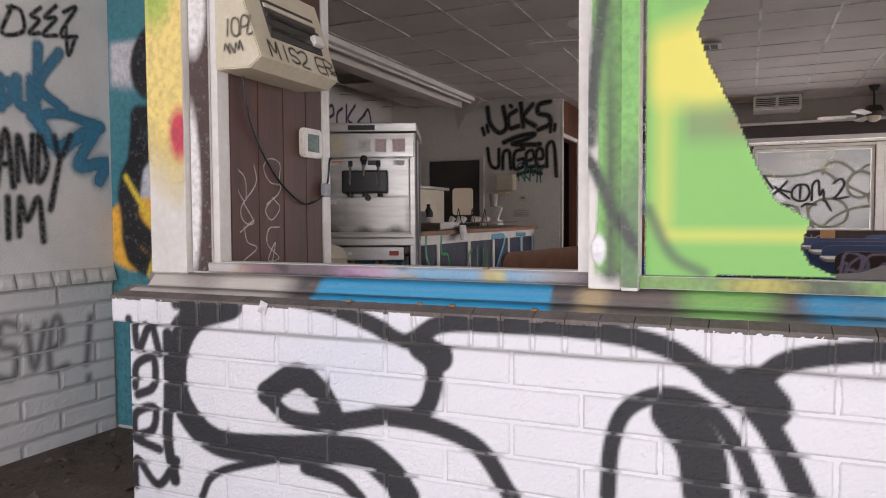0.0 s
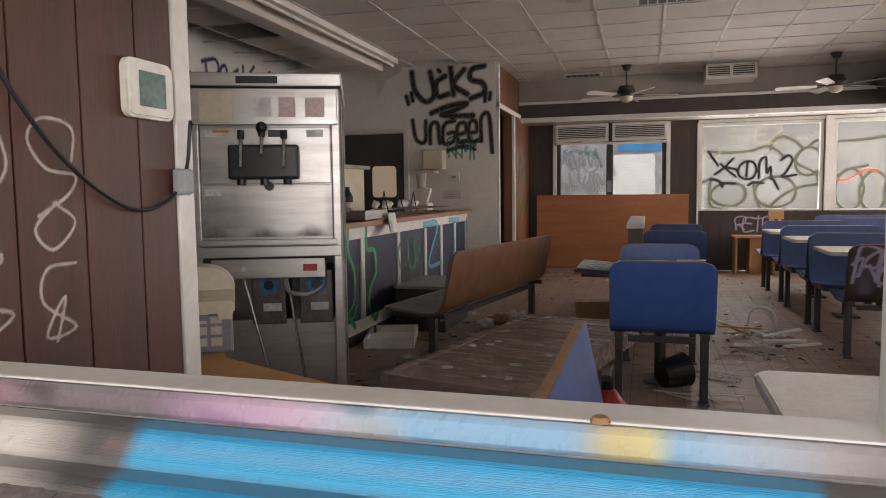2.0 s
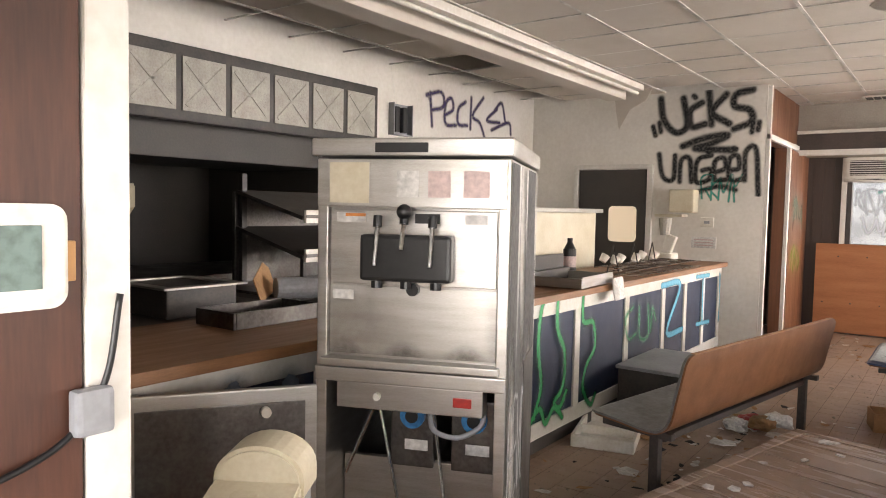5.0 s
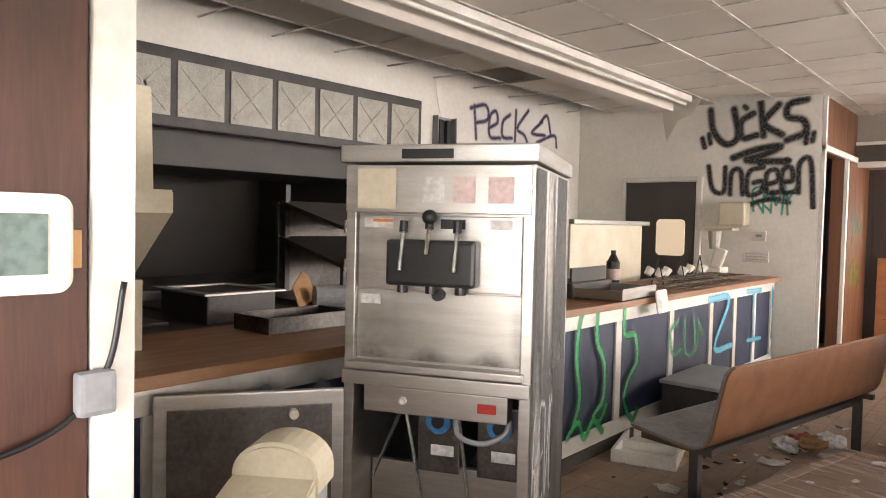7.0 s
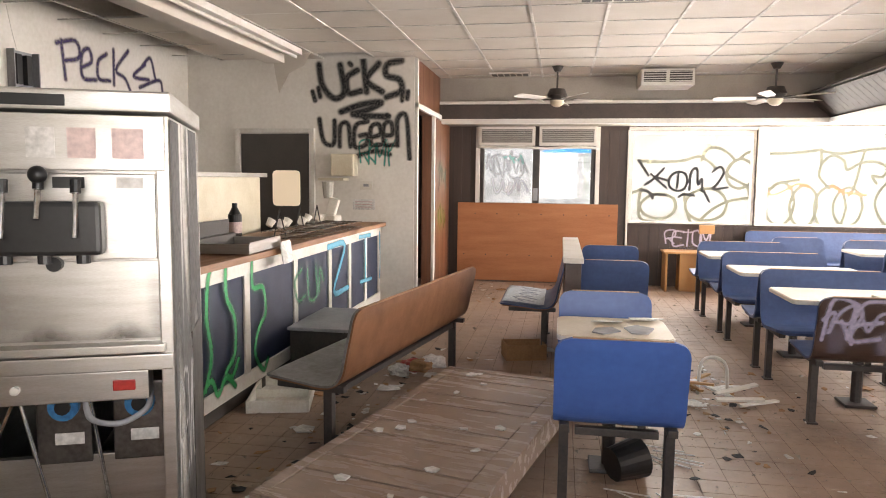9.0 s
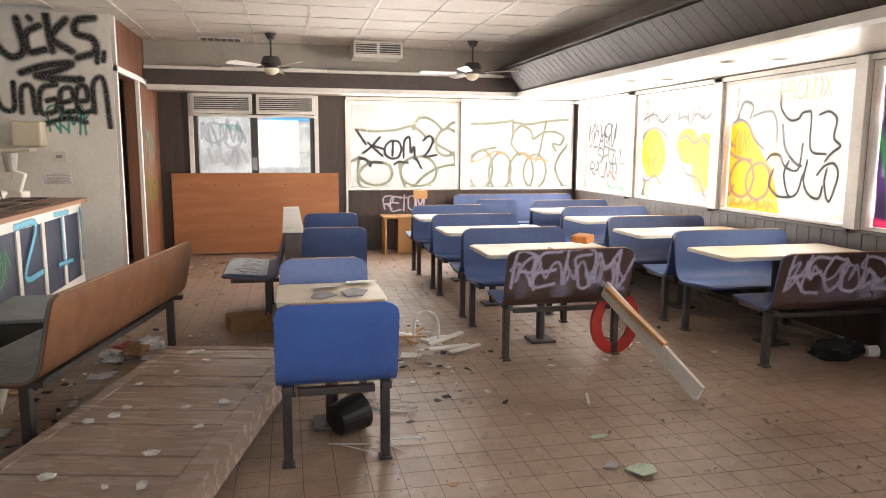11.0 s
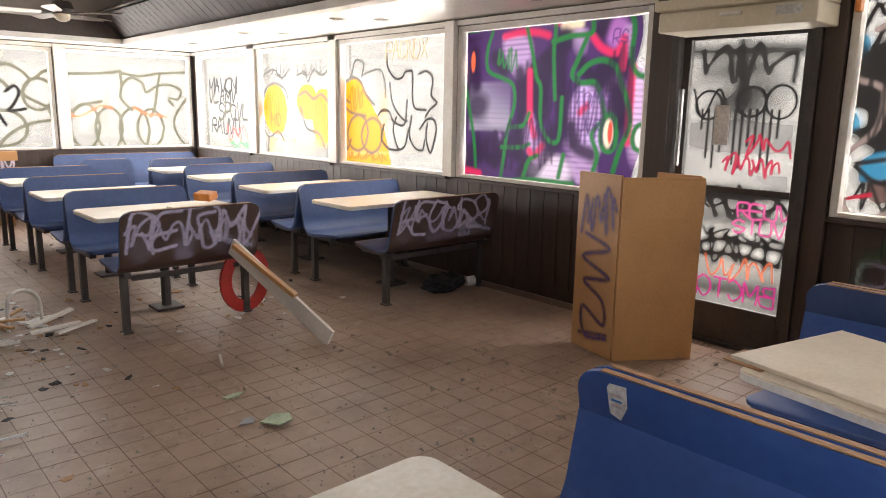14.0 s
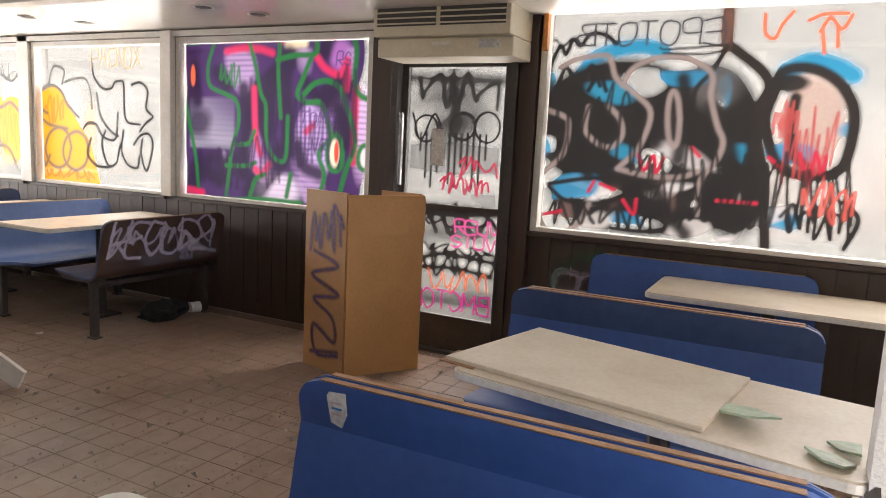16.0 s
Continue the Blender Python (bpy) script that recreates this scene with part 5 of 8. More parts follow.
for x in (-0.26, 0.24):
    box("side", (x, x + 0.03, -0.18, 0.18, 0, 0.52), MDF, t)
box("back", (-0.06, 0.24, -0.1, 0.18, 0, 0.52), MDF, t)
t = thing("orange_crate", pose(0.98, 12.6, 0.9 - 0.12), "orange board scrap on the bench", "board")
box("body", (-0.1, 0.1, -0.03, 0.03, 0.0, 0.12), MDF, t)

# ---- scraps on the benches and tables ----
t = thing("yellow_board", pose(1.12, 7.32, 0.752, 0, 0, 8), "yellow painted wooden board lying on a table", "board")
box("plank", (-0.2, 0.22, -0.2, -0.08, 0.0, 0.05), CREAMPL, t, 0.004)
box("wedge", (0.2, 0.3, -0.05, 0.1, 0.0, 0.06), ORANGE, t, 0.01, "", pose(0, 0, 0, 0, -10, 20))
t = thing("loose_tabletop", pose(1.34, 2.8, 0.751, 0, 0, -15), "loose cream board lying askew on the table", "board")
part("board", plate([(-0.29, 0.4), (0.27, 0.42), (0.29, -0.36), (-0.24, -0.42)], 0.014, 0.002), TABLE, t)
part("chipped_veneer", plate([(-0.31, 0.41), (-0.18, 0.44), (-0.16, 0.3), (-0.3, 0.28)], 0.004, 0), EDGE, t).location = (0, 0, -0.001)


def shard(x, y, z, s, mat, seed, name="green_shard", label="broken light green plastic shard", tilt=8):
    rnd = random.Random(seed)
    n = 5
    pts = [(s * math.cos(6.283 * k / n) * rnd.uniform(0.5, 1.2), s * math.sin(6.283 * k / n) * rnd.uniform(0.4, 0.9)) for k in range(n)]
    ob = part(name, plate(pts, 0.006), mat, None, label)
    ob["category"] = "shard"
    ob.matrix_basis = pose(x, y, z, rnd.uniform(-tilt, tilt), rnd.uniform(-tilt, tilt), rnd.uniform(0, 360))
    return ob


for k, (x, y, z, s) in enumerate(((1.16, 2.36, 0.772, 0.085), (0.99, 2.17, 0.755, 0.075), (1.09, 2.14, 0.757, 0.05), (0.62, 5.6, 0.008, 0.06), (0.68, 5.2, 0.01, 0.1), (0.55, 5.28, 0.006, 0.06))):
    shard(x, y, z, s, GREENPAINT if k != 5 else GREYPL, 20 + k)
for k, (x, y) in enumerate(((-0.75, 6.2), (-0.62, 6.0), (-0.55, 6.3), (-0.8, 5.95))):
    shard(x, y, 0.757, 0.1, (PAPER, GREYPL)[k % 2], 40 + k, "table_scrap", "torn scrap lying on the littered table")
t = thing("wood_scrap", pose(1.48, 6.0, 0), "broken white edged plank leaning from the bench", "plank")
part("board", add_box(bmesh.new(), -0.012, 0.012, 0, 1.05, -0.06, 0.06, 0.003, pose(0, 0, 0.04, 28, 0, 14)), TRIM, t)
part("strip", add_box(bmesh.new(), -0.02, 0.02, 0.35, 0.95, 0.0, 0.03, 0.003, pose(0.02, 0, 0.1, 28, 0, 20)), MDF, t)
t = thing("red_chair_back", pose(1.42, 7.05, 0, 0, 0, 10), "red curved broken seat piece on the floor", "broken seat")
L = loop(0, 0.24, 0.17, 0.2, 100, 420)
bm = bmesh.new()
rows = []
for k, a in enumerate(L):
    d = L[min(k + 1, len(L) - 1)] - L[max(k - 1, 0)]
    nx, nz = -d[1] / math.hypot(*d) * 0.045, d[0] / math.hypot(*d) * 0.045
    rows.append([bm.verts.new((a[0] + s * nx, w, a[1] + s * nz)) for s, w in ((-1, -0.012), (1, -0.012), (1, 0.012), (-1, 0.012))])
for p, q in zip(rows[:-1], rows[1:]):
    for i in range(4):
        bm.faces.new((p[i], p[(i + 1) % 4], q[(i + 1) % 4], q[i]))
bm.faces.new(rows[0]), bm.faces.new(rows[-1][::-1])
bmesh.ops.recalc_face_normals(bm, faces=bm.faces)
part("ring", bm, REDPAINT, t)
t = thing("black_bag", pose(2.98, 6.58, 0), "crumpled black bag with a paper cup", "bag")
bm = bmesh.new()
bmesh.ops.create_icosphere(bm, subdivisions=3, radius=1)
for v in bm.verts:
    n = noise.noise(v.co * 2.3)
    v.co = Vector((v.co.x * 0.2, v.co.y * 0.1, max(0, v.co.z * 0.08 + 0.06))) * (1 + 0.5 * n)
part("bag", bm, CLOTHBLACK, t)
tube("cup", (0.24, 0, 0.045), (0.32, -0.02, 0.045), 0.04, PAPER, t, 0.045, 16)
t = thing("black_bucket", pose(-0.66, 5.98, 0.09, 0, 82, 30), "black plastic pot lying on its side", "pot")
bm = bmesh.new()
bmesh.ops.create_cone(bm, cap_ends=False, segments=24, radius1=0.085, radius2=0.105, depth=0.17)
bmesh.ops.create_circle(bm, cap_ends=True, segments=24, radius=0.085, matrix=Matrix.Translation((0, 0, -0.085)))
part("wall", bm, BLACKPL, t)
rnd = random.Random(9)
for k in range(12):
    ob = tube("straw", (0, 0, 0), (0.22, 0, 0), 0.004, PAPER, None, seg=6, label="white plastic straw on the floor")
    ob["category"] = "straw"
    ob["group"] = "straws"
    x, y = (-0.52 + rnd.uniform(-0.1, 0.1), 6.36 + rnd.uniform(-0.1, 0.1)) if k < 7 else (-0.62 + rnd.uniform(-0.2, 0.2), 5.8 + rnd.uniform(-0.06, 0.1))
    ob.matrix_basis = pose(x, y, 0.006 + 0.006 * (k % 3), 0, 0, rnd.uniform(-60, 10))
t = thing("cardboard_tray", pose(-1.3, 8.32, 0, 0, 0, 15), "open cardboard carton on the floor", "box")
for nm, dd in (("side", (-0.17, 0.17, -0.12, -0.112, 0, 0.13)), ("side", (-0.17, 0.17, 0.112, 0.12, 0, 0.13)), ("end", (-0.17, -0.162, -0.112, 0.112, 0, 0.13)), ("end", (0.162, 0.17, -0.112, 0.112, 0, 0.13)), ("bottom", (-0.162, 0.162, -0.112, 0.112, 0, 0.01))):
    box(nm, dd, CARDBOARD, t, 0)
t = thing("snack_bag", pose(-2.1, 7.6, 0), "crumpled red snack bags among papers", "packaging")
for k, mm in enumerate((PAPER, REDPAINT, CARDBOARD, PAPER)):
    bm = bmesh.new()
    bmesh.ops.create_icosphere(bm, subdivisions=3, radius=0.09)
    for v in bm.verts:
        v.co = v.co * (1 + 0.6 * noise.noise(v.co * 18 + Vector((k * 7, 0, 0))))
        v.co.z = max(0, 0.6 * v.co.z + 0.03)
    part("bag", bm, mm, t).location = (0.08 * k - 0.1, 0.07 * (k % 2), 0.02 * k)
t = thing("white_tray", pose(-2.85, 6.85, 0, 0, 0, 15), "dirty white plastic tray on the floor", "tray")
for nm, dd in (("bottom", (-0.2, 0.2, -0.3, 0.3, 0, 0.01)), ("side", (-0.2, -0.18, -0.3, 0.3, 0.01, 0.08)), ("side", (0.18, 0.2, -0.3, 0.3, 0.01, 0.08)), ("end", (-0.18, 0.18, -0.3, -0.28, 0.01, 0.08)), ("end", (-0.18, 0.18, 0.28, 0.3, 0.01, 0.08)), ("divider", (-0.18, 0.18, -0.02, 0.0, 0.01, 0.07))):
    box(nm, dd, WHITEPL, t)
t = thing("broken_frame", pose(0.05, 7.5, 0, 0, 0, 25), "pile of broken white frame pieces and papers", "rubbish pile")
for k in range(9):
    part("piece", add_box(bmesh.new(), -0.16, 0.16, -0.02, 0.02, 0, 0.015, 0.002, pose(rnd.uniform(-0.25, 0.25), rnd.uniform(-0.3, 0.3), 0.01 + 0.015 * k, rnd.uniform(-10, 10), rnd.uniform(-8, 8), rnd.uniform(0, 180))), (TRIM, PAPER, MDF)[k % 3], t)
part("loop", add_path(bmesh.new(), smooth_line([(-0.1, 0, 0.02), (-0.08, 0, 0.24), (0.04, 0.02, 0.27), (0.14, 0.02, 0.2), (0.16, 0.02, 0.02)]), 0.012), TRIM, t, smooth=True)
for k, (x, y, s) in enumerate(((-1.2, 5.21, 0.15), (-1.54, 4.85, 0.1), (-1.75, 4.75, 0.12), (-1.4, 4.6, 0.09), (-2.3, 5.1, 0.1), (-2.4, 5.4, 0.08), (-2.2, 7.2, 0.14), (-1.95, 7.6, 0.12), (-2.6, 7.0, 0.1), (-2.5, 6.3, 0.09), (0.2, 7.7, 0.12), (-0.1, 7.3, 0.1), (1.2, 7.9, 0.08), (2.2, 8.45, 0.09), (-1.1, 8.6, 0.1), (-2.2, 11.6, 0.1), (-1.8, 11.9, 0.12))):
    ob = shard(x, y, 0.006, s, PAPER if k % 4 else CARDBOARD, 60 + k, "paper_scrap", "torn paper scrap on the dirty floor", 4)
    ob["group"] = "paper scraps"
for k in range(16):
    a, b = rnd.uniform(-0.36, 0.4), rnd.uniform(-0.9, 1.0)
    p = pose(-1.555, 5.92, 0, 0, 0, -13.5) @ Vector((a, b, 0.24))
    ob = shard(p.x, p.y, p.z, rnd.uniform(0.02, 0.05), PAPER, 90 + k, "paper_flake", "small pale flake lying on the platform", 3)
    ob["group"] = "flakes on the platform"
t = thing("printed_sheet", pose(-1.19, 5.14, 0.004, 0, 0, -22), "white printed sheet lying on the floor", "paper")
part("sheet", plate([(-0.15, -0.1), (0.14, -0.11), (0.15, 0.09), (-0.14, 0.1)], 0.002), PAPER, t)
for k in range(9):
    box("text_bar", (-0.12, 0.11 - 0.03 * (k % 3), 0.07 - k * 0.018, 0.074 - k * 0.018, 0.0025, 0.003), GREYPL, t, 0)
rnd = random.Random(58)
for label, mat, count in (("torn white paper bits strewn over the floor", PAPER, 130), ("brown debris and crumbled board on the floor", CARDBOARD, 150), ("dark grimy scraps on the floor", CLOTHBLACK, 90)):
    bm = bmesh.new()
    for k in range(count):
        zone = rnd.random()
        x, y = (rnd.gauss(-2.25, 0.25), rnd.uniform(4.6, 8.4)) if zone < 0.45 else (rnd.gauss(0.05, 0.22), rnd.gauss(7.3, 0.7)) if zone < 0.7 else (rnd.gauss(1.3, 0.4), rnd.gauss(7.3, 0.4)) if zone < 0.85 else (rnd.uniform(-2.5, -1.1), rnd.uniform(10.8, 12.4))
        s_ = rnd.uniform(0.012, 0.04) * (1.3 if zone < 0.45 else 1)
        m = pose(x, y, 0.006 + 0.1 * s_, rnd.uniform(-12, 12), rnd.uniform(-12, 12), rnd.uniform(0, 360))
        top = [Vector((s_ * rnd.uniform(0.5, 1.3) * math.cos(a), s_ * rnd.uniform(0.3, 0.9) * math.sin(a), rnd.uniform(0.0, 0.25) * s_)) for a in (0.3, 1.4, 2.6, 3.7, 5.0)]
        lo, hi = [bm.verts.new(m @ (v - Vector((0, 0, 0.003)))) for v in top], [bm.verts.new(m @ v) for v in top]
        bm.faces.new(hi), bm.faces.new(lo[::-1])
        for a in range(5):
            bm.faces.new((lo[a], lo[(a + 1) % 5], hi[(a + 1) % 5], hi[a]))
    tagged(part("floor_litter", bm, mat), label, "litter", kind="stuff")
t = thing("floor_stick", pose(0.81, 6.15, 0.008, 0, 0, 70), "thin pale stick lying on the floor", "stick")
box("stick", (-0.09, 0.09, -0.008, 0.008, -0.008, 0.008), TRIM, t, 0.002)
bm = plate([(-0.028, 0.03), (-0.02, 0.042), (0.028, 0.045), (0.03, -0.01), (0.012, -0.05), (-0.02, -0.04)], 0.0008)
st = part("sticker", bm, PAPER, None, "white shield sticker with bars on the blue bench")
st["category"] = "sticker"
st.matrix_basis = pose(0.548, 3.25, 0.785, 90, 0, -90) @ pose(0, 0, 0, 8)
for z in (0.0, 0.015, -0.015):
    box("text_bar", (-0.015, 0.015, z - 0.003, z + 0.003, 0.001, 0.0016), SIGNPINK if z else BLUESTRIPE, st, 0)

# ---- painted writing ----
def cloud(P, seed, su, sv):
    r = np.random.RandomState(seed)
    s = np.zeros(len(P))
    for k in range(7):
        a, b, c = r.uniform(-su, su), r.uniform(-sv, sv), r.uniform(0, 6.28)
        s += np.sin(P[:, 0] * a + P[:, 1] * b + c) / (1 + 0.2 * k)
    return s / 3.2


def field(seed, su, sv, lo, hi, strength=1.0, u0=-9, u1=9, v0=-9, v1=9):
    """A cloudy field of paint inside a soft rectangle."""
    def f(P):
        inside = np.clip((P[:, 0] - u0) / 0.03, 0, 1) * np.clip((u1 - P[:, 0]) / 0.03, 0, 1) * np.clip((P[:, 1] - v0) / 0.03, 0, 1) * np.clip((v1 - P[:, 1]) / 0.03, 0, 1)
        return strength * inside * np.clip((cloud(P, seed, su, sv) - lo) / (hi - lo), 0, 1)
    return f


def disc(cu, cv, ru, rv, soft=0.06, strength=1.0):
    return lambda P: strength * np.clip((1 - np.hypot((P[:, 0] - cu) / ru, (P[:, 1] - cv) / rv)) / soft, 0, 1)


def blob(text, soft=0.02):
    """A filled area inside a rounded outline."""
    L = smooth_line([tuple(float(c) / 100 for c in p.split(",")) for p in text.split()], 5)
    L = np.vstack([L, L[:1]])

    def f(P):
        c = np.zeros(len(P), bool)
        for (x0, y0), (x1, y1) in zip(L[:-1], L[1:]):
            c ^= ((y0 > P[:, 1]) != (y1 > P[:, 1])) & (P[:, 0] < (x1 - x0) * (P[:, 1] - y0) / (y1 - y0 + 1e-12) + x0)
        return np.where(c, 0.97, 0.6 * cover(P, L, 0.01, soft))
    return f


def mirrored(lines, width):
    return [np.column_stack([width - l[:, 0], l[:, 1]]) for l in lines]


def on_east(k, coats, step=0.01, label="painted writing on the window glass"):
    z0, z1, a, b = ew[k]
    spray("window_writing", (EAST + 0.054, b - 0.05, z0 + 0.03), (0, -1, 0), (0, 0, 1), (b - a - 0.1, z1 - z0 - 0.08), coats, windows[k], SPRAYGLASS, step, label)


def on_north(k, coats, label="grey painted loops on the window glass"):
    z0, z1, a, b = nw[k]
    spray("window_writing", (a + 0.05, NORTH + 0.054, z0 + 0.03), (1, 0, 0), (0, 0, 1), (b - a - 0.1, z1 - z0 - 0.08), coats, windows[6 + k], SPRAYGLASS, 0.01, label)


OLIVE, PALE = (0.16, 0.16, 0.11), (0.3, 0.3, 0.24)
on_north(1, [
    (strokes("8,86 36,84 68,86 90,92 106,83 112,76/94,87 100,102 116,104 130,96 140,87 153,97 162,99/-7,32 1,40 16,44 30,37/62,21 57,11 44,4 29,5 17,11 12,21 18,31 30,38 46,38 58,32 62,21/130,24 125,11 110,3 93,3 79,11 74,24 80,38 94,46 112,46 125,38 130,24/91,-2 112,19 136,31 160,35/138,88 129,68 154,52 160,39/164,68 158,54 145,48 132,54 128,68 133,82 146,89 159,83 164,68/12,46 10,23 14,3 40,-3/72,39 76,15 83,-2"), 0.05, 0.016, (0.12, 0.12, 0.085), 0.86),
    (letters("STEZ", 0.35, 0.98, 0.2, 0.16, 0.0, 0.03, 5) + [loop(0.12, 0.85, 0.12, 0.12)], 0.03, 0.014, (0.5, 0.46, 0.3), 0.4),
    ([scribble(1.0, 1.2, 1.05, 1.1, 4, 3), scribble(1.3, 1.5, 1.05, 1.1, 3, 4), scribble(0.55, 0.75, 0.15, 0.4, 3, 5)], 0.012, 0.008, OLIVE, 0.6),
    (strokes("18,52 29,60 43,75/26,67 35,58 47,48/32,63 49,58/12,44 23,42 29,32 30,38 46,37/76,57 71,46 60,44 51,51 52,63 61,70 72,68 76,57/63,69 62,48/79,45 80,69 88,75 90,53 95,61 96,43/109,71 119,78 124,70 117,55 111,47 130,49/65,35 72,39 86,37/99,43 106,29/8,86 22,65"), 0.04, 0.01, BLK, 1.0),
], "black and grey painted writing on the window glass")
on_north(2, [
    (field(3, 6, 6, 0.1, 0.9, 0.3, 0.6, 1.5, 0.55, 1.0), (0.6, 0.58, 0.42)), (field(6, 8, 8, 0.1, 0.9, 0.25, 0.0, 1.3, 0.0, 0.5), (0.5, 0.48, 0.36)),
    (strokes("-6,89 0,96 24,97 54,100 68,103/68,102 69,83 67,66 81,49/68,100 95,97 123,102 161,105/123,102 118,80 113,54 106,40/-6,89 -5,56 5,48 14,55 41,61/69,83 81,94 97,88 102,75 118,84 137,86 152,78 147,66 134,67 140,57/37,27 31,6 18,-3 4,6 -1,27 5,48 19,57 32,48 37,27/67,25 61,4 49,-4 36,4 31,25 37,44 49,53 62,45 67,25/104,23 98,1 83,-8 69,1 63,23 69,44 84,53 98,44 104,23/125,25 119,6 106,-2 92,6 87,25 93,43 106,51 119,43 125,25/161,68 144,45 140,27 150,5 163,-4"), 0.048, 0.016, (0.12, 0.12, 0.085), 0.86),
    (strokes("-3,44 10,40 27,48 40,55 54,52/84,53 99,45 128,41"), 0.035, 0.02, (0.65, 0.16, 0.06), 0.7), ([scribble(0.02, 0.3, 0.7, 0.9, 4, 3)], 0.03, 0.02, PALE, 0.4),
])
on_east(0, [
    (letters("MAVOM", 0.25, 0.75, 0.2, 0.15, 0.1, 0.1, 4) + letters("VLAMV", 0.22, 0.62, 0.18, 0.15, 0.1, 0.1, 6) + letters("SPOVL", 0.55, 0.4, 0.2, 0.15, 0.2, 0.08, 9) + letters("RAUVO", 0.3, 0.2, 0.2, 0.15, 0.1, 0.1, 12), 0.035, 0.01, (0.03, 0.03, 0.03), 0.95),
    ([loop(0.4, 0.25, 0.3, 0.2), loop(0.9, 0.3, 0.3, 0.22), scribble(0.15, 1.4, 0.1, 0.9, 8, 5)], 0.018, 0.012, OLIVE, 0.6),
    (letters("BACK", 0.6, 1.02, 0.13, 0.12, 0.05, 0.04, 7), 0.014, 0.008, OLIVE, 0.7),
    ([scribble(0.8, 1.45, 0.08, 0.35, 4, 12)], 0.03, 0.02, (0.5, 0.05, 0.04), 0.7), ([scribble(0.9, 1.5, 0.02, 0.1, 3, 2), np.array([(1.4, 0.05), (1.5, 0.5)])], 0.05, 0.02, GRN, 0.7)], 0.011)
on_east(1, [
    (blob("60,54 47,28 16,27 -1,54 14,81 44,80 60,54"), YEL), (blob("130,64 120,46 97,46 83,64 95,81 118,81 130,64"), YEL), (blob("166,48 156,21 132,20 118,47 129,74 153,74 166,48"), YEL), (field(5, 3, 3, -0.3, 0.3, 0.8, 0.1, 1.6, -0.05, 0.22), (0.9, 0.6, 0.15)),
    (field(8, 14, 5, 0.3, 0.8, 0.5, 0, 1.6, 0.1, 0.8), (0.85, 0.42, 0.05)),
    ([scribble(0.08, 0.55, 0.3, 0.8, 7, 51), scribble(0.86, 1.28, 0.4, 0.8, 6, 52), scribble(1.2, 1.55, 0.2, 0.75, 6, 53)], 0.018, 0.008, (0.6, 0.22, 0.01), 0.8),
    (strokes("-3,67 9,81 32,86 55,78 62,66/-11,90 11,100 31,102 47,92 68,102/82,94 102,97 109,87 121,99 140,93 151,99/86,70 103,75 120,67 137,72 150,64/-3,64 -5,37 12,19 35,27 50,17/91,57 105,33 131,27 145,8/12,15 0,-8"), 0.035, 0.014, (0.09, 0.09, 0.085), 0.85), ([scribble(0.1, 0.6, 0.9, 1.1, 5, 55), scribble(0.8, 1.5, 0.9, 1.1, 7, 56)], 0.02, 0.01, (0.12, 0.12, 0.11), 0.8),
    (letters("MO", 0.2, 0.35, 0.14, 0.1, 0, 0.1, 9), 0.016, 0.008, (0.5, 0.12, 0.02), 0.9)], 0.009)
on_east(2, [
    (blob("-13,-1 -8,71 4,84 21,87 33,77 53,53 68,35 81,-2"), YEL), (field(9, 10, 5, 0.2, 0.7, 0.6, 0, 0.75, 0, 0.8), (0.82, 0.36, 0.02)), (field(10, 4, 30, 0.3, 0.7, 0.6, 0, 0.8, -0.02, 0.14), (0.9, 0.7, 0.4)),
    ([scribble(0.02, 0.7, 0.02, 0.12, 9, 54), scribble(0.05, 0.3, 0.5, 0.8, 5, 57)], 0.02, 0.01, (0.5, 0.16, 0.01), 0.85),
    (strokes("-8,80 4,87 17,89 29,83 37,71 53,60/41,32 35,18 22,12 8,17 3,30 10,44 24,50 36,45 41,32/66,30 60,17 47,11 34,16 29,28 35,41 49,47 61,42 66,30/0,57 11,52 36,49/-12,70 7,63/34,92 47,95 63,95 70,82 71,69/-6,13 -1,22 2,13 9,23/10,89 18,106 33,103 30,90"), 0.034, 0.014, (0.1, 0.1, 0.095), 0.85),
    (strokes("73,108 75,97 86,87 98,87 102,92 109,93 114,90 116,60 134,56/124,90 135,92 144,85 142,70 150,63 141,57 134,50/126,38 134,46 145,48 150,39 146,24 142,16 138,21 135,33 137,43/113,50 110,32 118,20 130,18 133,28/59,50 65,55 77,54 85,44 102,42 106,65/78,82 83,62 96,49 106,45/89,49 84,36 92,18 103,21 108,37/69,41 64,27 76,17 92,16"), 0.03, 0.01, (0.02, 0.02, 0.02), 0.97),
    ([scribble(0.75, 1.1, 0.4, 0.9, 5, 58)], 0.03, 0.02, (0.25, 0.25, 0.24), 0.4),
    (letters("PACNDX", 0.72, 1.05, 0.17, 0.09, 0.05, 0.05, 4), 0.018, 0.008, (0.4, 0.29, 0.14), 0.75)], 0.008)
VIO, PALEV, CRIM, DGRN, NIGHT = (0.05, 0.016, 0.1), (0.36, 0.25, 0.48), (0.5, 0.02, 0.1), (0.006, 0.14, 0.03), (0.018, 0.007, 0.035)


def ribbed(f, seed, depth=0.7):
    """The ribs of a window blind showing through thin paint."""
    return lambda P: f(P) * (1 - depth * np.clip(np.sin(P[:, 1] * 150 + 2 * cloud(P, seed, 3, 3)) * 0.5 + 0.5 * cloud(P, seed + 1, 6, 20), 0, 1))


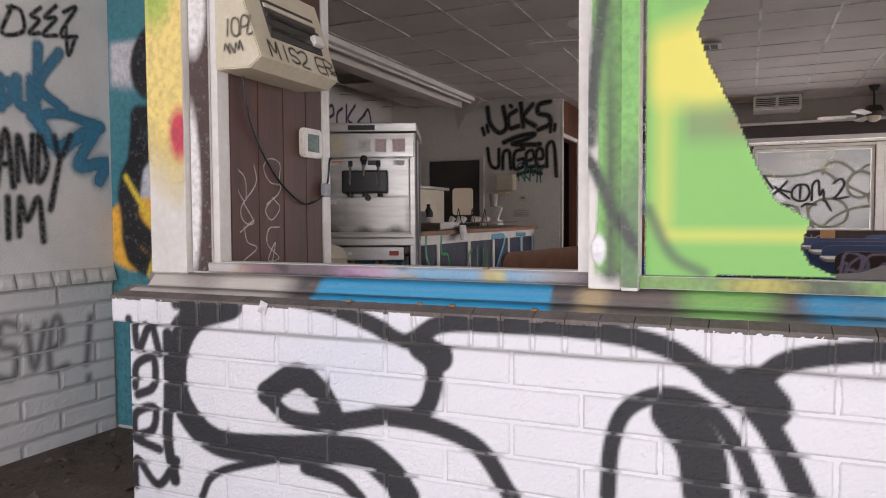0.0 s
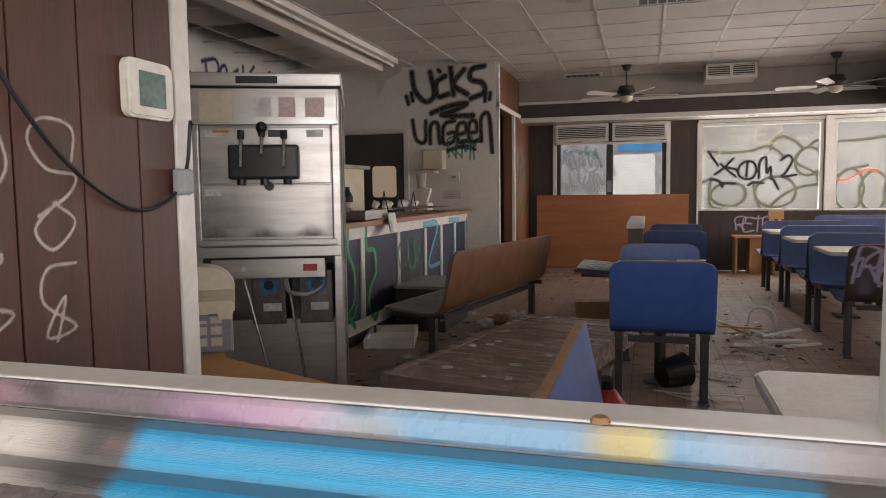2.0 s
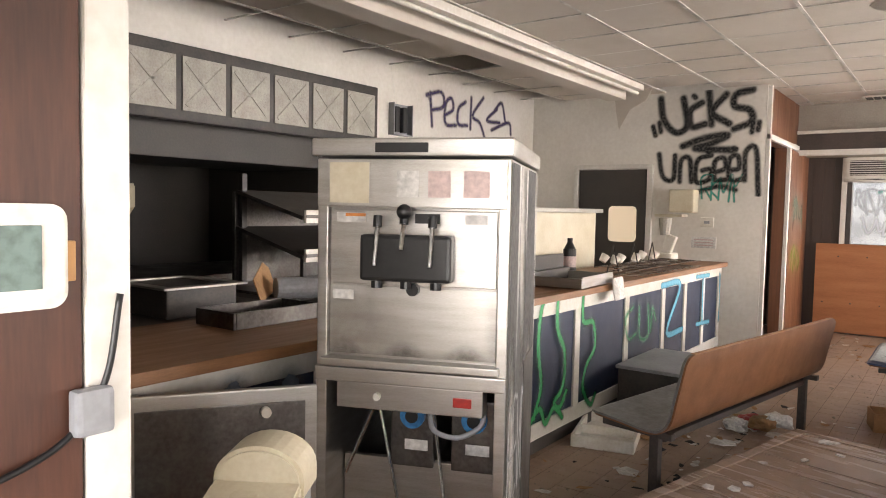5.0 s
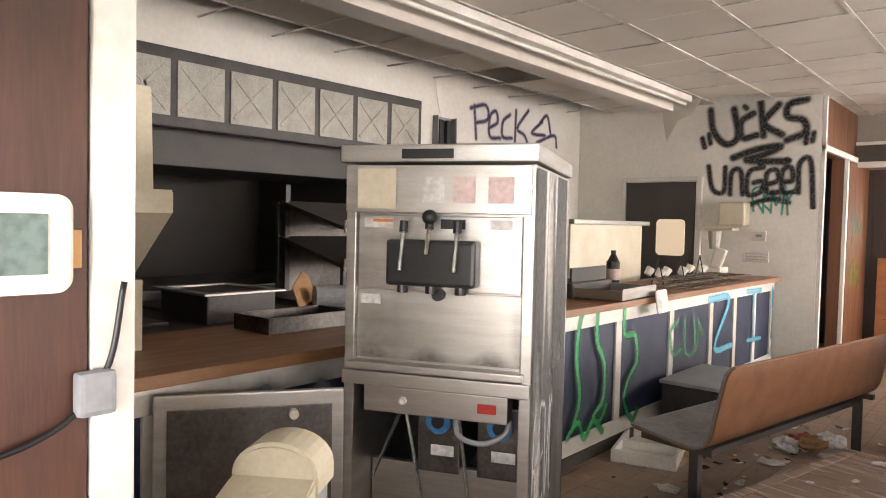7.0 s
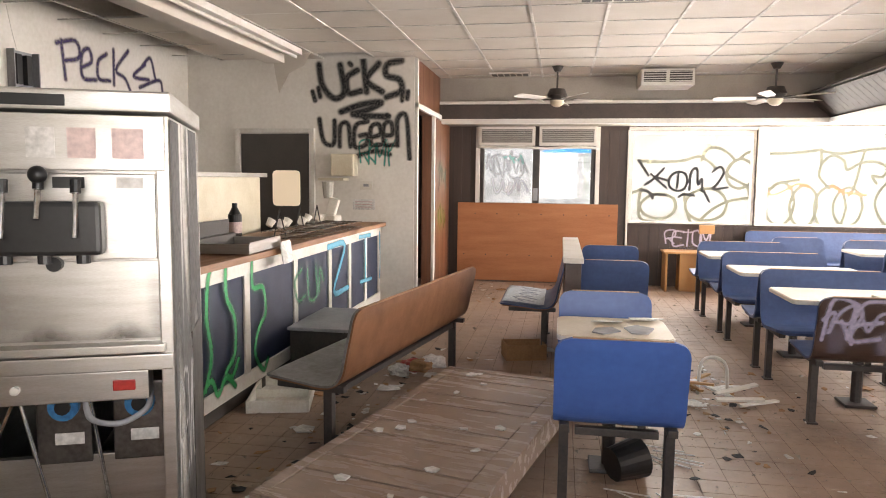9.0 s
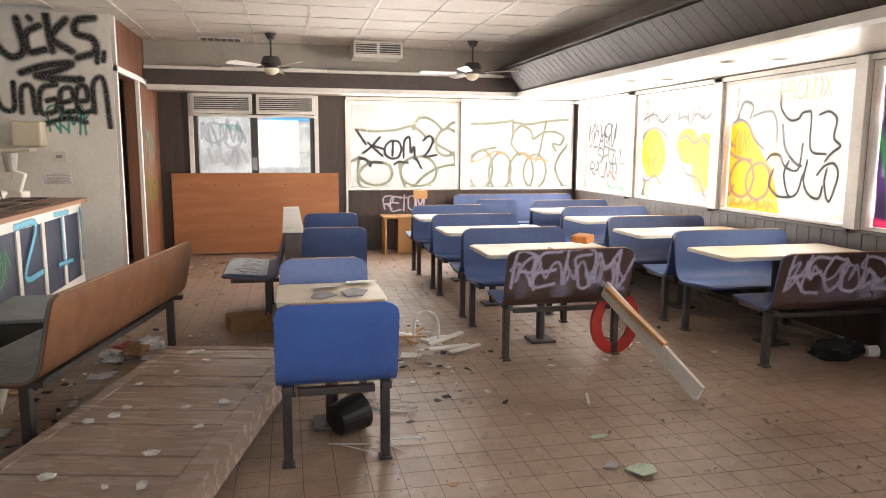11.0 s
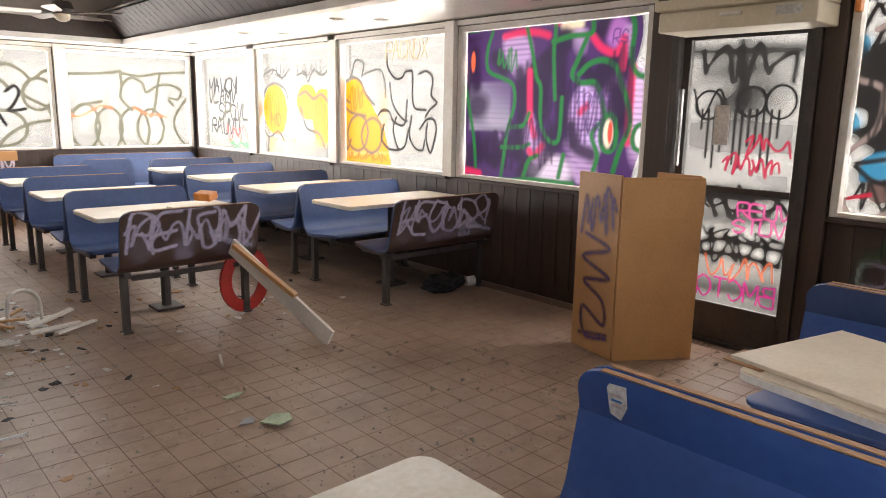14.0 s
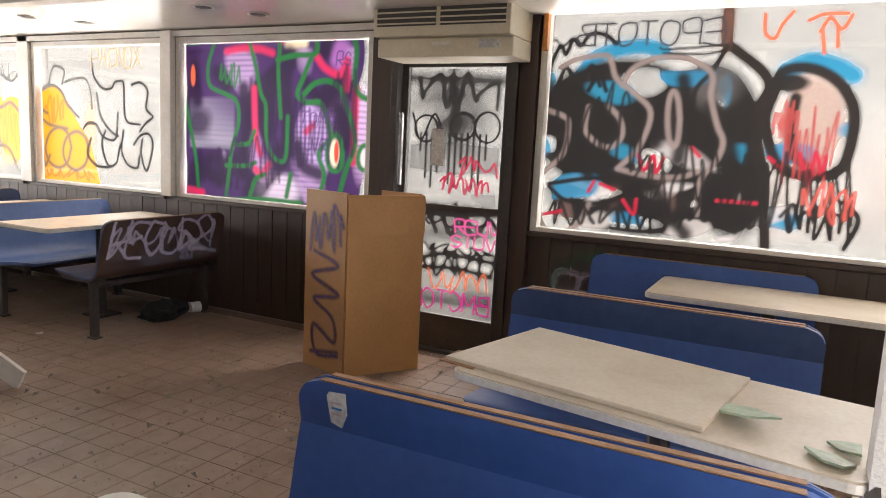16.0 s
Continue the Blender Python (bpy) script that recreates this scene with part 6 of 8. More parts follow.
on_east(3, [
    (lambda P: np.clip((P[:, 0] + 0.02 - 0.02 * np.sin(9 * P[:, 1])) / 0.03, 0, 1) * np.clip((1.74 + 0.05 * np.sin(7 * P[:, 1]) - P[:, 0]) / 0.03, 0, 1) * np.clip((1.27 - P[:, 1]) / 0.03, 0, 1), VIO),
    (ribbed(field(3, 9, 5, -0.2, 0.5, 0.9, 0.0, 0.75, 0.95, 1.24), 3), (0.3, 0.14, 0.5)), (ribbed(field(29, 4, 9, -0.5, 0.3, 0.8, 0.03, 0.55, 0.38, 0.82), 4, 0.5), (0.33, 0.31, 0.4)), (ribbed(disc(1.33, 0.48, 0.2, 0.34, 0.2, 0.97), 5), (0.5, 0.34, 0.68)), (ribbed(disc(1.57, 0.68, 0.12, 0.2, 0.4, 0.9), 6), (0.42, 0.24, 0.55)), (ribbed(disc(0.99, 0.1, 0.28, 0.16, 0.4, 0.97), 7, 0.5), (0.6, 0.5, 0.66)), (ribbed(disc(0.75, 0.4, 0.1, 0.2, 0.5, 0.8), 8), (0.4, 0.25, 0.5)), (ribbed(disc(1.76, 0.55, 0.1, 0.4, 0.4, 0.9), 9), (0.5, 0.32, 0.62)),
    (disc(1.15, 1.22, 0.13, 0.1, 0.3, 0.97), (0.72, 0.6, 0.42)), (disc(1.56, 1.13, 0.12, 0.14, 0.4, 0.8), (0.42, 0.16, 0.5)), (field(22, 14, 17, 0.0, 0.4, 0.85, 0.0, 1.72, 0.0, 1.2), NIGHT), (ribbed(field(23, 16, 9, 0.3, 0.6, 0.8, 0.4, 1.7, 0.0, 1.2), 12, 0.6), (0.45, 0.3, 0.55)),
    (strokes("92,97 90,75 88,53/125,92 136,82 144,84/63,88 66,57 64,20/10,106 13,78/108,114 106,88 111,49/118,45 124,30 138,25/20,22 39,14 45,28/145,125 142,115/35,101 45,90/157,72 163,55"), 0.12, 0.04, NIGHT, 0.95), ([scribble(0.15, 0.6, 0.05, 0.4, 6, 61), scribble(0.7, 1.1, 0.4, 1.0, 6, 62)], 0.035, 0.02, NIGHT, 0.8),
    (strokes("45,117 63,119 80,118 92,115/100,124 111,129 124,131 134,126/135,111 143,103 156,99 162,109 162,88/-4,116 -3,78/76,25 82,21 90,29/74,88 76,52 81,37/171,88 170,35/-3,4 19,2/132,61 126,56"), 0.055, 0.02, (0.6, 0.02, 0.1), 0.93), ([scribble(0.38, 0.6, 0.88, 1.08, 5, 63)], 0.02, 0.01, DGRN, 0.9),
    (strokes("-5,125 -5,102 -1,78 10,36 14,7/-5,124 10,124 26,126 31,123 25,106 27,90 45,83 56,77 58,61 51,40 48,19 45,0/54,43 69,45 75,55/45,26 67,27 76,30/60,130 67,127 75,106 81,84 86,75 87,51 93,37 102,32 107,38 108,67/67,128 83,127 97,129 99,118 98,101 101,66"), 0.036, 0.01, DGRN, 0.97), (strokes("97,110 114,113 133,114 135,125 143,132 155,133 165,128 170,116 169,96 174,84 187,80/130,113 122,96 117,84 126,78 139,78 145,67 149,53/123,84 133,92 146,94 157,88 162,76 168,64 171,47 164,30 159,13/160,41 159,32 154,28 148,31 146,41 148,50 153,55 158,51 160,41/186,39 185,32 181,30 176,32 174,38 176,45 180,48 184,45 186,39/19,-3 52,-2 82,1 111,1 122,1/70,0 76,16 85,21/148,51 138,40 144,25 141,12/108,5 112,23"), 0.042, 0.012, DGRN, 0.97),
    ([scribble(0.5, 1.0, 0.05, 0.6, 8, 71), scribble(1.15, 1.5, 0.2, 0.95, 8, 72), scribble(1.5, 1.72, 0.3, 1.1, 6, 73)], 0.022, 0.012, NIGHT, 0.75),
    (disc(1.53, 0.41, 0.05, 0.12, 0.3, 1.0), (0.75, 0.68, 0.5)), (disc(1.545, 0.42, 0.025, 0.1, 0.3, 1.0), (0.6, 0.06, 0.04)), (disc(1.8, 0.39, 0.045, 0.08, 0.3, 1.0), (0.7, 0.7, 0.72)), (disc(0.08, 0.98, 0.03, 0.1, 0.3, 1.0), (0.7, 0.12, 0.05)),
    (letters("TOMV", 1.2, 0.62, 0.09, 0.07, 0.1, 0.1, 3) + letters("UVR", 1.24, 0.42, 0.09, 0.06, 0.1, 0.1, 5) + letters("RS", 1.52, 1.05, 0.09, 0.06, 0.1, 0.1, 5), 0.01, 0.005, PUR, 0.9)], 0.008, "purple and green painted lettering over the whole glass")
TAUPE, SOOT = (0.2, 0.16, 0.15), (0.016, 0.015, 0.015)
on_east(5, [
    (field(45, 5, 5, 0.0, 0.8, 0.5, 1.3, 2.6, 0.05, 1.0), (0.42, 0.3, 0.26)), (disc(1.5, 0.72, 0.2, 0.32, 0.4, 0.8), (0.42, 0.3, 0.26)),
    (strokes("19,94 27,106 40,111 57,113 67,110/-5,57 -1,50/52,59 64,66/135,99 146,104 159,101 167,96/133,18 145,16/105,92 111,78/-1,94 -4,83"), 0.09, 0.03, (0.02, 0.24, 0.42), 0.95),
    (lambda P: np.clip(disc(0.45, 0.66, 0.58, 0.42, 0.12)(P) + disc(0.95, 0.6, 0.34, 0.45, 0.15)(P) + disc(0.6, 0.22, 0.6, 0.24, 0.2)(P) + disc(1.15, 0.3, 0.2, 0.3, 0.3)(P), 0, 1) * (1 - disc(0.58, 0.92, 0.16, 0.1, 0.3, 0.85)(P)) * (1 - disc(0.0, 0.53, 0.09, 0.07, 0.4)(P)) * (1 - disc(0.68, 0.45, 0.13, 0.1, 0.4)(P)) * (1 - disc(0.28, 0.25, 0.26, 0.06, 0.4)(P)) * (1 - disc(1.03, 0.87, 0.06, 0.12, 0.4)(P)) * (1 - disc(0.4, 0.86, 0.1, 0.05, 0.5, 0.7)(P)) * (1 - disc(0.56, 0.08, 0.24, 0.05, 0.5)(P)) * (1 - disc(0.95, 0.22, 0.1, 0.06, 0.5)(P)), SOOT),
    (field(61, 17, 30, 0.3, 0.5, 0.85, 0.0, 1.2, 0.0, 0.45), (0.5, 0.47, 0.46)), (field(63, 15, 24, 0.45, 0.65, 0.85, 0.0, 1.2, 0.4, 1.05), (0.02, 0.2, 0.32)), (field(64, 13, 19, 0.5, 0.65, 0.8, 0.0, 1.2, 0.4, 1.0), (0.45, 0.42, 0.42)), (field(62, 20, 9, 0.45, 0.7, 0.8, 0.0, 1.2, 0.05, 1.0), (0.16, 0.1, 0.09)), (disc(0.97, 0.9, 0.2, 0.16, 0.6, 0.85), (0.09, 0.085, 0.085)), (field(48, 18, 30, 0.45, 0.7, 0.8, 0.0, 1.7, 0.0, 0.35), (0.55, 0.52, 0.52)), (field(44, 13, 22, 0.5, 0.7, 0.85, 0.05, 1.7, 0.05, 1.0), SKYB), (field(46, 15, 22, 0.3, 0.6, 0.8, 1.25, 1.75, 0.05, 0.5), SOOT),
    (strokes("71,28 79,15 90,4/4,76 17,56 29,35/41,63 36,39 57,33/81,94 85,71 82,48/18,87 19,70/70,77 68,57/109,59 114,40 113,14/-5,101 0,83/98,78 114,65"), 0.08, 0.03, SOOT, 0.95), (strokes("102,132 103,115 108,110 122,99 127,90 123,78 123,63 128,44 134,1/130,87 127,72 132,54 139,45 153,42 166,46 170,61 169,79 160,93 146,100 133,98 129,87/141,84 140,69 143,54 152,45"), 0.058, 0.014, (0.02, 0.017, 0.016), 0.98), (disc(1.37, 0.92, 0.12, 0.06, 0.4, 0.95), SOOT), (disc(1.02, 1.22, 0.05, 0.2, 0.6, 0.8), (0.16, 0.07, 0.05)),
    (strokes("103,112 96,98 88,87 89,68 95,62/4,28 30,33 54,33 71,34/4,26 16,18 38,18 55,25 71,31/170,29 178,20 173,4/-1,101 5,114 9,109 13,118 18,114 24,121 33,120 40,115/4,87 10,101 18,90 26,102 32,90/25,87 31,97 36,87/102,39 112,30 115,37 122,26/85,22 97,26 106,22 88,17 104,15/91,68 105,68"), 0.028, 0.009, SOOT, 0.97),
    (strokes("-10,87 -3,76 10,71 14,66 12,48 0,35 -5,26 -2,11 3,-1 14,-2 25,4 31,17/6,101 17,106 34,108 38,104 42,94 54,85 64,74 59,54 47,40/46,90 51,100 64,106 80,106 92,101 97,95 97,84 102,68 106,59 104,49 96,36 96,16/47,40 64,37 83,37 94,41/81,71 81,59 79,55 76,59 74,71 74,82 76,87 79,82 81,71/26,77 25,63 33,55 42,53 48,60 46,70 38,78"), 0.032, 0.011, (0.24, 0.19, 0.18), 0.95),
    ([scribble(1.36, 1.62, 0.3, 0.85, 9, 21), scribble(1.3, 1.42, 0.62, 0.8, 6, 22)], 0.012, 0.006, (0.4, 0.06, 0.06), 0.8), ([scribble(0.05, 0.7, 0.02, 0.2, 9, 30), scribble(0.85, 1.3, 0.05, 0.3, 9, 32), scribble(1.4, 1.75, 0.05, 0.3, 7, 34)], 0.02, 0.008, SOOT, 0.95),
    (strokes("59,49 63,40 68,49 70,39 74,48/146,54 152,39 154,55 158,43 159,53/30,25 33,31/52,21 59,13 60,22/2,8 13,11/106,25 127,25/131,51 137,46/89,55 94,50/37,30 46,27"), 0.022, 0.008, (0.45, 0.02, 0.05), 0.95), ([scribble(0.05, 0.6, 0.35, 0.95, 9, 81), scribble(0.6, 1.2, 0.1, 0.6, 9, 82), scribble(1.2, 1.75, 0.05, 0.55, 9, 83)], 0.018, 0.008, SOOT, 0.9),
    ([scribble(1.5, 1.75, 0.15, 0.4, 5, 10)], 0.016, 0.007, (0.6, 0.1, 0.08), 0.8),
    (mirrored(letters("EPOTOTB", 0.0, 1.14, 0.13, 0.1, 0, 0.04, 2), 1.0), 0.014, 0.006, (0.05, 0.05, 0.06), 0.95), (strokes("66,112 71,111 103,113/68,109 90,108 102,110/-4,114 2,118 6,113 12,118 18,113"), 0.013, 0.006, BLK, 0.9),
    (strokes("121,129 122,119 127,116 130,123 135,130/149,119 153,126 159,120 163,127/150,119 152,108/157,121 158,111/143,125 150,128 161,128"), 0.018, 0.008, (0.75, 0.12, 0.04), 0.9)], 0.008, "black, blue and red layered painted writing on the glass")
spray("door_writing", (3.519, 4.79, 0.27), (0, -1, 0), (0, 0, 1), (0.71, 1.68), [
    (lambda P: disc(0.34, 1.42, 0.4, 0.34, 1.0, 1.0)(P) * np.clip(cloud(P, 55, 9, 22) + 0.75, 0, 1), (0.03, 0.03, 0.03)), (disc(0.36, 0.72, 0.5, 0.1, 0.8, 0.85), (0.03, 0.03, 0.03)), (field(51, 6, 16, 0.2, 0.6, 0.9, 0, 0.71, 0.05, 1.66), (0.03, 0.03, 0.03)), (field(53, 3, 30, 0.2, 0.6, 0.7, 0, 0.71, 0.2, 1.6), (0.2, 0.2, 0.2)), (disc(0.36, 1.32, 0.3, 0.35, 0.9, 0.7), (0.03, 0.03, 0.03)), ([scribble(0.0, 0.7, 0.25, 0.5, 7, 91), scribble(0.02, 0.68, 0.55, 0.78, 6, 92), scribble(0.05, 0.66, 1.4, 1.66, 5, 93)], 0.03, 0.014, (0.02, 0.02, 0.02), 0.85), ([np.array([(0.33, 1.68), (0.36, 1.3)]), np.array([(0.0, 1.62), (0.7, 1.6)])], 0.06, 0.04, (0.02, 0.02, 0.02), 0.85),
    ([np.array([(0.0, 0.69), (0.71, 0.73)]), smooth_line([(0.1, 0.35), (0.3, 0.42), (0.7, 0.4)]), smooth_line([(0.05, 0.3), (0.4, 0.33), (0.68, 0.3)])], 0.04, 0.02, BLK, 0.9),
    ([loop(0.42, 1.3, 0.09, 0.09), loop(0.6, 1.3, 0.09, 0.1), loop(0.14, 1.28, 0.09, 0.09), smooth_line([(0.03, 1.38), (0.1, 1.2), (0.2, 1.38), (0.28, 1.22)])] + [np.array([(0.1 + 0.045 * k, 1.25), (0.1 + 0.045 * k, 1.25 - 0.12 - 0.25 * abs(math.sin(k * 2.3)))]) for k in range(12)], 0.016, 0.006, BLK, 0.95),
    ([scribble(0.28, 0.62, 0.84, 1.0, 8, 3), scribble(0.4, 0.66, 0.95, 1.12, 4, 5)], 0.014, 0.006, (0.4, 0.012, 0.05), 0.95), ([scribble(0.1, 0.66, 0.42, 0.5, 6, 9), scribble(0.05, 0.66, 0.6, 0.7, 5, 8)], 0.018, 0.01, BLK, 0.9),
    (letters("REUV", 0.4, 0.58, 0.09, 0.07, 0, 0.05, 2) + letters("SIUV", 0.38, 0.48, 0.08, 0.07, 0, 0.05, 3), 0.012, 0.005, (0.75, 0.1, 0.35), 0.9), ([scribble(0.2, 0.66, 0.15, 0.32, 6, 6)], 0.014, 0.007, (0.8, 0.2, 0.1), 0.8),
    (mirrored(letters("BMCTCK", 0.02, 0.03, 0.13, 0.085, 0, 0.04, 3), 0.7), 0.012, 0.005, (0.65, 0.03, 0.3), 0.95)], door, SPRAYGLASS, 0.007, "black and pink painted writing on the door glass")
box("paper_note", (3.512, 3.515, 4.5, 4.6, 1.3, 1.55), PAPER, door, 0)

# scrawl on the sliding window and on the sloping wall unit
spray("window_writing", (-2.14, 12.826, 1.17), (1, 0, 0), (0, 0, 1), (0.69, 0.79), [([scribble(0.05, 0.62, 0.35, 0.75, 6, 4), loop(0.2, 0.55, 0.14, 0.14), loop(0.45, 0.5, 0.12, 0.16)], 0.03, 0.015, (0.2, 0.22, 0.24), 0.5), ([scribble(0.1, 0.6, 0.1, 0.35, 5, 6)], 0.03, 0.02, (0.45, 0.45, 0.5), 0.7), ([scribble(0.3, 0.6, 0.55, 0.7, 3, 8)], 0.03, 0.02, TEAL, 0.5)], slide, SPRAYGLASS, 0.01, "grey and black scribbles on the sliding pane")
box("wall_sticker", (-1.43, -1.36, 12.752, 12.758, 1.2, 1.38), GREYPL, slide, 0)
lb = bpy.data.objects["wall_light_box"]
spray("unit_writing", (0.2015, -0.25, 0.033), (0, 1, 0), (-0.334, 0, 0.942), (0.5, 0.085), [(letters("MIS", 0.06, 0.012, 0.06, 0.05, 0.0, 0.08, 3) + letters("2 ER", 0.24, 0.012, 0.06, 0.048, 0.0, 0.08, 5), 0.009, 0.004, BLK, 0.95), ([np.array([(0.44, 0.03), (0.49, 0.034)]), np.array([(0.44, 0.02), (0.48, 0.022)])], 0.008, 0.004, BLK, 0.9)], lb, None, 0.005, "black scrawled letters")
spray("unit_writing", (0.02, -0.2635, 0.03), (1, 0, 0), (0, 0, 1), (0.15, 0.28), [(letters("IOPL", 0.02, 0.08, 0.06, 0.033, 0.1, 0.08, 6, 0.1), 0.007, 0.004, BLK, 0.9), ([scribble(0.03, 0.1, 0.02, 0.06, 4, 4)], 0.007, 0.004, BLK, 0.9)], lb, None, 0.005, "black scrawled letters")

# grime and drips on the steel machine
spray("grime", (-0.585, 0.0195, 1.02), (1, 0, 0), (0, 0, 1), (0.55, 0.22), [(field(81, 5, 22, 0.0, 0.9, 0.5), (0.3, 0.27, 0.24)), (field(82, 34, 7, 0.5, 1.1, 0.5), (0.12, 0.1, 0.09)), (lambda P: 0.75 * np.clip((0.035 - P[:, 1] + 0.02 * np.sin(31 * P[:, 0])) / 0.05, 0, 1), (0.16, 0.14, 0.12))], mc, None, 0.008, "grey-brown grime on the steel")
spray("grime", (-0.58, 0.0135, 1.25), (1, 0, 0), (0, 0, 1), (0.54, 0.225), [(field(83, 30, 12, 0.55, 1.0, 0.5), (0.3, 0.26, 0.2)), (field(84, 4, 40, 0.5, 1.2, 0.35), (0.25, 0.23, 0.21))], mc, None, 0.008, "grey-brown grime on the steel")
spray("streaked_paint", (0.0045, 0.01, 0.1), (0, 1, 0), (0, 0, 1), (0.78, 1.53), [(field(85, 45, 4, -0.35, 0.05, 0.95), (0.03, 0.028, 0.027)), (field(86, 60, 3, 0.3, 0.6, 0.95), (0.6, 0.58, 0.55)), (letters("REVO", 0.05, 0.45, 0.3, 0.09, 0.05, 0.05, 4), 0.014, 0.006, (0.55, 0.55, 0.55), 0.85)], mc, None, 0.009, "black and pale paint streaks down the side")

# walls behind the counter, and panels
spray("wall_writing", (-4.0, 10.246, 1.7), (1, 0, 0), (0, 0, 1), (1.33, 1.14), [
    ([l + np.array([0, 0.2]) for l in strokes("22,88 26,65 40,50 52,58 47,87/67,81 55,73 57,56 71,58/74,93 78,57/92,88 78,70 96,57/118,91 102,87 101,75 116,70 118,58 101,51/48,35 72,43 95,45 79,37 62,32 102,29")], 0.075, 0.022, BLK, 0.96),
    ([l + np.array([0, 0.2]) for l in strokes("22,27 27,2 39,-1 40,25/46,-4 47,19 56,21 59,-4/79,24 65,19 64,-4 77,-2 79,9 70,8/84,6 94,10 92,21 83,17 84,-2 95,-2/99,8 108,10 106,23 98,19 99,-2 111,-2/114,-3 114,26 124,29 128,-18/64,-16 88,-9 105,-13/14,58 17,48/21,62 23,52/120,56 119,47/126,57 125,49/75,29 76,27/102,31 104,30/58,89 60,87")], 0.055, 0.016, BLK, 0.97)], wall_kitchen_end, None, 0.008, "black sprayed lettering on the cream wall")
spray("wall_writing", (-3.35, 10.246, 1.6), (1, 0, 0), (0, 0, 1), (0.5, 0.4), [(letters("RKMY", 0.04, 0.06, 0.26, 0.1, 0.1, 0.08, 2, -0.05), 0.02, 0.007, TEAL, 0.9)], wall_kitchen_end, None, 0.007, "small green sprayed tag")
spray("wall_writing", (WEST + 0.004, 7.75, 2.2), (0, 1, 0), (0, 0, 1), (2.1, 0.62), [(strokes("36,48 40,15/30,45 55,51 59,37 39,31/63,29 76,36 73,47 63,41 63,20 82,20/99,47 86,38 86,22 103,22/110,53 109,19/134,56 113,34 128,27 140,8/163,47 142,32 169,32/158,45 173,55 182,33/152,22 189,34 195,21"), 0.042, 0.014, (0.03, 0.015, 0.08), 0.95)], wall_west, None, 0.009, "violet sprayed tag high on the wall")
AQUA = (0.1, 0.42, 0.6)
COUNTER_COATS = (
    # first panel: soft blue-grey smears round a darker middle
    (3.6, 0.75, [(disc(0.12, 0.4, 0.2, 0.3, 0.6, 0.7), (0.3, 0.36, 0.44)), (disc(0.1, 0.31, 0.1, 0.2, 0.4, 0.9), (0.02, 0.03, 0.05)), ([smooth_line([(0.36, 0.75), (0.4, 0.55), (0.46, 0.3)]), smooth_line([(0.62, 0.73), (0.6, 0.5)])], 0.1, 0.05, (0.36, 0.43, 0.52), 0.75)]),
    (5.0, 2.2, [(strokes("113,88 127,90 143,93/130,90 122,81 119,57 124,34 116,15/144,89 144,67 155,50 154,28 142,19 150,14 159,23/181,89 182,67 198,64 202,46 190,36 184,21 197,6 205,12/110,12 123,19 131,8 142,16 154,7/60,80 70,50 64,20/80,70 95,40 84,15"), 0.045, 0.014, (0.015, 0.3, 0.09), 0.95)]),
    (7.4, 0.9, [([l + np.array([-2.4, 0]) for l in strokes("272,67 258,60 264,43 280,45/285,66 289,41 307,41 305,66/313,43 315,62 324,51")], 0.04, 0.016, (0.03, 0.24, 0.1), 0.75)]),
    (8.25, 0.85, [([l + np.array([-3.25, 0]) for l in strokes("337,79 386,76 353,37 396,34")], 0.055, 0.014, AQUA, 0.95)]),
    (9.2, 1.0, [([l + np.array([-4.2, 0]) for l in strokes("435,80 477,79/456,76 458,34/440,33 482,31/516,78 520,50 517,28/517,76 518,60")], 0.045, 0.016, AQUA, 0.8)]))
for y0, w, coats in COUNTER_COATS:
    ob = spray("counter_writing", (-3.046, y0, 0.1), (0, 1, 0), (0, 0, 1), (w, 0.9), coats, None, None, 0.009, "green and blue sprayed lines and soft pale smears on the counter panels")
    ob.parent, ob.location = ct, (3.05, 0, 0)
spray("wall_writing", (-2.626, 11.5, 0.7), (0, 1, 0), (0, 0, 1), (0.75, 1.2), [([scribble(0.1, 0.65, 0.1, 0.5, 5, 3)], 0.02, 0.01, (0.25, 0.35, 0.05), 0.8), ([scribble(0.1, 0.65, 0.6, 1.1, 4, 5)], 0.025, 0.015, TEAL, 0.5)], bpy.data.objects["wall_restroom"], None, 0.01, "faint green tags on the wood")
spray("wall_writing", (EAST - 0.012, 3.75, 0.3), (0, -1, 0), (0, 0, 1), (1.1, 0.55), [(letters("RETOM", 0.1, 0.15, 0.22, 0.14, 0.1, 0.04, 2), 0.035, 0.02, LIL, 0.6), ([loop(0.4, 0.3, 0.3, 0.2)], 0.05, 0.03, GRN, 0.35)], wall_east, None, 0.01, "faint lilac sprayed tag on the dark boards")
spray("wall_writing", (0.4, NORTH - 0.013, 0.5), (1, 0, 0), (0, 0, 1), (0.8, 0.36), [(letters("RETOM", 0.05, 0.1, 0.2, 0.12, 0.1, 0.1, 2, 0.0), 0.022, 0.014, (0.6, 0.52, 0.62), 0.9), (field(3, 20, 3, 0.0, 0.6, 0.5, 0.05, 0.7, 0.0, 0.15), (0.5, 0.42, 0.5))], wall_north, None, 0.009, "lilac sprayed tag on the dark boards")


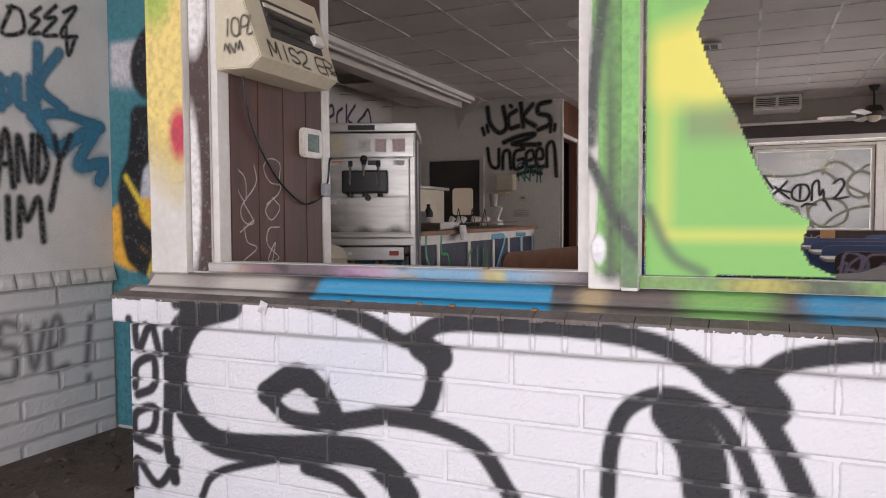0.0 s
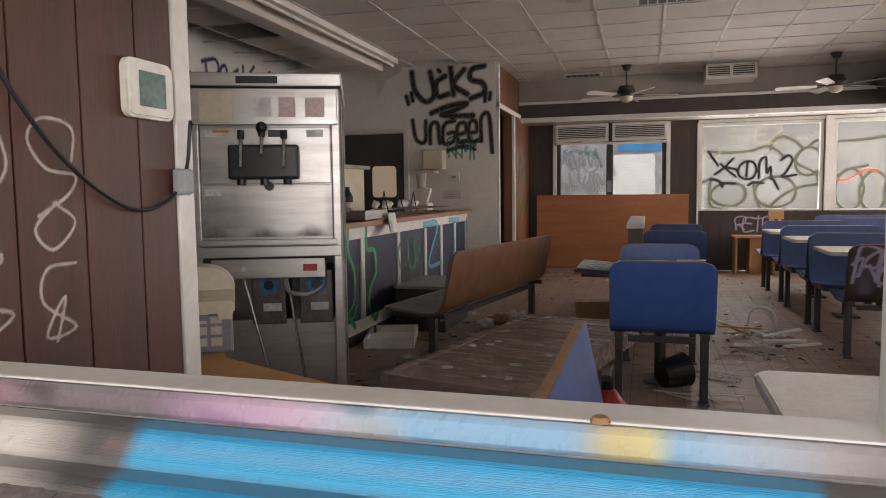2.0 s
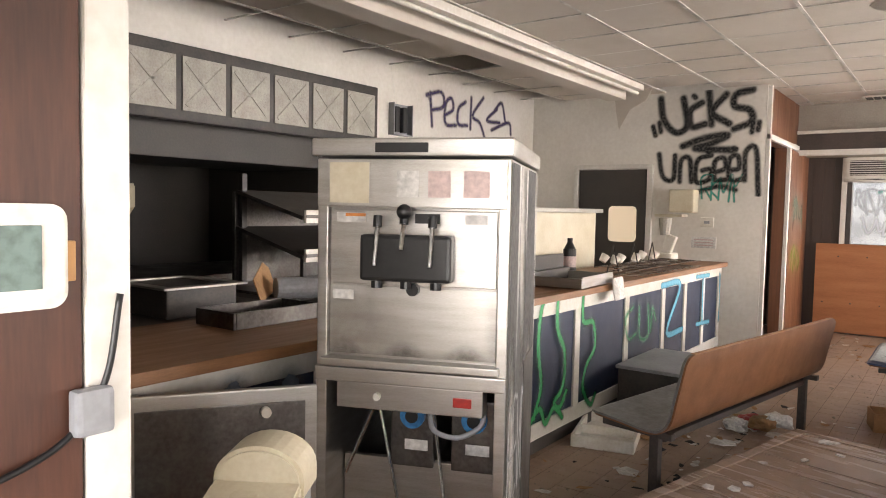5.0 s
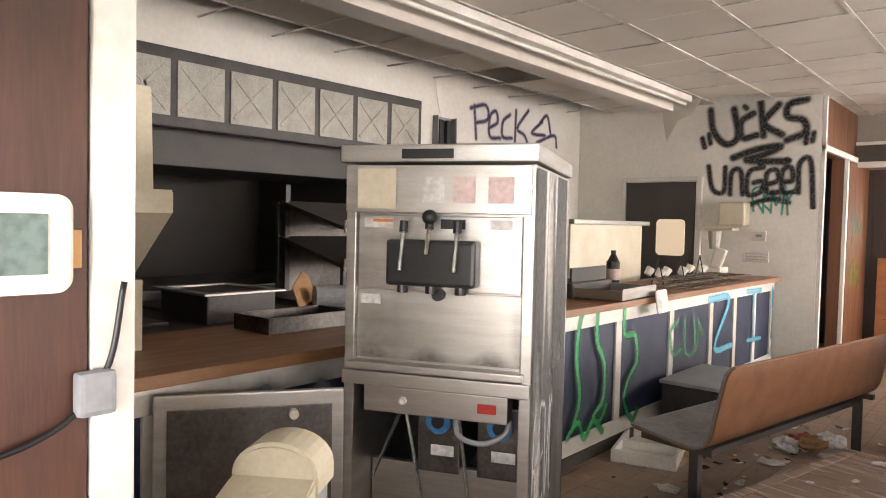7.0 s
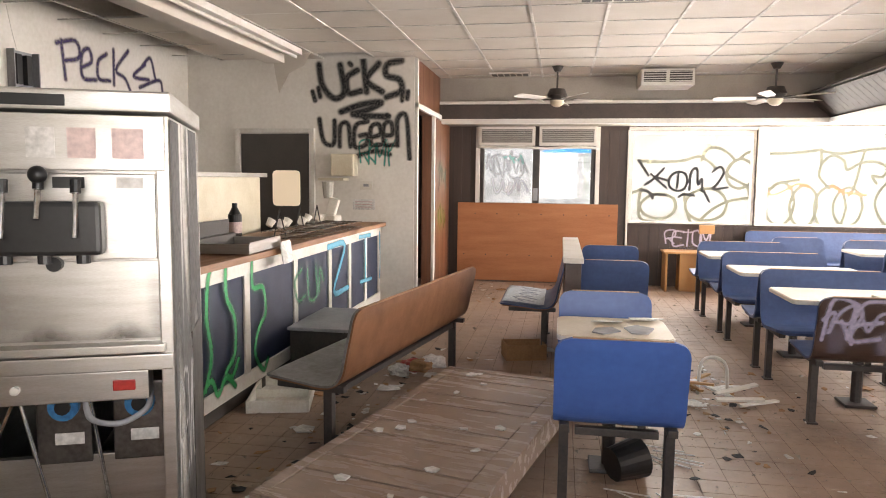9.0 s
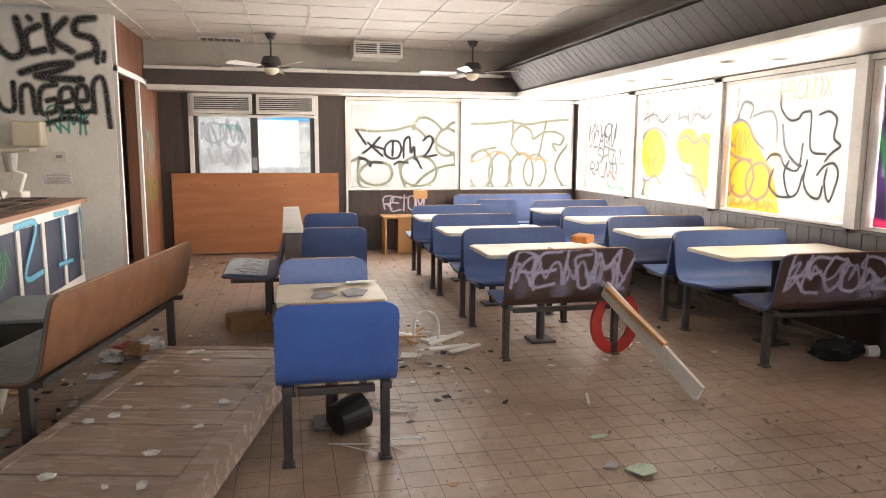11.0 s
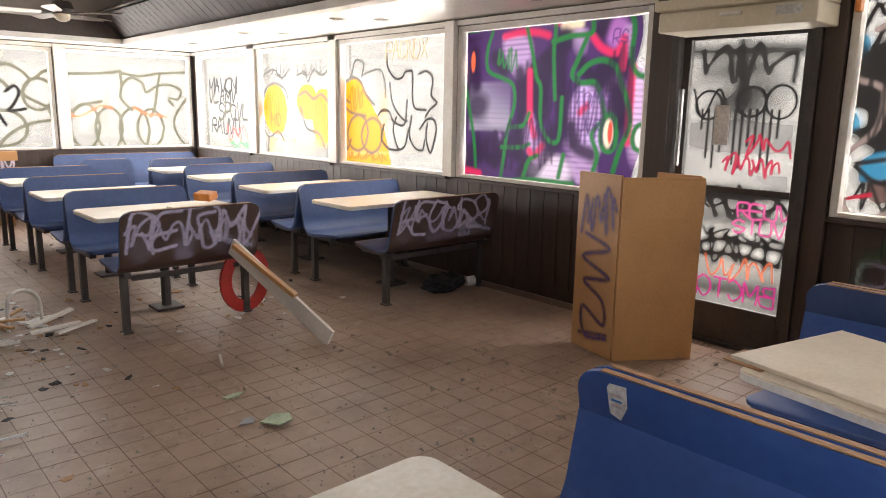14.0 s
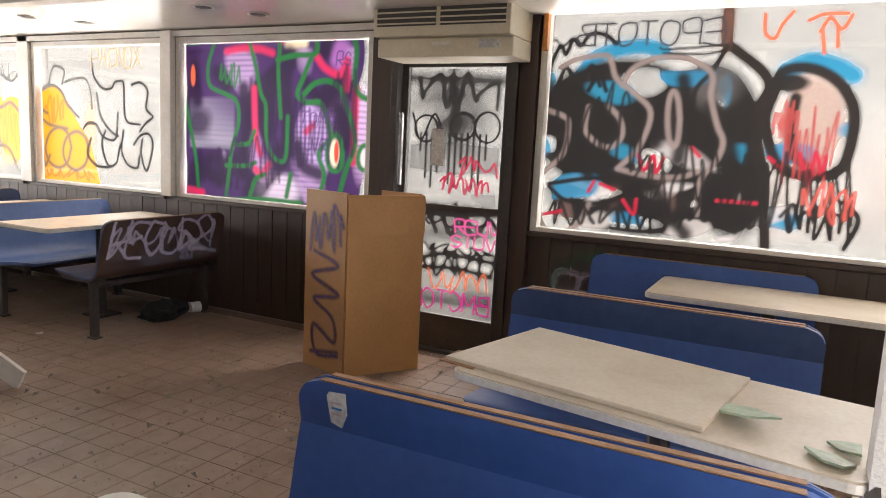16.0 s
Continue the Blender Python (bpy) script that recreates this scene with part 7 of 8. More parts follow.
def bench_writing(parent, text, seed, w):
    """Lilac letters over the outer face of a bench back, which leans and then curls under."""
    def bend(P, W):
        v = P[:, 1]
        z = 0.44 + v
        y = np.interp(z, [0.435, 0.49, 0.6, 0.76, 0.83], [0.075, 0.03, 0.005, -0.03, -0.04]) - 0.032
        return np.column_stack([P[:, 0] - w / 2, y, z])
    drips = field(seed + 3, 26, 2, -0.1, 0.7, 0.55, 0.06, w - 0.1, 0.0, 0.2)
    spray("bench_writing", (0, 0, 0), (1, 0, 0), (0, 0, 1), (w, 0.385), [(drips, (0.32, 0.3, 0.42)), (letters(text, 0.05, 0.12, 0.25, 0.15, 0.12, 0.1, seed, -0.02), 0.026, 0.01, (0.4, 0.36, 0.48), 0.9), ([scribble(0.05, w - 0.08, 0.12, 0.37, 9, seed)], 0.024, 0.01, (0.36, 0.33, 0.44), 0.85), ([smooth_line([(w - 0.35, 0.2), (w - 0.2, 0.12), (w - 0.06, 0.08)])], 0.05, 0.03, (0.35, 0.34, 0.45), 0.7)], parent, None, 0.008, "lilac sprayed lettering with drips", bend)


bench_writing(grf_bench, "RETOMV", 3, 0.95)
bench_writing(w_brown, "REOUS2", 5, 1.1)
spray("podium_writing", (2.642, 4.687, 0.0), (0.239, 0.971, 0), (0, 0, 1), (0.34, 1.12), [([scribble(0.03, 0.31, 0.75, 1.08, 6, 3), smooth_line([(0.28, 0.75), (0.06, 0.68), (0.3, 0.6), (0.05, 0.5), (0.28, 0.45), (0.1, 0.35), (0.08, 0.2), (0.28, 0.28), (0.25, 0.1), (0.05, 0.12)]), np.array([(0.05, 0.14), (0.3, 0.1)])], 0.026, 0.012, (0.08, 0.04, 0.16), 0.85)], None, None, 0.007, "purple sprayed writing").parent = pod
sorted((o for o in bpy.data.objects if o.name.startswith("podium_writing")), key=lambda o: o.name)[-1].location = (-2.874, -4.68, 0)
spray("seat_writing", (0, 0, 0), (1, 0, 0), (0, 1, 0), (0.9, 0.36), [(field(3, 9, 9, -0.9, -0.1, 0.95), (0.66, 0.74, 0.8)), ([scribble(0.1, 0.8, 0.05, 0.3, 7, 3)], 0.02, 0.008, (0.05, 0.1, 0.2), 0.8)], side1, None, 0.01, "white and blue paint over the seat", lambda P, W: np.column_stack([P[:, 0] - 0.45, P[:, 1] + 0.12, np.interp(P[:, 1] + 0.12, [0.1, 0.16, 0.3, 0.46, 0.5], [0.446, 0.44, 0.456, 0.468, 0.458])]))
spray("panel_writing", (-1.896, 2.3, 0.95), (0, 1, 0), (0, 0, 1), (0.45, 0.55), [(strokes("-1.2,36.6 -2.1,32.8 1.4,26.3 4.1,25.2 3.8,33.1 -0.6,36.7/9.1,39.1 10.2,31.6 1.9,23.0 1.6,18.5 4.9,16.0 8.6,16.9 2.6,24.1/8.6,17.5 0.7,13.0/2.8,15.1 4.6,9.2 10.3,6.7 2.1,2.1/25.0,34.0 25.3,40.4 18.5,41.7 15.1,37.8 18.9,32.5 25.7,31.4 23.7,27.6 16.7,23.8/20.2,26.3 25.2,22.4 19.7,17.5 15.8,21.4 21.0,26.3/24.8,14.6 17.8,13.9 16.7,7.8 24.1,2.3 17.1,1.4 21.8,8.4 18.6,-2.6"), 0.007, 0.003, (0.5, 0.42, 0.36), 0.85)], stub, None, 0.004, "thin pale scrawl on the brown panel")

# front: stucco side wall, jamb and post
spray("wall_writing", (-3.196, 1.9, 0.92), (0, 1, 0), (0, 0, 1), (0.96, 1.5), [
    ([l + np.array([0, -0.92]) for l in strokes("39,176 39,163/39,174 45,174 44,168 40,165/47,177 48,166 53,166 54,178/58,194 56,160/69,193 58,176 71,166/54,161 70,164 92,160/56,160 66,148 74,151 89,160 78,140 94,142 90,133")], 0.055, 0.014, (0.03, 0.17, 0.28), 0.9), ([l + np.array([0, -0.92]) for l in strokes("39,176 39,163/39,174 45,174 44,168 40,165/47,177 48,166 53,166 54,178/58,194 56,160/69,193 58,176 71,166/54,161 70,164 92,160/56,160 66,148 74,151 89,160 78,140 94,142 90,133")[-1:]], 0.08, 0.03, (0.04, 0.2, 0.32), 0.75),
    ([l + np.array([0, -0.92]) for l in strokes("46,209 41,196 51,199 50,208 44,208/60,212 55,207 59,206 54,199 59,200/68,215 62,208 68,209 61,200 68,201/72,213 79,217 70,202 79,203/73,207 74,193 78,202")], 0.02, 0.007, BLK, 0.95), ([l + np.array([0, -0.92]) for l in strokes("36,128 41,153 44,128/38,138 44,138/46,131 47,151 52,131 54,152/57,152 56,131 61,139 58,152/65,153 68,143 74,154/68,143 62,118/41,123 41,105/46,106 47,123 50,113 56,123 58,103")], 0.03, 0.012, BLK, 0.95)], bpy.data.objects["wall_alcove"], None, 0.007, "black and blue sprayed tags on the stucco")
spray("wall_writing", (-3.198, 2.875, 0.05), (1, 0, 0), (0, 0, 1), (1.05, 2.4), [
    (lambda P: np.ones(len(P)), (0.05, 0.22, 0.26)), (field(3, 4, 4, -0.1, 0.0, 1.0, 0, 1.05, 0.85, 2.0), (0.6, 0.58, 0.6)), (disc(0.5, 1.2, 0.35, 0.25, 0.1), (0.6, 0.6, 0.64)), (disc(0.2, 1.0, 0.3, 0.2, 0.1), (0.85, 0.45, 0.05)),
    ([loop(0.5, 1.2, 0.4, 0.3), smooth_line([(0.9, 2.1), (0.3, 2.0), (0.25, 1.75), (0.7, 1.7), (0.9, 1.6)]), smooth_line([(0.2, 1.55), (0.15, 0.9), (0.7, 0.85)]), smooth_line([(0.2, 1.6), (0.9, 1.5)])], 0.12, 0.015, BLK, 1.0), ([smooth_line([(0.1, 1.3), (0.3, 1.0), (0.25, 0.8)])], 0.03, 0.01, (0.8, 0.6, 0.05), 1.0)], ext, None, 0.014, "teal, black and grey sprayed lettering")
spray("jamb_writing", (-2.2, 2.166, 0.94), (1, 0, 0), (0, 0, 1), (0.17, 1.9), [(lambda P: np.clip((P[:, 1] - 0.3 + 0.1 * np.sin(12 * P[:, 0])) / 0.3, 0, 1), (0.8, 0.62, 0.2)), (disc(0.15, 0.5, 0.06, 0.12, 0.5), (0.55, 0.05, 0.08)), (disc(0.05, 1.0, 0.1, 0.15, 0.6), (0.4, 0.5, 0.1))], None, None, 0.01, "yellow and red overspray").parent = bpy.data.objects["front_jamb"]
spray("jamb_writing", (-2.024, 2.196, 0.94), (1, 0, 0), (0, 0, 1), (0.088, 1.9), [(lambda P: np.full(len(P), 0.95), (0.07, 0.04, 0.035)), (disc(0.0, 0.3, 0.05, 0.35, 0.3), (0.75, 0.72, 0.7)), (disc(0.02, 0.95, 0.07, 0.2, 0.3), (0.75, 0.72, 0.7))], None, None, 0.008, "dark and white overspray").parent = bpy.data.objects["front_jamb"]
GRE = (0.22, 0.5, 0.12)
spray("post_writing", (-0.56, 2.146, 0.94), (1, 0, 0), (0, 0, 1), (0.09, 1.9), [(lambda P: np.clip((P[:, 1] - 0.02) / 0.04, 0, 1) * np.clip((P[:, 0] - 0.012 - 0.012 * np.sin(5 * P[:, 1])) / 0.01, 0, 1), GRE), ([smooth_line([(0.07, 1.3), (0.05, 0.9), (0.02, 0.6), (0.0, 0.4)])], 0.04, 0.015, (0.05, 0.06, 0.05), 0.95), ([smooth_line([(-0.01, 0.36), (0.03, 0.3), (0.06, 0.22), (0.1, 0.15)])], 0.03, 0.012, (0.05, 0.055, 0.05), 0.95), (field(91, 60, 4, -0.2, 0.5, 0.85, 0.03, 0.2, 0.0, 0.8), (0.06, 0.07, 0.055)), (disc(0.03, 0.1, 0.025, 0.05, 0.4), (0.78, 0.76, 0.76))], None, None, 0.006, "green and black overspray").parent = bpy.data.objects["front_post"]
spray("post_writing", (-0.465, 2.116, 0.94), (1, 0, 0), (0, 0, 1), (0.045, 1.9), [(lambda P: np.clip((P[:, 1] + 0.03) / 0.06, 0, 1), (0.2, 0.46, 0.12)), (field(4, 9, 5, 0.2, 0.8, 0.7), (0.1, 0.13, 0.09)), ([smooth_line([(-0.01, 0.2), (0.02, 0.14), (0.05, 0.1)])], 0.035, 0.012, (0.05, 0.055, 0.05), 0.95)], None, None, 0.006, "green overspray").parent = bpy.data.objects["front_post"]

# broken sprayed pane right of the post, with its frame
bp = tagged(new("window_10"), "broken front window with green and yellow sprayed glass", "window", kind="structure")
outline = [(-0.41, 0.97), (-0.41, 2.34), (-0.12, 2.34), (-0.16, 1.9), (-0.28, 1.62), (-0.25, 1.53), (-0.18, 1.38), (-0.13, 1.25), (-0.09, 1.17), (-0.01, 1.12), (-0.03, 1.05), (-0.01, 1.01), (0.05, 0.98)]


def inside_outline(P):
    x, y = P[:, 0], P[:, 1]
    c = np.zeros(len(P), bool)
    for (x0, y0), (x1, y1) in zip(outline, outline[1:] + outline[:1]):
        hit = ((y0 > y) != (y1 > y)) & (x < (x1 - x0) * (y - y0) / (y1 - y0 + 1e-12) + x0)
        c ^= hit
    return c


bm = plate(outline, 0.006)
bmesh.ops.transform(bm, verts=bm.verts, matrix=pose(0, 2.172, 0, 90))
part("broken_pane", bm, CLEARGLASS, bp).visible_shadow = False
def on_pane(f):
    return lambda P: inside_outline(P + np.array([-0.5, 0.95])) * f(P)


spray("pane_writing", (-0.5, 2.163, 0.95), (1, 0, 0), (0, 0, 1), (0.6, 1.4), [
    (on_pane(lambda P: np.ones(len(P))), GRE), (on_pane(field(93, 4, 16, 0.1, 0.9, 0.6)), (0.32, 0.62, 0.2)),
    (on_pane(lambda P: 0.9 * np.clip((0.16 - abs(P[:, 0] - 0.25) * 0.2 - abs(P[:, 1] - 0.58)) / 0.08, 0, 1) * np.clip((P[:, 0] - 0.08) / 0.05, 0, 1)), (0.75, 0.66, 0.12)),
    (on_pane(lambda P: 0.55 * np.clip((0.04 - abs(P[:, 0] - 0.14)) / 0.04, 0, 1) * np.clip((0.65 - P[:, 1]) / 0.1, 0, 1) * np.clip((P[:, 1] - 0.12) / 0.05, 0, 1)), (0.72, 0.64, 0.12)),
    (on_pane(lambda P: 0.7 * np.clip((0.03 - abs(P[:, 1] - 0.13)) / 0.03, 0, 1) * np.clip((P[:, 0] - 0.12) / 0.03, 0, 1)), (0.7, 0.66, 0.12)),
    (on_pane(lambda P: 0.8 * np.clip((0.07 - abs(P[:, 1] - 0.42)) / 0.05, 0, 1) * np.clip((P[:, 0] - 0.17) / 0.04, 0, 1)), (0.2, 0.27, 0.12)),
    (on_pane(lambda P: 0.6 * np.clip((0.04 - abs(P[:, 1] - 0.42)) / 0.04, 0, 1) * np.clip((P[:, 0] - 0.27) / 0.08, 0, 1)), (0.42, 0.2, 0.12)),
    (on_pane(field(94, 7, 26, 0.2, 0.9, 0.7, 0.12, 0.6, 0.68, 0.95)), (0.1, 0.12, 0.1)),
    (on_pane(lambda P: 0.9 * np.clip((P[:, 0] - 0.24) / 0.05, 0, 1) * np.clip((P[:, 1] - 0.98) / 0.08, 0, 1)), (0.07, 0.075, 0.07)),
    ([smooth_line([(0.1, 0.2), (0.16, 0.08), (0.24, 0.03)])], 0.03, 0.015, (0.08, 0.09, 0.08), 0.7)], bp, SPRAYGLASS, 0.006, "green and yellow sprayed paint on the glass")
part("window_frame", boxes((-0.42, 0.3, 2.15, 2.19, 0.935, 0.97), (-0.42, 0.3, 2.15, 2.19, 2.34, 2.38), bevel=0.003), TRIM, bp)
spray("frame_writing", (-0.418, 2.1465, 0.937), (1, 0, 0), (0, 0, 1), (0.716, 0.032), [(lambda P: np.full(len(P), 0.97), (0.2, 0.36, 0.1)), (field(95, 18, 40, 0.0, 0.6, 0.9), (0.09, 0.1, 0.07)), (disc(0.3, 0.015, 0.12, 0.03, 0.6, 0.8), (0.5, 0.45, 0.1))], bp, None, 0.005, "green and dark overspray on the frame")
sh = part("glass_shard", plate([(0.03, 0.985), (0.1, 0.99), (0.2, 1.03), (0.3, 0.975), (0.05, 0.972)], 0.006), DARK, bp)
sh.matrix_basis = pose(0, 2.176, 0, 90)

# ---- block wall under the window, its cap and sill ----
STROKES = [
    ([(-1.74, 0.84), (-1.92, 0.78), (-2.00, 0.64), (-1.98, 0.48), (-1.83, 0.36), (-1.54, 0.37), (-1.28, 0.40), (-1.16, 0.35), (-1.10, 0.28)], 0.100),
    ([(-1.97, 0.84), (-1.65, 0.88), (-1.38, 0.86), (-1.20, 0.81), (-1.08, 0.76), (-0.97, 0.82), (-0.79, 0.83), (-0.55, 0.83), (-0.35, 0.80), (-0.23, 0.73), (-0.15, 0.71), (-0.06, 0.78), (0.06, 0.81), (0.14, 0.82)], 0.055),
    ([(-1.61, 0.55), (-1.49, 0.62), (-1.40, 0.57), (-1.35, 0.49)], 0.085),
    ([(-1.61, 0.54), (-1.52, 0.48), (-1.37, 0.48), (-1.18, 0.52), (-1.04, 0.55), (-1.00, 0.67), (-1.04, 0.75)], 0.058),
    ([(-1.18, 0.52), (-1.01, 0.51), (-0.86, 0.46), (-0.76, 0.33)], 0.055),
    ([(-0.49, 0.38), (-0.48, 0.52), (-0.44, 0.62), (-0.34, 0.67), (-0.24, 0.64), (-0.17, 0.55), (-0.12, 0.43)], 0.045),
    ([(-0.32, 0.62), (-0.26, 0.54), (-0.24, 0.42)], 0.120),
    ([(-0.23, 0.72), (-0.13, 0.65), (-0.07, 0.56), (-0.02, 0.45)], 0.060),
    ([(-1.46, 0.32), (-1.33, 0.30), (-1.26, 0.25)], 0.050),
    ([(-1.90, 0.15), (-1.83, 0.25), (-1.59, 0.33)], 0.030),
    ([(-1.04, 0.75), (-0.99, 0.72)], 0.100),
    ([(-0.14, 0.71), (-0.10, 0.66)], 0.110),
    ([(-2.20, 0.77), (-2.18, 0.66), (-2.12, 0.75), (-2.08, 0.65)], 0.035),
    ([(-2.20, 0.52), (-2.19, 0.60), (-2.11, 0.63), (-2.11, 0.53), (-2.19, 0.49)], 0.035),
    ([(-2.21, 0.33), (-2.20, 0.42), (-2.11, 0.45), (-2.12, 0.37), (-2.21, 0.33), (-2.09, 0.30)], 0.035),
    ([(-2.21, 0.15), (-2.20, 0.25), (-2.10, 0.17), (-2.01, 0.27)], 0.035),
    ([(-2.04, 0.72), (-2.04, 0.51), (-2.05, 0.34), (-2.02, 0.20)], 0.050),
]
BRICK = painted("painted_block", 0.6)[0]
bn, bl = BRICK.node_tree.nodes, BRICK.node_tree.links
bnz = bn.new("ShaderNodeTexNoise")
bnz.inputs["Scale"].default_value, bnz.inputs["Detail"].default_value = 55, 5
bbp = bn.new("ShaderNodeBump")
bbp.inputs["Strength"].default_value, bbp.inputs["Distance"].default_value = 0.35, 0.008
bl.new(bnz.outputs[0], bbp.inputs["Height"]), bl.new(bbp.outputs[0], bn["Principled BSDF"].inputs["Normal"])
COATS = [(field(71, 6, 9, 0.3, 1.2, 0.5), (0.5, 0.56, 0.66)), (field(72, 12, 14, 0.45, 1.2, 0.45), (0.45, 0.42, 0.38))] + [([smooth_line(p)], w, 0.006, (0.022, 0.022, 0.024), 1.0) for p, w in STROKES]


def block(name, x0, x1, z0, z1, y, depth, parent, step=0.007, slope=0.0, base=(0.72, 0.71, 0.72), coats=None):
    """One block with a slightly pillowed, painted face towards -y."""
    nu, nv = max(3, int((x1 - x0) / step)), max(3, int((z1 - z0) / step))
    gu, gv = np.meshgrid(np.linspace(0, 1, nu + 1), np.linspace(0, 1, nv + 1))
    u, v = gu.ravel(), gv.ravel()
    edge = np.minimum(np.minimum(u, 1 - u) * (x1 - x0), np.minimum(v, 1 - v) * (z1 - z0))
    X, Z = x0 + u * (x1 - x0), z0 + v * (z1 - z0)
    r = np.random.RandomState(int(abs(x0 * 997 + z0 * 7919)) % 9999)
    Y = y + 0.006 * np.clip(1 - edge / 0.008, 0, 1) + slope * v + r.normal(0, 0.0006, len(u)) + r.uniform(-0.0015, 0.0015)
    col, _ = lay(np.column_stack([X, Z]), COATS if coats is None else coats, base)
    dirty = np.clip(1 - edge / 0.004, 0, 1)[:, None] * 0.35
    col = col * (1 - dirty) + np.array((0.2, 0.19, 0.18)) * dirty
    i = (np.arange(nv)[:, None] * (nu + 1) + np.arange(nu)[None]).ravel()
    faces = np.column_stack([i, i + 1, i + nu + 2, i + nu + 1]).tolist()
    V = np.column_stack([X, Y, Z])
    ring = list(range(nu + 1)) + [(nu + 1) * k + nu for k in range(1, nv + 1)] + [(nu + 1) * nv + k for k in range(nu - 1, -1, -1)] + [(nu + 1) * k for k in range(nv - 1, 0, -1)]
    n0 = len(V)
    B = V[ring].copy()
    B[:, 1] = y + depth
    V = np.vstack([V, B])
    col = np.vstack([col, col[ring]])
    for k in range(len(ring)):
        k2 = (k + 1) % len(ring)
        faces.append((ring[k2], ring[k], n0 + k, n0 + k2))
    me = bpy.data.meshes.new(name)
    me.from_pydata(V.tolist(), [], faces)
    colour_layer(me, col, np.ones(len(V)))
    me.materials.append(BRICK)
    ob = new(name, me)
    ob.parent = parent
    return ob


BW, BH, J = 0.406, 0.1016, 0.008
for row in range(8):
    z1 = 0.752 - row * BH
    x = -2.23
    first = True
    while x < 0.28:
        w = (0.25 if row % 2 else 0.1 if first else BW) if first else BW
        w = {0: 0.25 + 0.0, 1: 0.45 - 0.0}[row % 2] if first else BW
        x1 = min(x + w, 0.3)
        block("block", x + J / 2, x1 - J / 2, max(0.0, z1 - BH + J / 2), z1 - J / 2, 2.08, 0.045, ext)
        x, first = x1, False
# mortar behind the joints
block("mortar_bed", -2.22, 0.3, 0.0, 0.752, 2.0865, 0.03, ext, 0.03)
block("mortar_bed", -2.285, 0.3, 0.757, 0.85, 2.0615, 0.02, ext, 0.012)
# rowlock cap, each brick on edge, sloping back to the sill
k = 0
x = -2.29
while x < 0.28:
    w = 0.091 if k else 0.14
    block("cap_brick", x + 0.004, x + w - 0.004, 0.758, 0.852, 2.055, 0.06, ext)
    x, k = x + w, k + 1
x, k = -2.29, 0
cap = tagged(new("window_ledge"), "stained sloping brick and metal ledge under the window", "ledge", kind="structure")
while x < 0.28:
    w = 0.091 if k else 0.14
    bm = bmesh.new()
    vs = [bm.verts.new(p) for p in ((x + 0.001, 2.056, 0.853), (x + w - 0.001, 2.056, 0.853), (x + w - 0.001, 2.15, 0.882), (x + 0.001, 2.15, 0.882), (x + 0.001, 2.056, 0.84), (x + w - 0.001, 2.056, 0.84), (x + w - 0.001, 2.15, 0.84), (x + 0.001, 2.15, 0.84))]
    for q in ((0, 1, 2, 3), (7, 6, 5, 4), (0, 4, 5, 1), (1, 5, 6, 2), (2, 6, 7, 3), (3, 7, 4, 0)):
        bm.faces.new([vs[i] for i in q])
    bmesh.ops.recalc_face_normals(bm, faces=bm.faces)
    part("cap_brick_top", bm, CONC, cap)
    x, k = x + w, k + 1
SILLCO = [(lambda P: np.clip((P[:, 0] + 1.62) / 0.1, 0, 1), (0.1, 0.09, 0.085)), (lambda P: np.clip((P[:, 0] + 1.46) / 0.01, 0, 1) * np.clip((-0.66 - P[:, 0] + 0.15 * (0.9 - P[:, 1])) / 0.01, 0, 1), (0.03, 0.33, 0.55)), (lambda P: np.clip((P[:, 0] + 0.62) / 0.1, 0, 1) * np.clip((0.0 - P[:, 0]) / 0.2, 0, 0.8), (0.16, 0.14, 0.12)), (disc(-0.2, 0.92, 0.15, 0.1, 0.5, 0.9), GRE), (disc(0.2, 0.92, 0.25, 0.1, 0.2, 0.9), (0.03, 0.3, 0.5)), (disc(-0.55, 0.9, 0.06, 0.06, 0.6, 0.8), (0.5, 0.38, 0.2)), (field(77, 14, 30, 0.4, 1.0, 0.6), (0.2, 0.17, 0.15)), ([np.array([(-1.5, 0.912), (-0.6, 0.912), (0.9, 0.912)])], 0.004, 0.002, (0.6, 0.35, 0.3), 0.8)]
block("metal_flashing", -2.2, 0.3, 0.884, 0.934, 2.14, 0.02, cap, 0.012, 0.045, (0.55, 0.5, 0.44), SILLCO)
block("flashing_apron", -2.25, 0.3, 0.866, 0.886, 2.095, 0.02, cap, 0.012, 0.045, (0.5, 0.45, 0.4), SILLCO)
STRIPCO = [(field(79, 9, 3, -0.1, 0.4, 0.9), (0.12, 0.09, 0.1)), (field(75, 24, 50, 0.2, 0.5, 0.8), (0.25, 0.14, 0.16)), (field(76, 40, 60, 0.4, 0.6, 0.9), (0.05, 0.04, 0.04)), (disc(-0.95, 0.95, 0.3, 0.1, 0.5, 0.7), (0.1, 0.35, 0.55)), (disc(-1.3, 0.95, 0.15, 0.1, 0.6, 0.6), (0.45, 0.25, 0.4)), (disc(-0.85, 0.95, 0.05, 0.1, 0.6, 0.7), (0.7, 0.55, 0.1)), (field(78, 30, 30, 0.35, 0.8, 0.7), (0.4, 0.3, 0.2))]
block("frame_bottom_rail", -1.95, -0.56, 0.936, 0.972, 2.188, 0.012, cap, 0.006, 0.0, (0.5, 0.46, 0.43), STRIPCO)
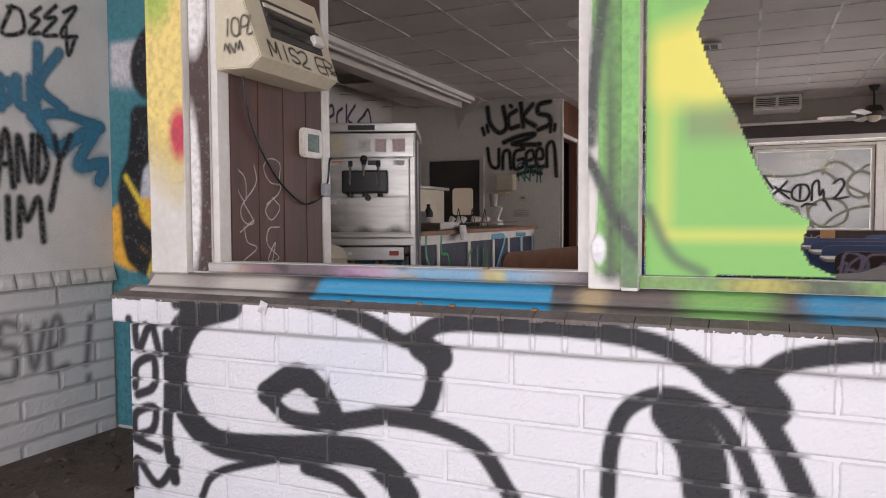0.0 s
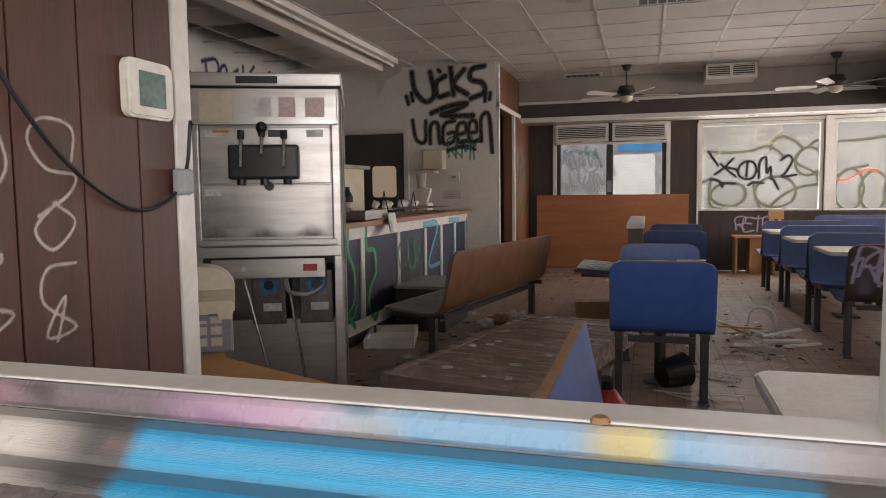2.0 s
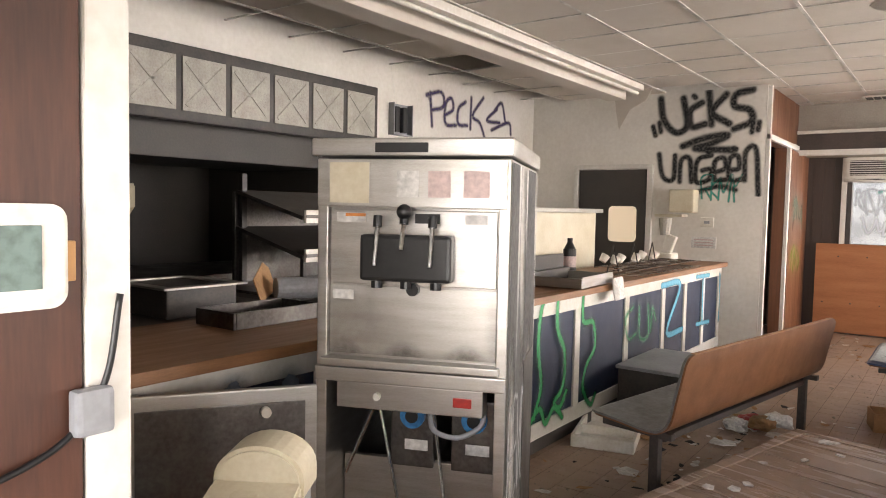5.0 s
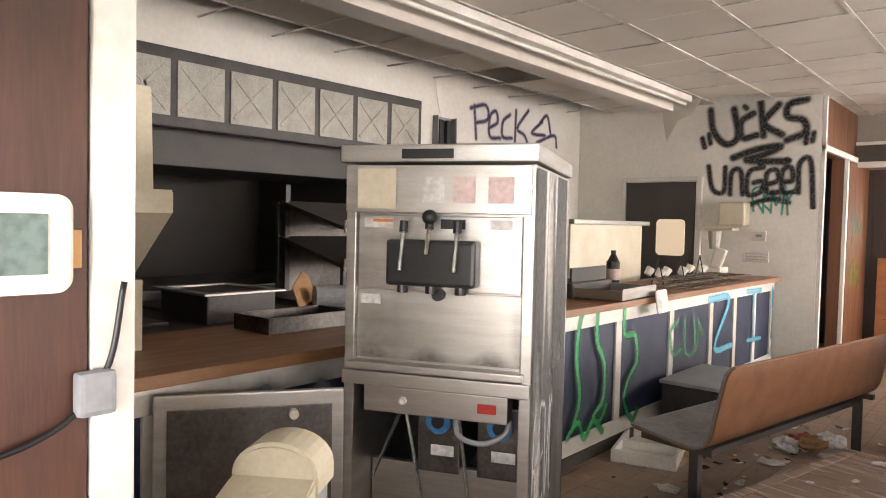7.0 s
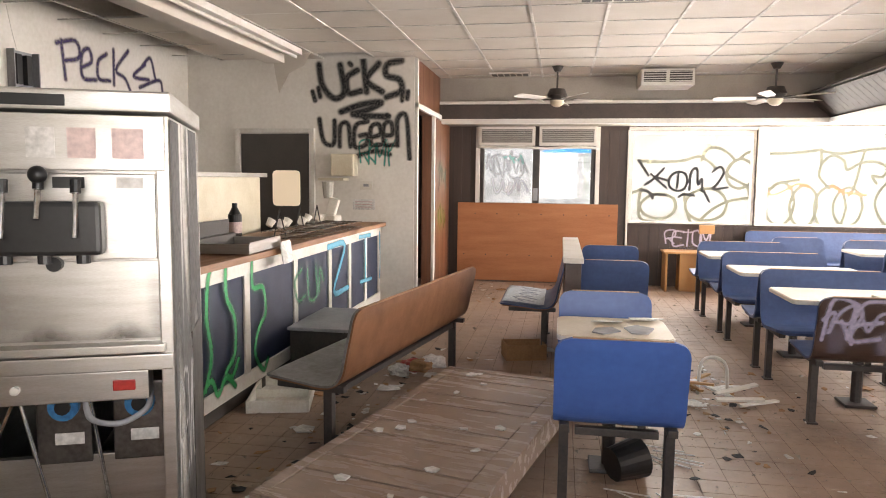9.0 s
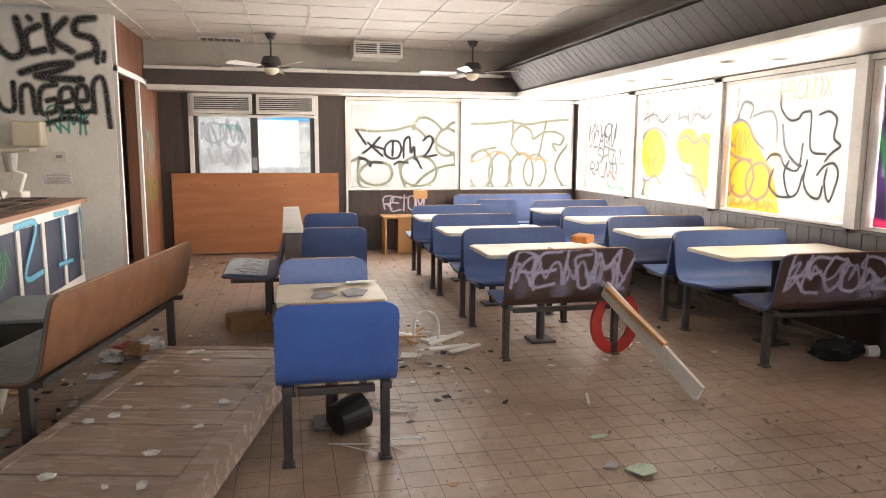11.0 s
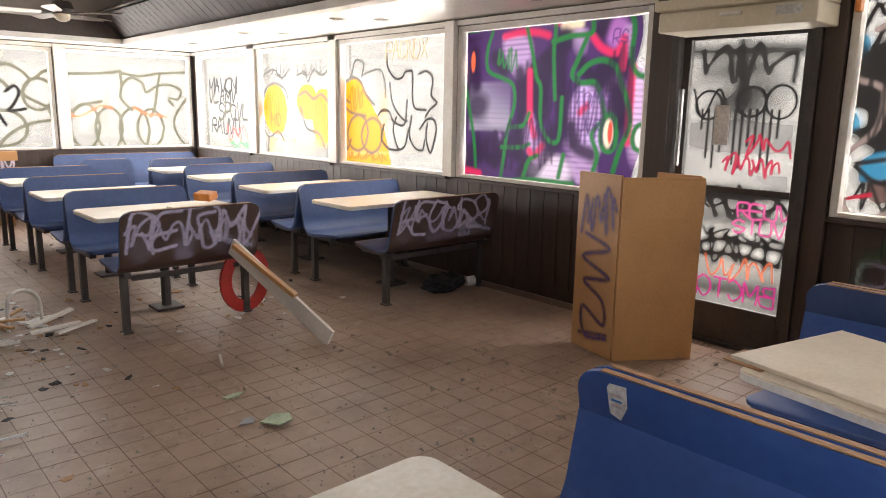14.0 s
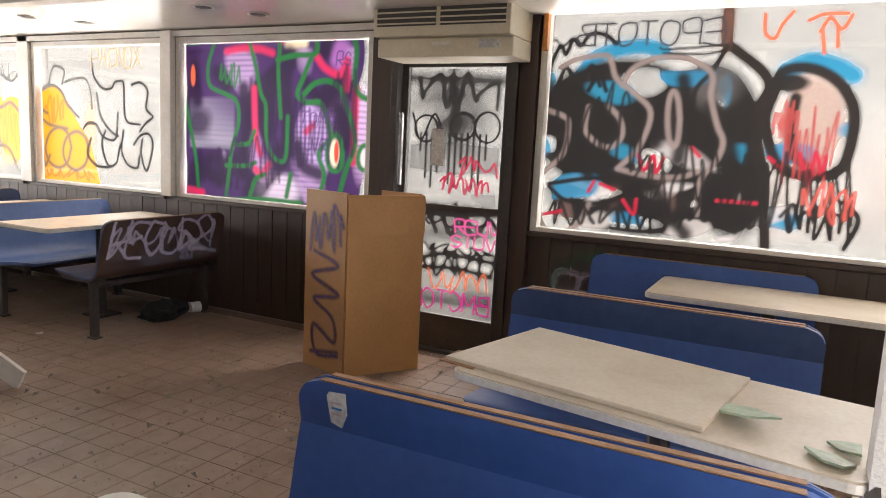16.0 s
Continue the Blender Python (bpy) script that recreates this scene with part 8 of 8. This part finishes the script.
# side alcove: brick ledge
BARE = [(field(73, 5, 6, 0.2, 1.2, 0.5), (0.45, 0.43, 0.42)), (strokes("234,65 226,67 225,57 232,54 231,42 223,43/238,63 241,44 247,64/248,51 256,55 254,66 250,61 249,42 258,42/272,64 269,41/270,34 270,32"), 0.035, 0.02, (0.07, 0.07, 0.07), 0.85)]
side = tagged(new("alcove_ledge"), "white painted brick ledge along the side wall", "ledge", kind="structure")
side.matrix_world = pose(-3.19, 0, 0, 0, 0, 90)
for row in range(8):
    x = -0.5 + 0.2 * (row % 2)
    while x < 2.86:
        x1 = min(x + BW, 2.87)
        block("block", x + J / 2, x1 - J / 2, max(0, 0.05 + row * BH - 0.05 + J / 2), row * BH + BH - J / 2, 0, 0.03, side, 0.012 if x > 1.6 else 0.05, 0, (0.6, 0.58, 0.56), BARE)
        x = x1
block("mortar_bed", -0.5, 2.87, 0.0, 0.81, 0.006, 0.02, side, 0.06, 0, (0.4, 0.38, 0.36), [])
x = -0.5
while x < 2.8:
    block("cap_brick", x + 0.004, x + 0.087, 0.815, 0.885, -0.035, 0.06, side, 0.02, 0.02, (0.62, 0.6, 0.56), BARE)
    x += 0.091
structure("dirt_strip", boxes((-3.19, -2.0, -3.0, 2.87, -0.02, 0.035)), DIRT, "dirt and dry leaves in the corner", "ground")
rnd = random.Random(12)
bm = bmesh.new()
for k in range(420):
    x, y, s = rnd.uniform(-3.15, -2.25), rnd.uniform(0.6, 2.8), rnd.uniform(0.006, 0.03)
    m = pose(x, y, 0.04, rnd.uniform(-40, 40), rnd.uniform(-40, 40), rnd.uniform(0, 360))
    vs = [bm.verts.new(m @ Vector(p)) for p in ((-s, -s * 0.5, 0), (s, -s * 0.3, 0), (s * 0.6, s * 0.6, 0.004), (-s * 0.6, s * 0.4, 0.002))]
    bm.faces.new(vs)
tagged(part("leaf_litter", bm, DIRT), "dry leaf litter and chips on the ground", "litter", kind="stuff")
t = thing("small_stickers", pose(-1.6, 2.053, 0.84), "small white paper sticker on the ledge", "sticker")
box("sticker", (-0.015, 0.015, -0.002, 0.0, -0.02, 0.02), PAPER, t, 0, "", pose(0, 0, 0, 0, 20))
for k, (x, y) in enumerate(((-0.95, 2.1), (-1.06, 2.11), (-0.88, 2.2), (-1.3, 2.09), (-0.7, 2.1))):
    tube("pebble", (x, y, 0.868 if y < 2.15 else 0.974), (x, y, 0.874 if y < 2.15 else 0.98), 0.012, CARDBOARD, None, 0.008, 7, "pale chip lying on the ledge")["category"] = "chip"

# ---- floor grit and tiles ----
rnd = random.Random(31)
bm = bmesh.new()
for k in range(7500):
    x, y = rnd.uniform(-2.9, 3.4), 4.2 + 8.4 * rnd.random() ** 1.6
    s = rnd.uniform(0.002, 0.008) if rnd.random() < 0.93 else rnd.uniform(0.008, 0.022)
    m = pose(x, y, 0.004 + s * 0.3, rnd.uniform(-30, 30), rnd.uniform(-30, 30), rnd.uniform(0, 360))
    vs = [bm.verts.new(m @ Vector(p)) for p in ((-s, -s * 0.6, 0), (s, -s * 0.4, 0), (s * 0.3, s, 0), (0, 0, s * 0.8))]
    for q in ((0, 1, 3), (1, 2, 3), (2, 0, 3)):
        bm.faces.new([vs[i] for i in q])
tagged(part("floor_grit", bm, GRIT), "plaster crumbs and grit scattered over the floor", "litter", kind="stuff")

TS, TG = 0.1525, 0.0042
bm0 = bmesh.new()
add_box(bm0, TG / 2, TS - TG / 2, TG / 2, TS - TG / 2, -0.004, 0.0, 0)
tile_me = bpy.data.meshes.new("tile")
bm0.to_mesh(tile_me), bm0.free()
tile_me.materials.append(TILE)
rnd = random.Random(77)
V, F, near = [], [], 0
for i in range(-53, 22):
    for j in range(0, 77):
        x, y = i * TS, 1.0 + j * TS
        if x + TS > 3.5:
            continue
        if y < 2.3 and x < 0.95:
            continue
        z = rnd.uniform(-0.0026, -0.0014)
        if 0.0 <= x < 2.4 and 4.4 <= y < 7.2 and near < 295:
            ob = new("tile", tile_me)
            ob.location, ob.parent = (x, y, z), floor_base
            near += 1
        else:
            n = len(V)
            a, b, c, d = x + TG / 2, x + TS - TG / 2, y + TG / 2, y + TS - TG / 2
            V += [(a, c, z), (b, c, z), (b, d, z), (a, d, z), (a, c, -0.004), (b, c, -0.004), (b, d, -0.004), (a, d, -0.004)]
            F += [(n, n + 1, n + 2, n + 3), (n, n + 4, n + 5, n + 1), (n + 1, n + 5, n + 6, n + 2), (n + 2, n + 6, n + 7, n + 3), (n + 3, n + 7, n + 4, n)]
me = bpy.data.meshes.new("floor_tiles")
me.from_pydata(V, [], F)
me.materials.append(TILE)
ft = tagged(new("floor_tiles", me), kind="stuff")
ft.parent = floor_base
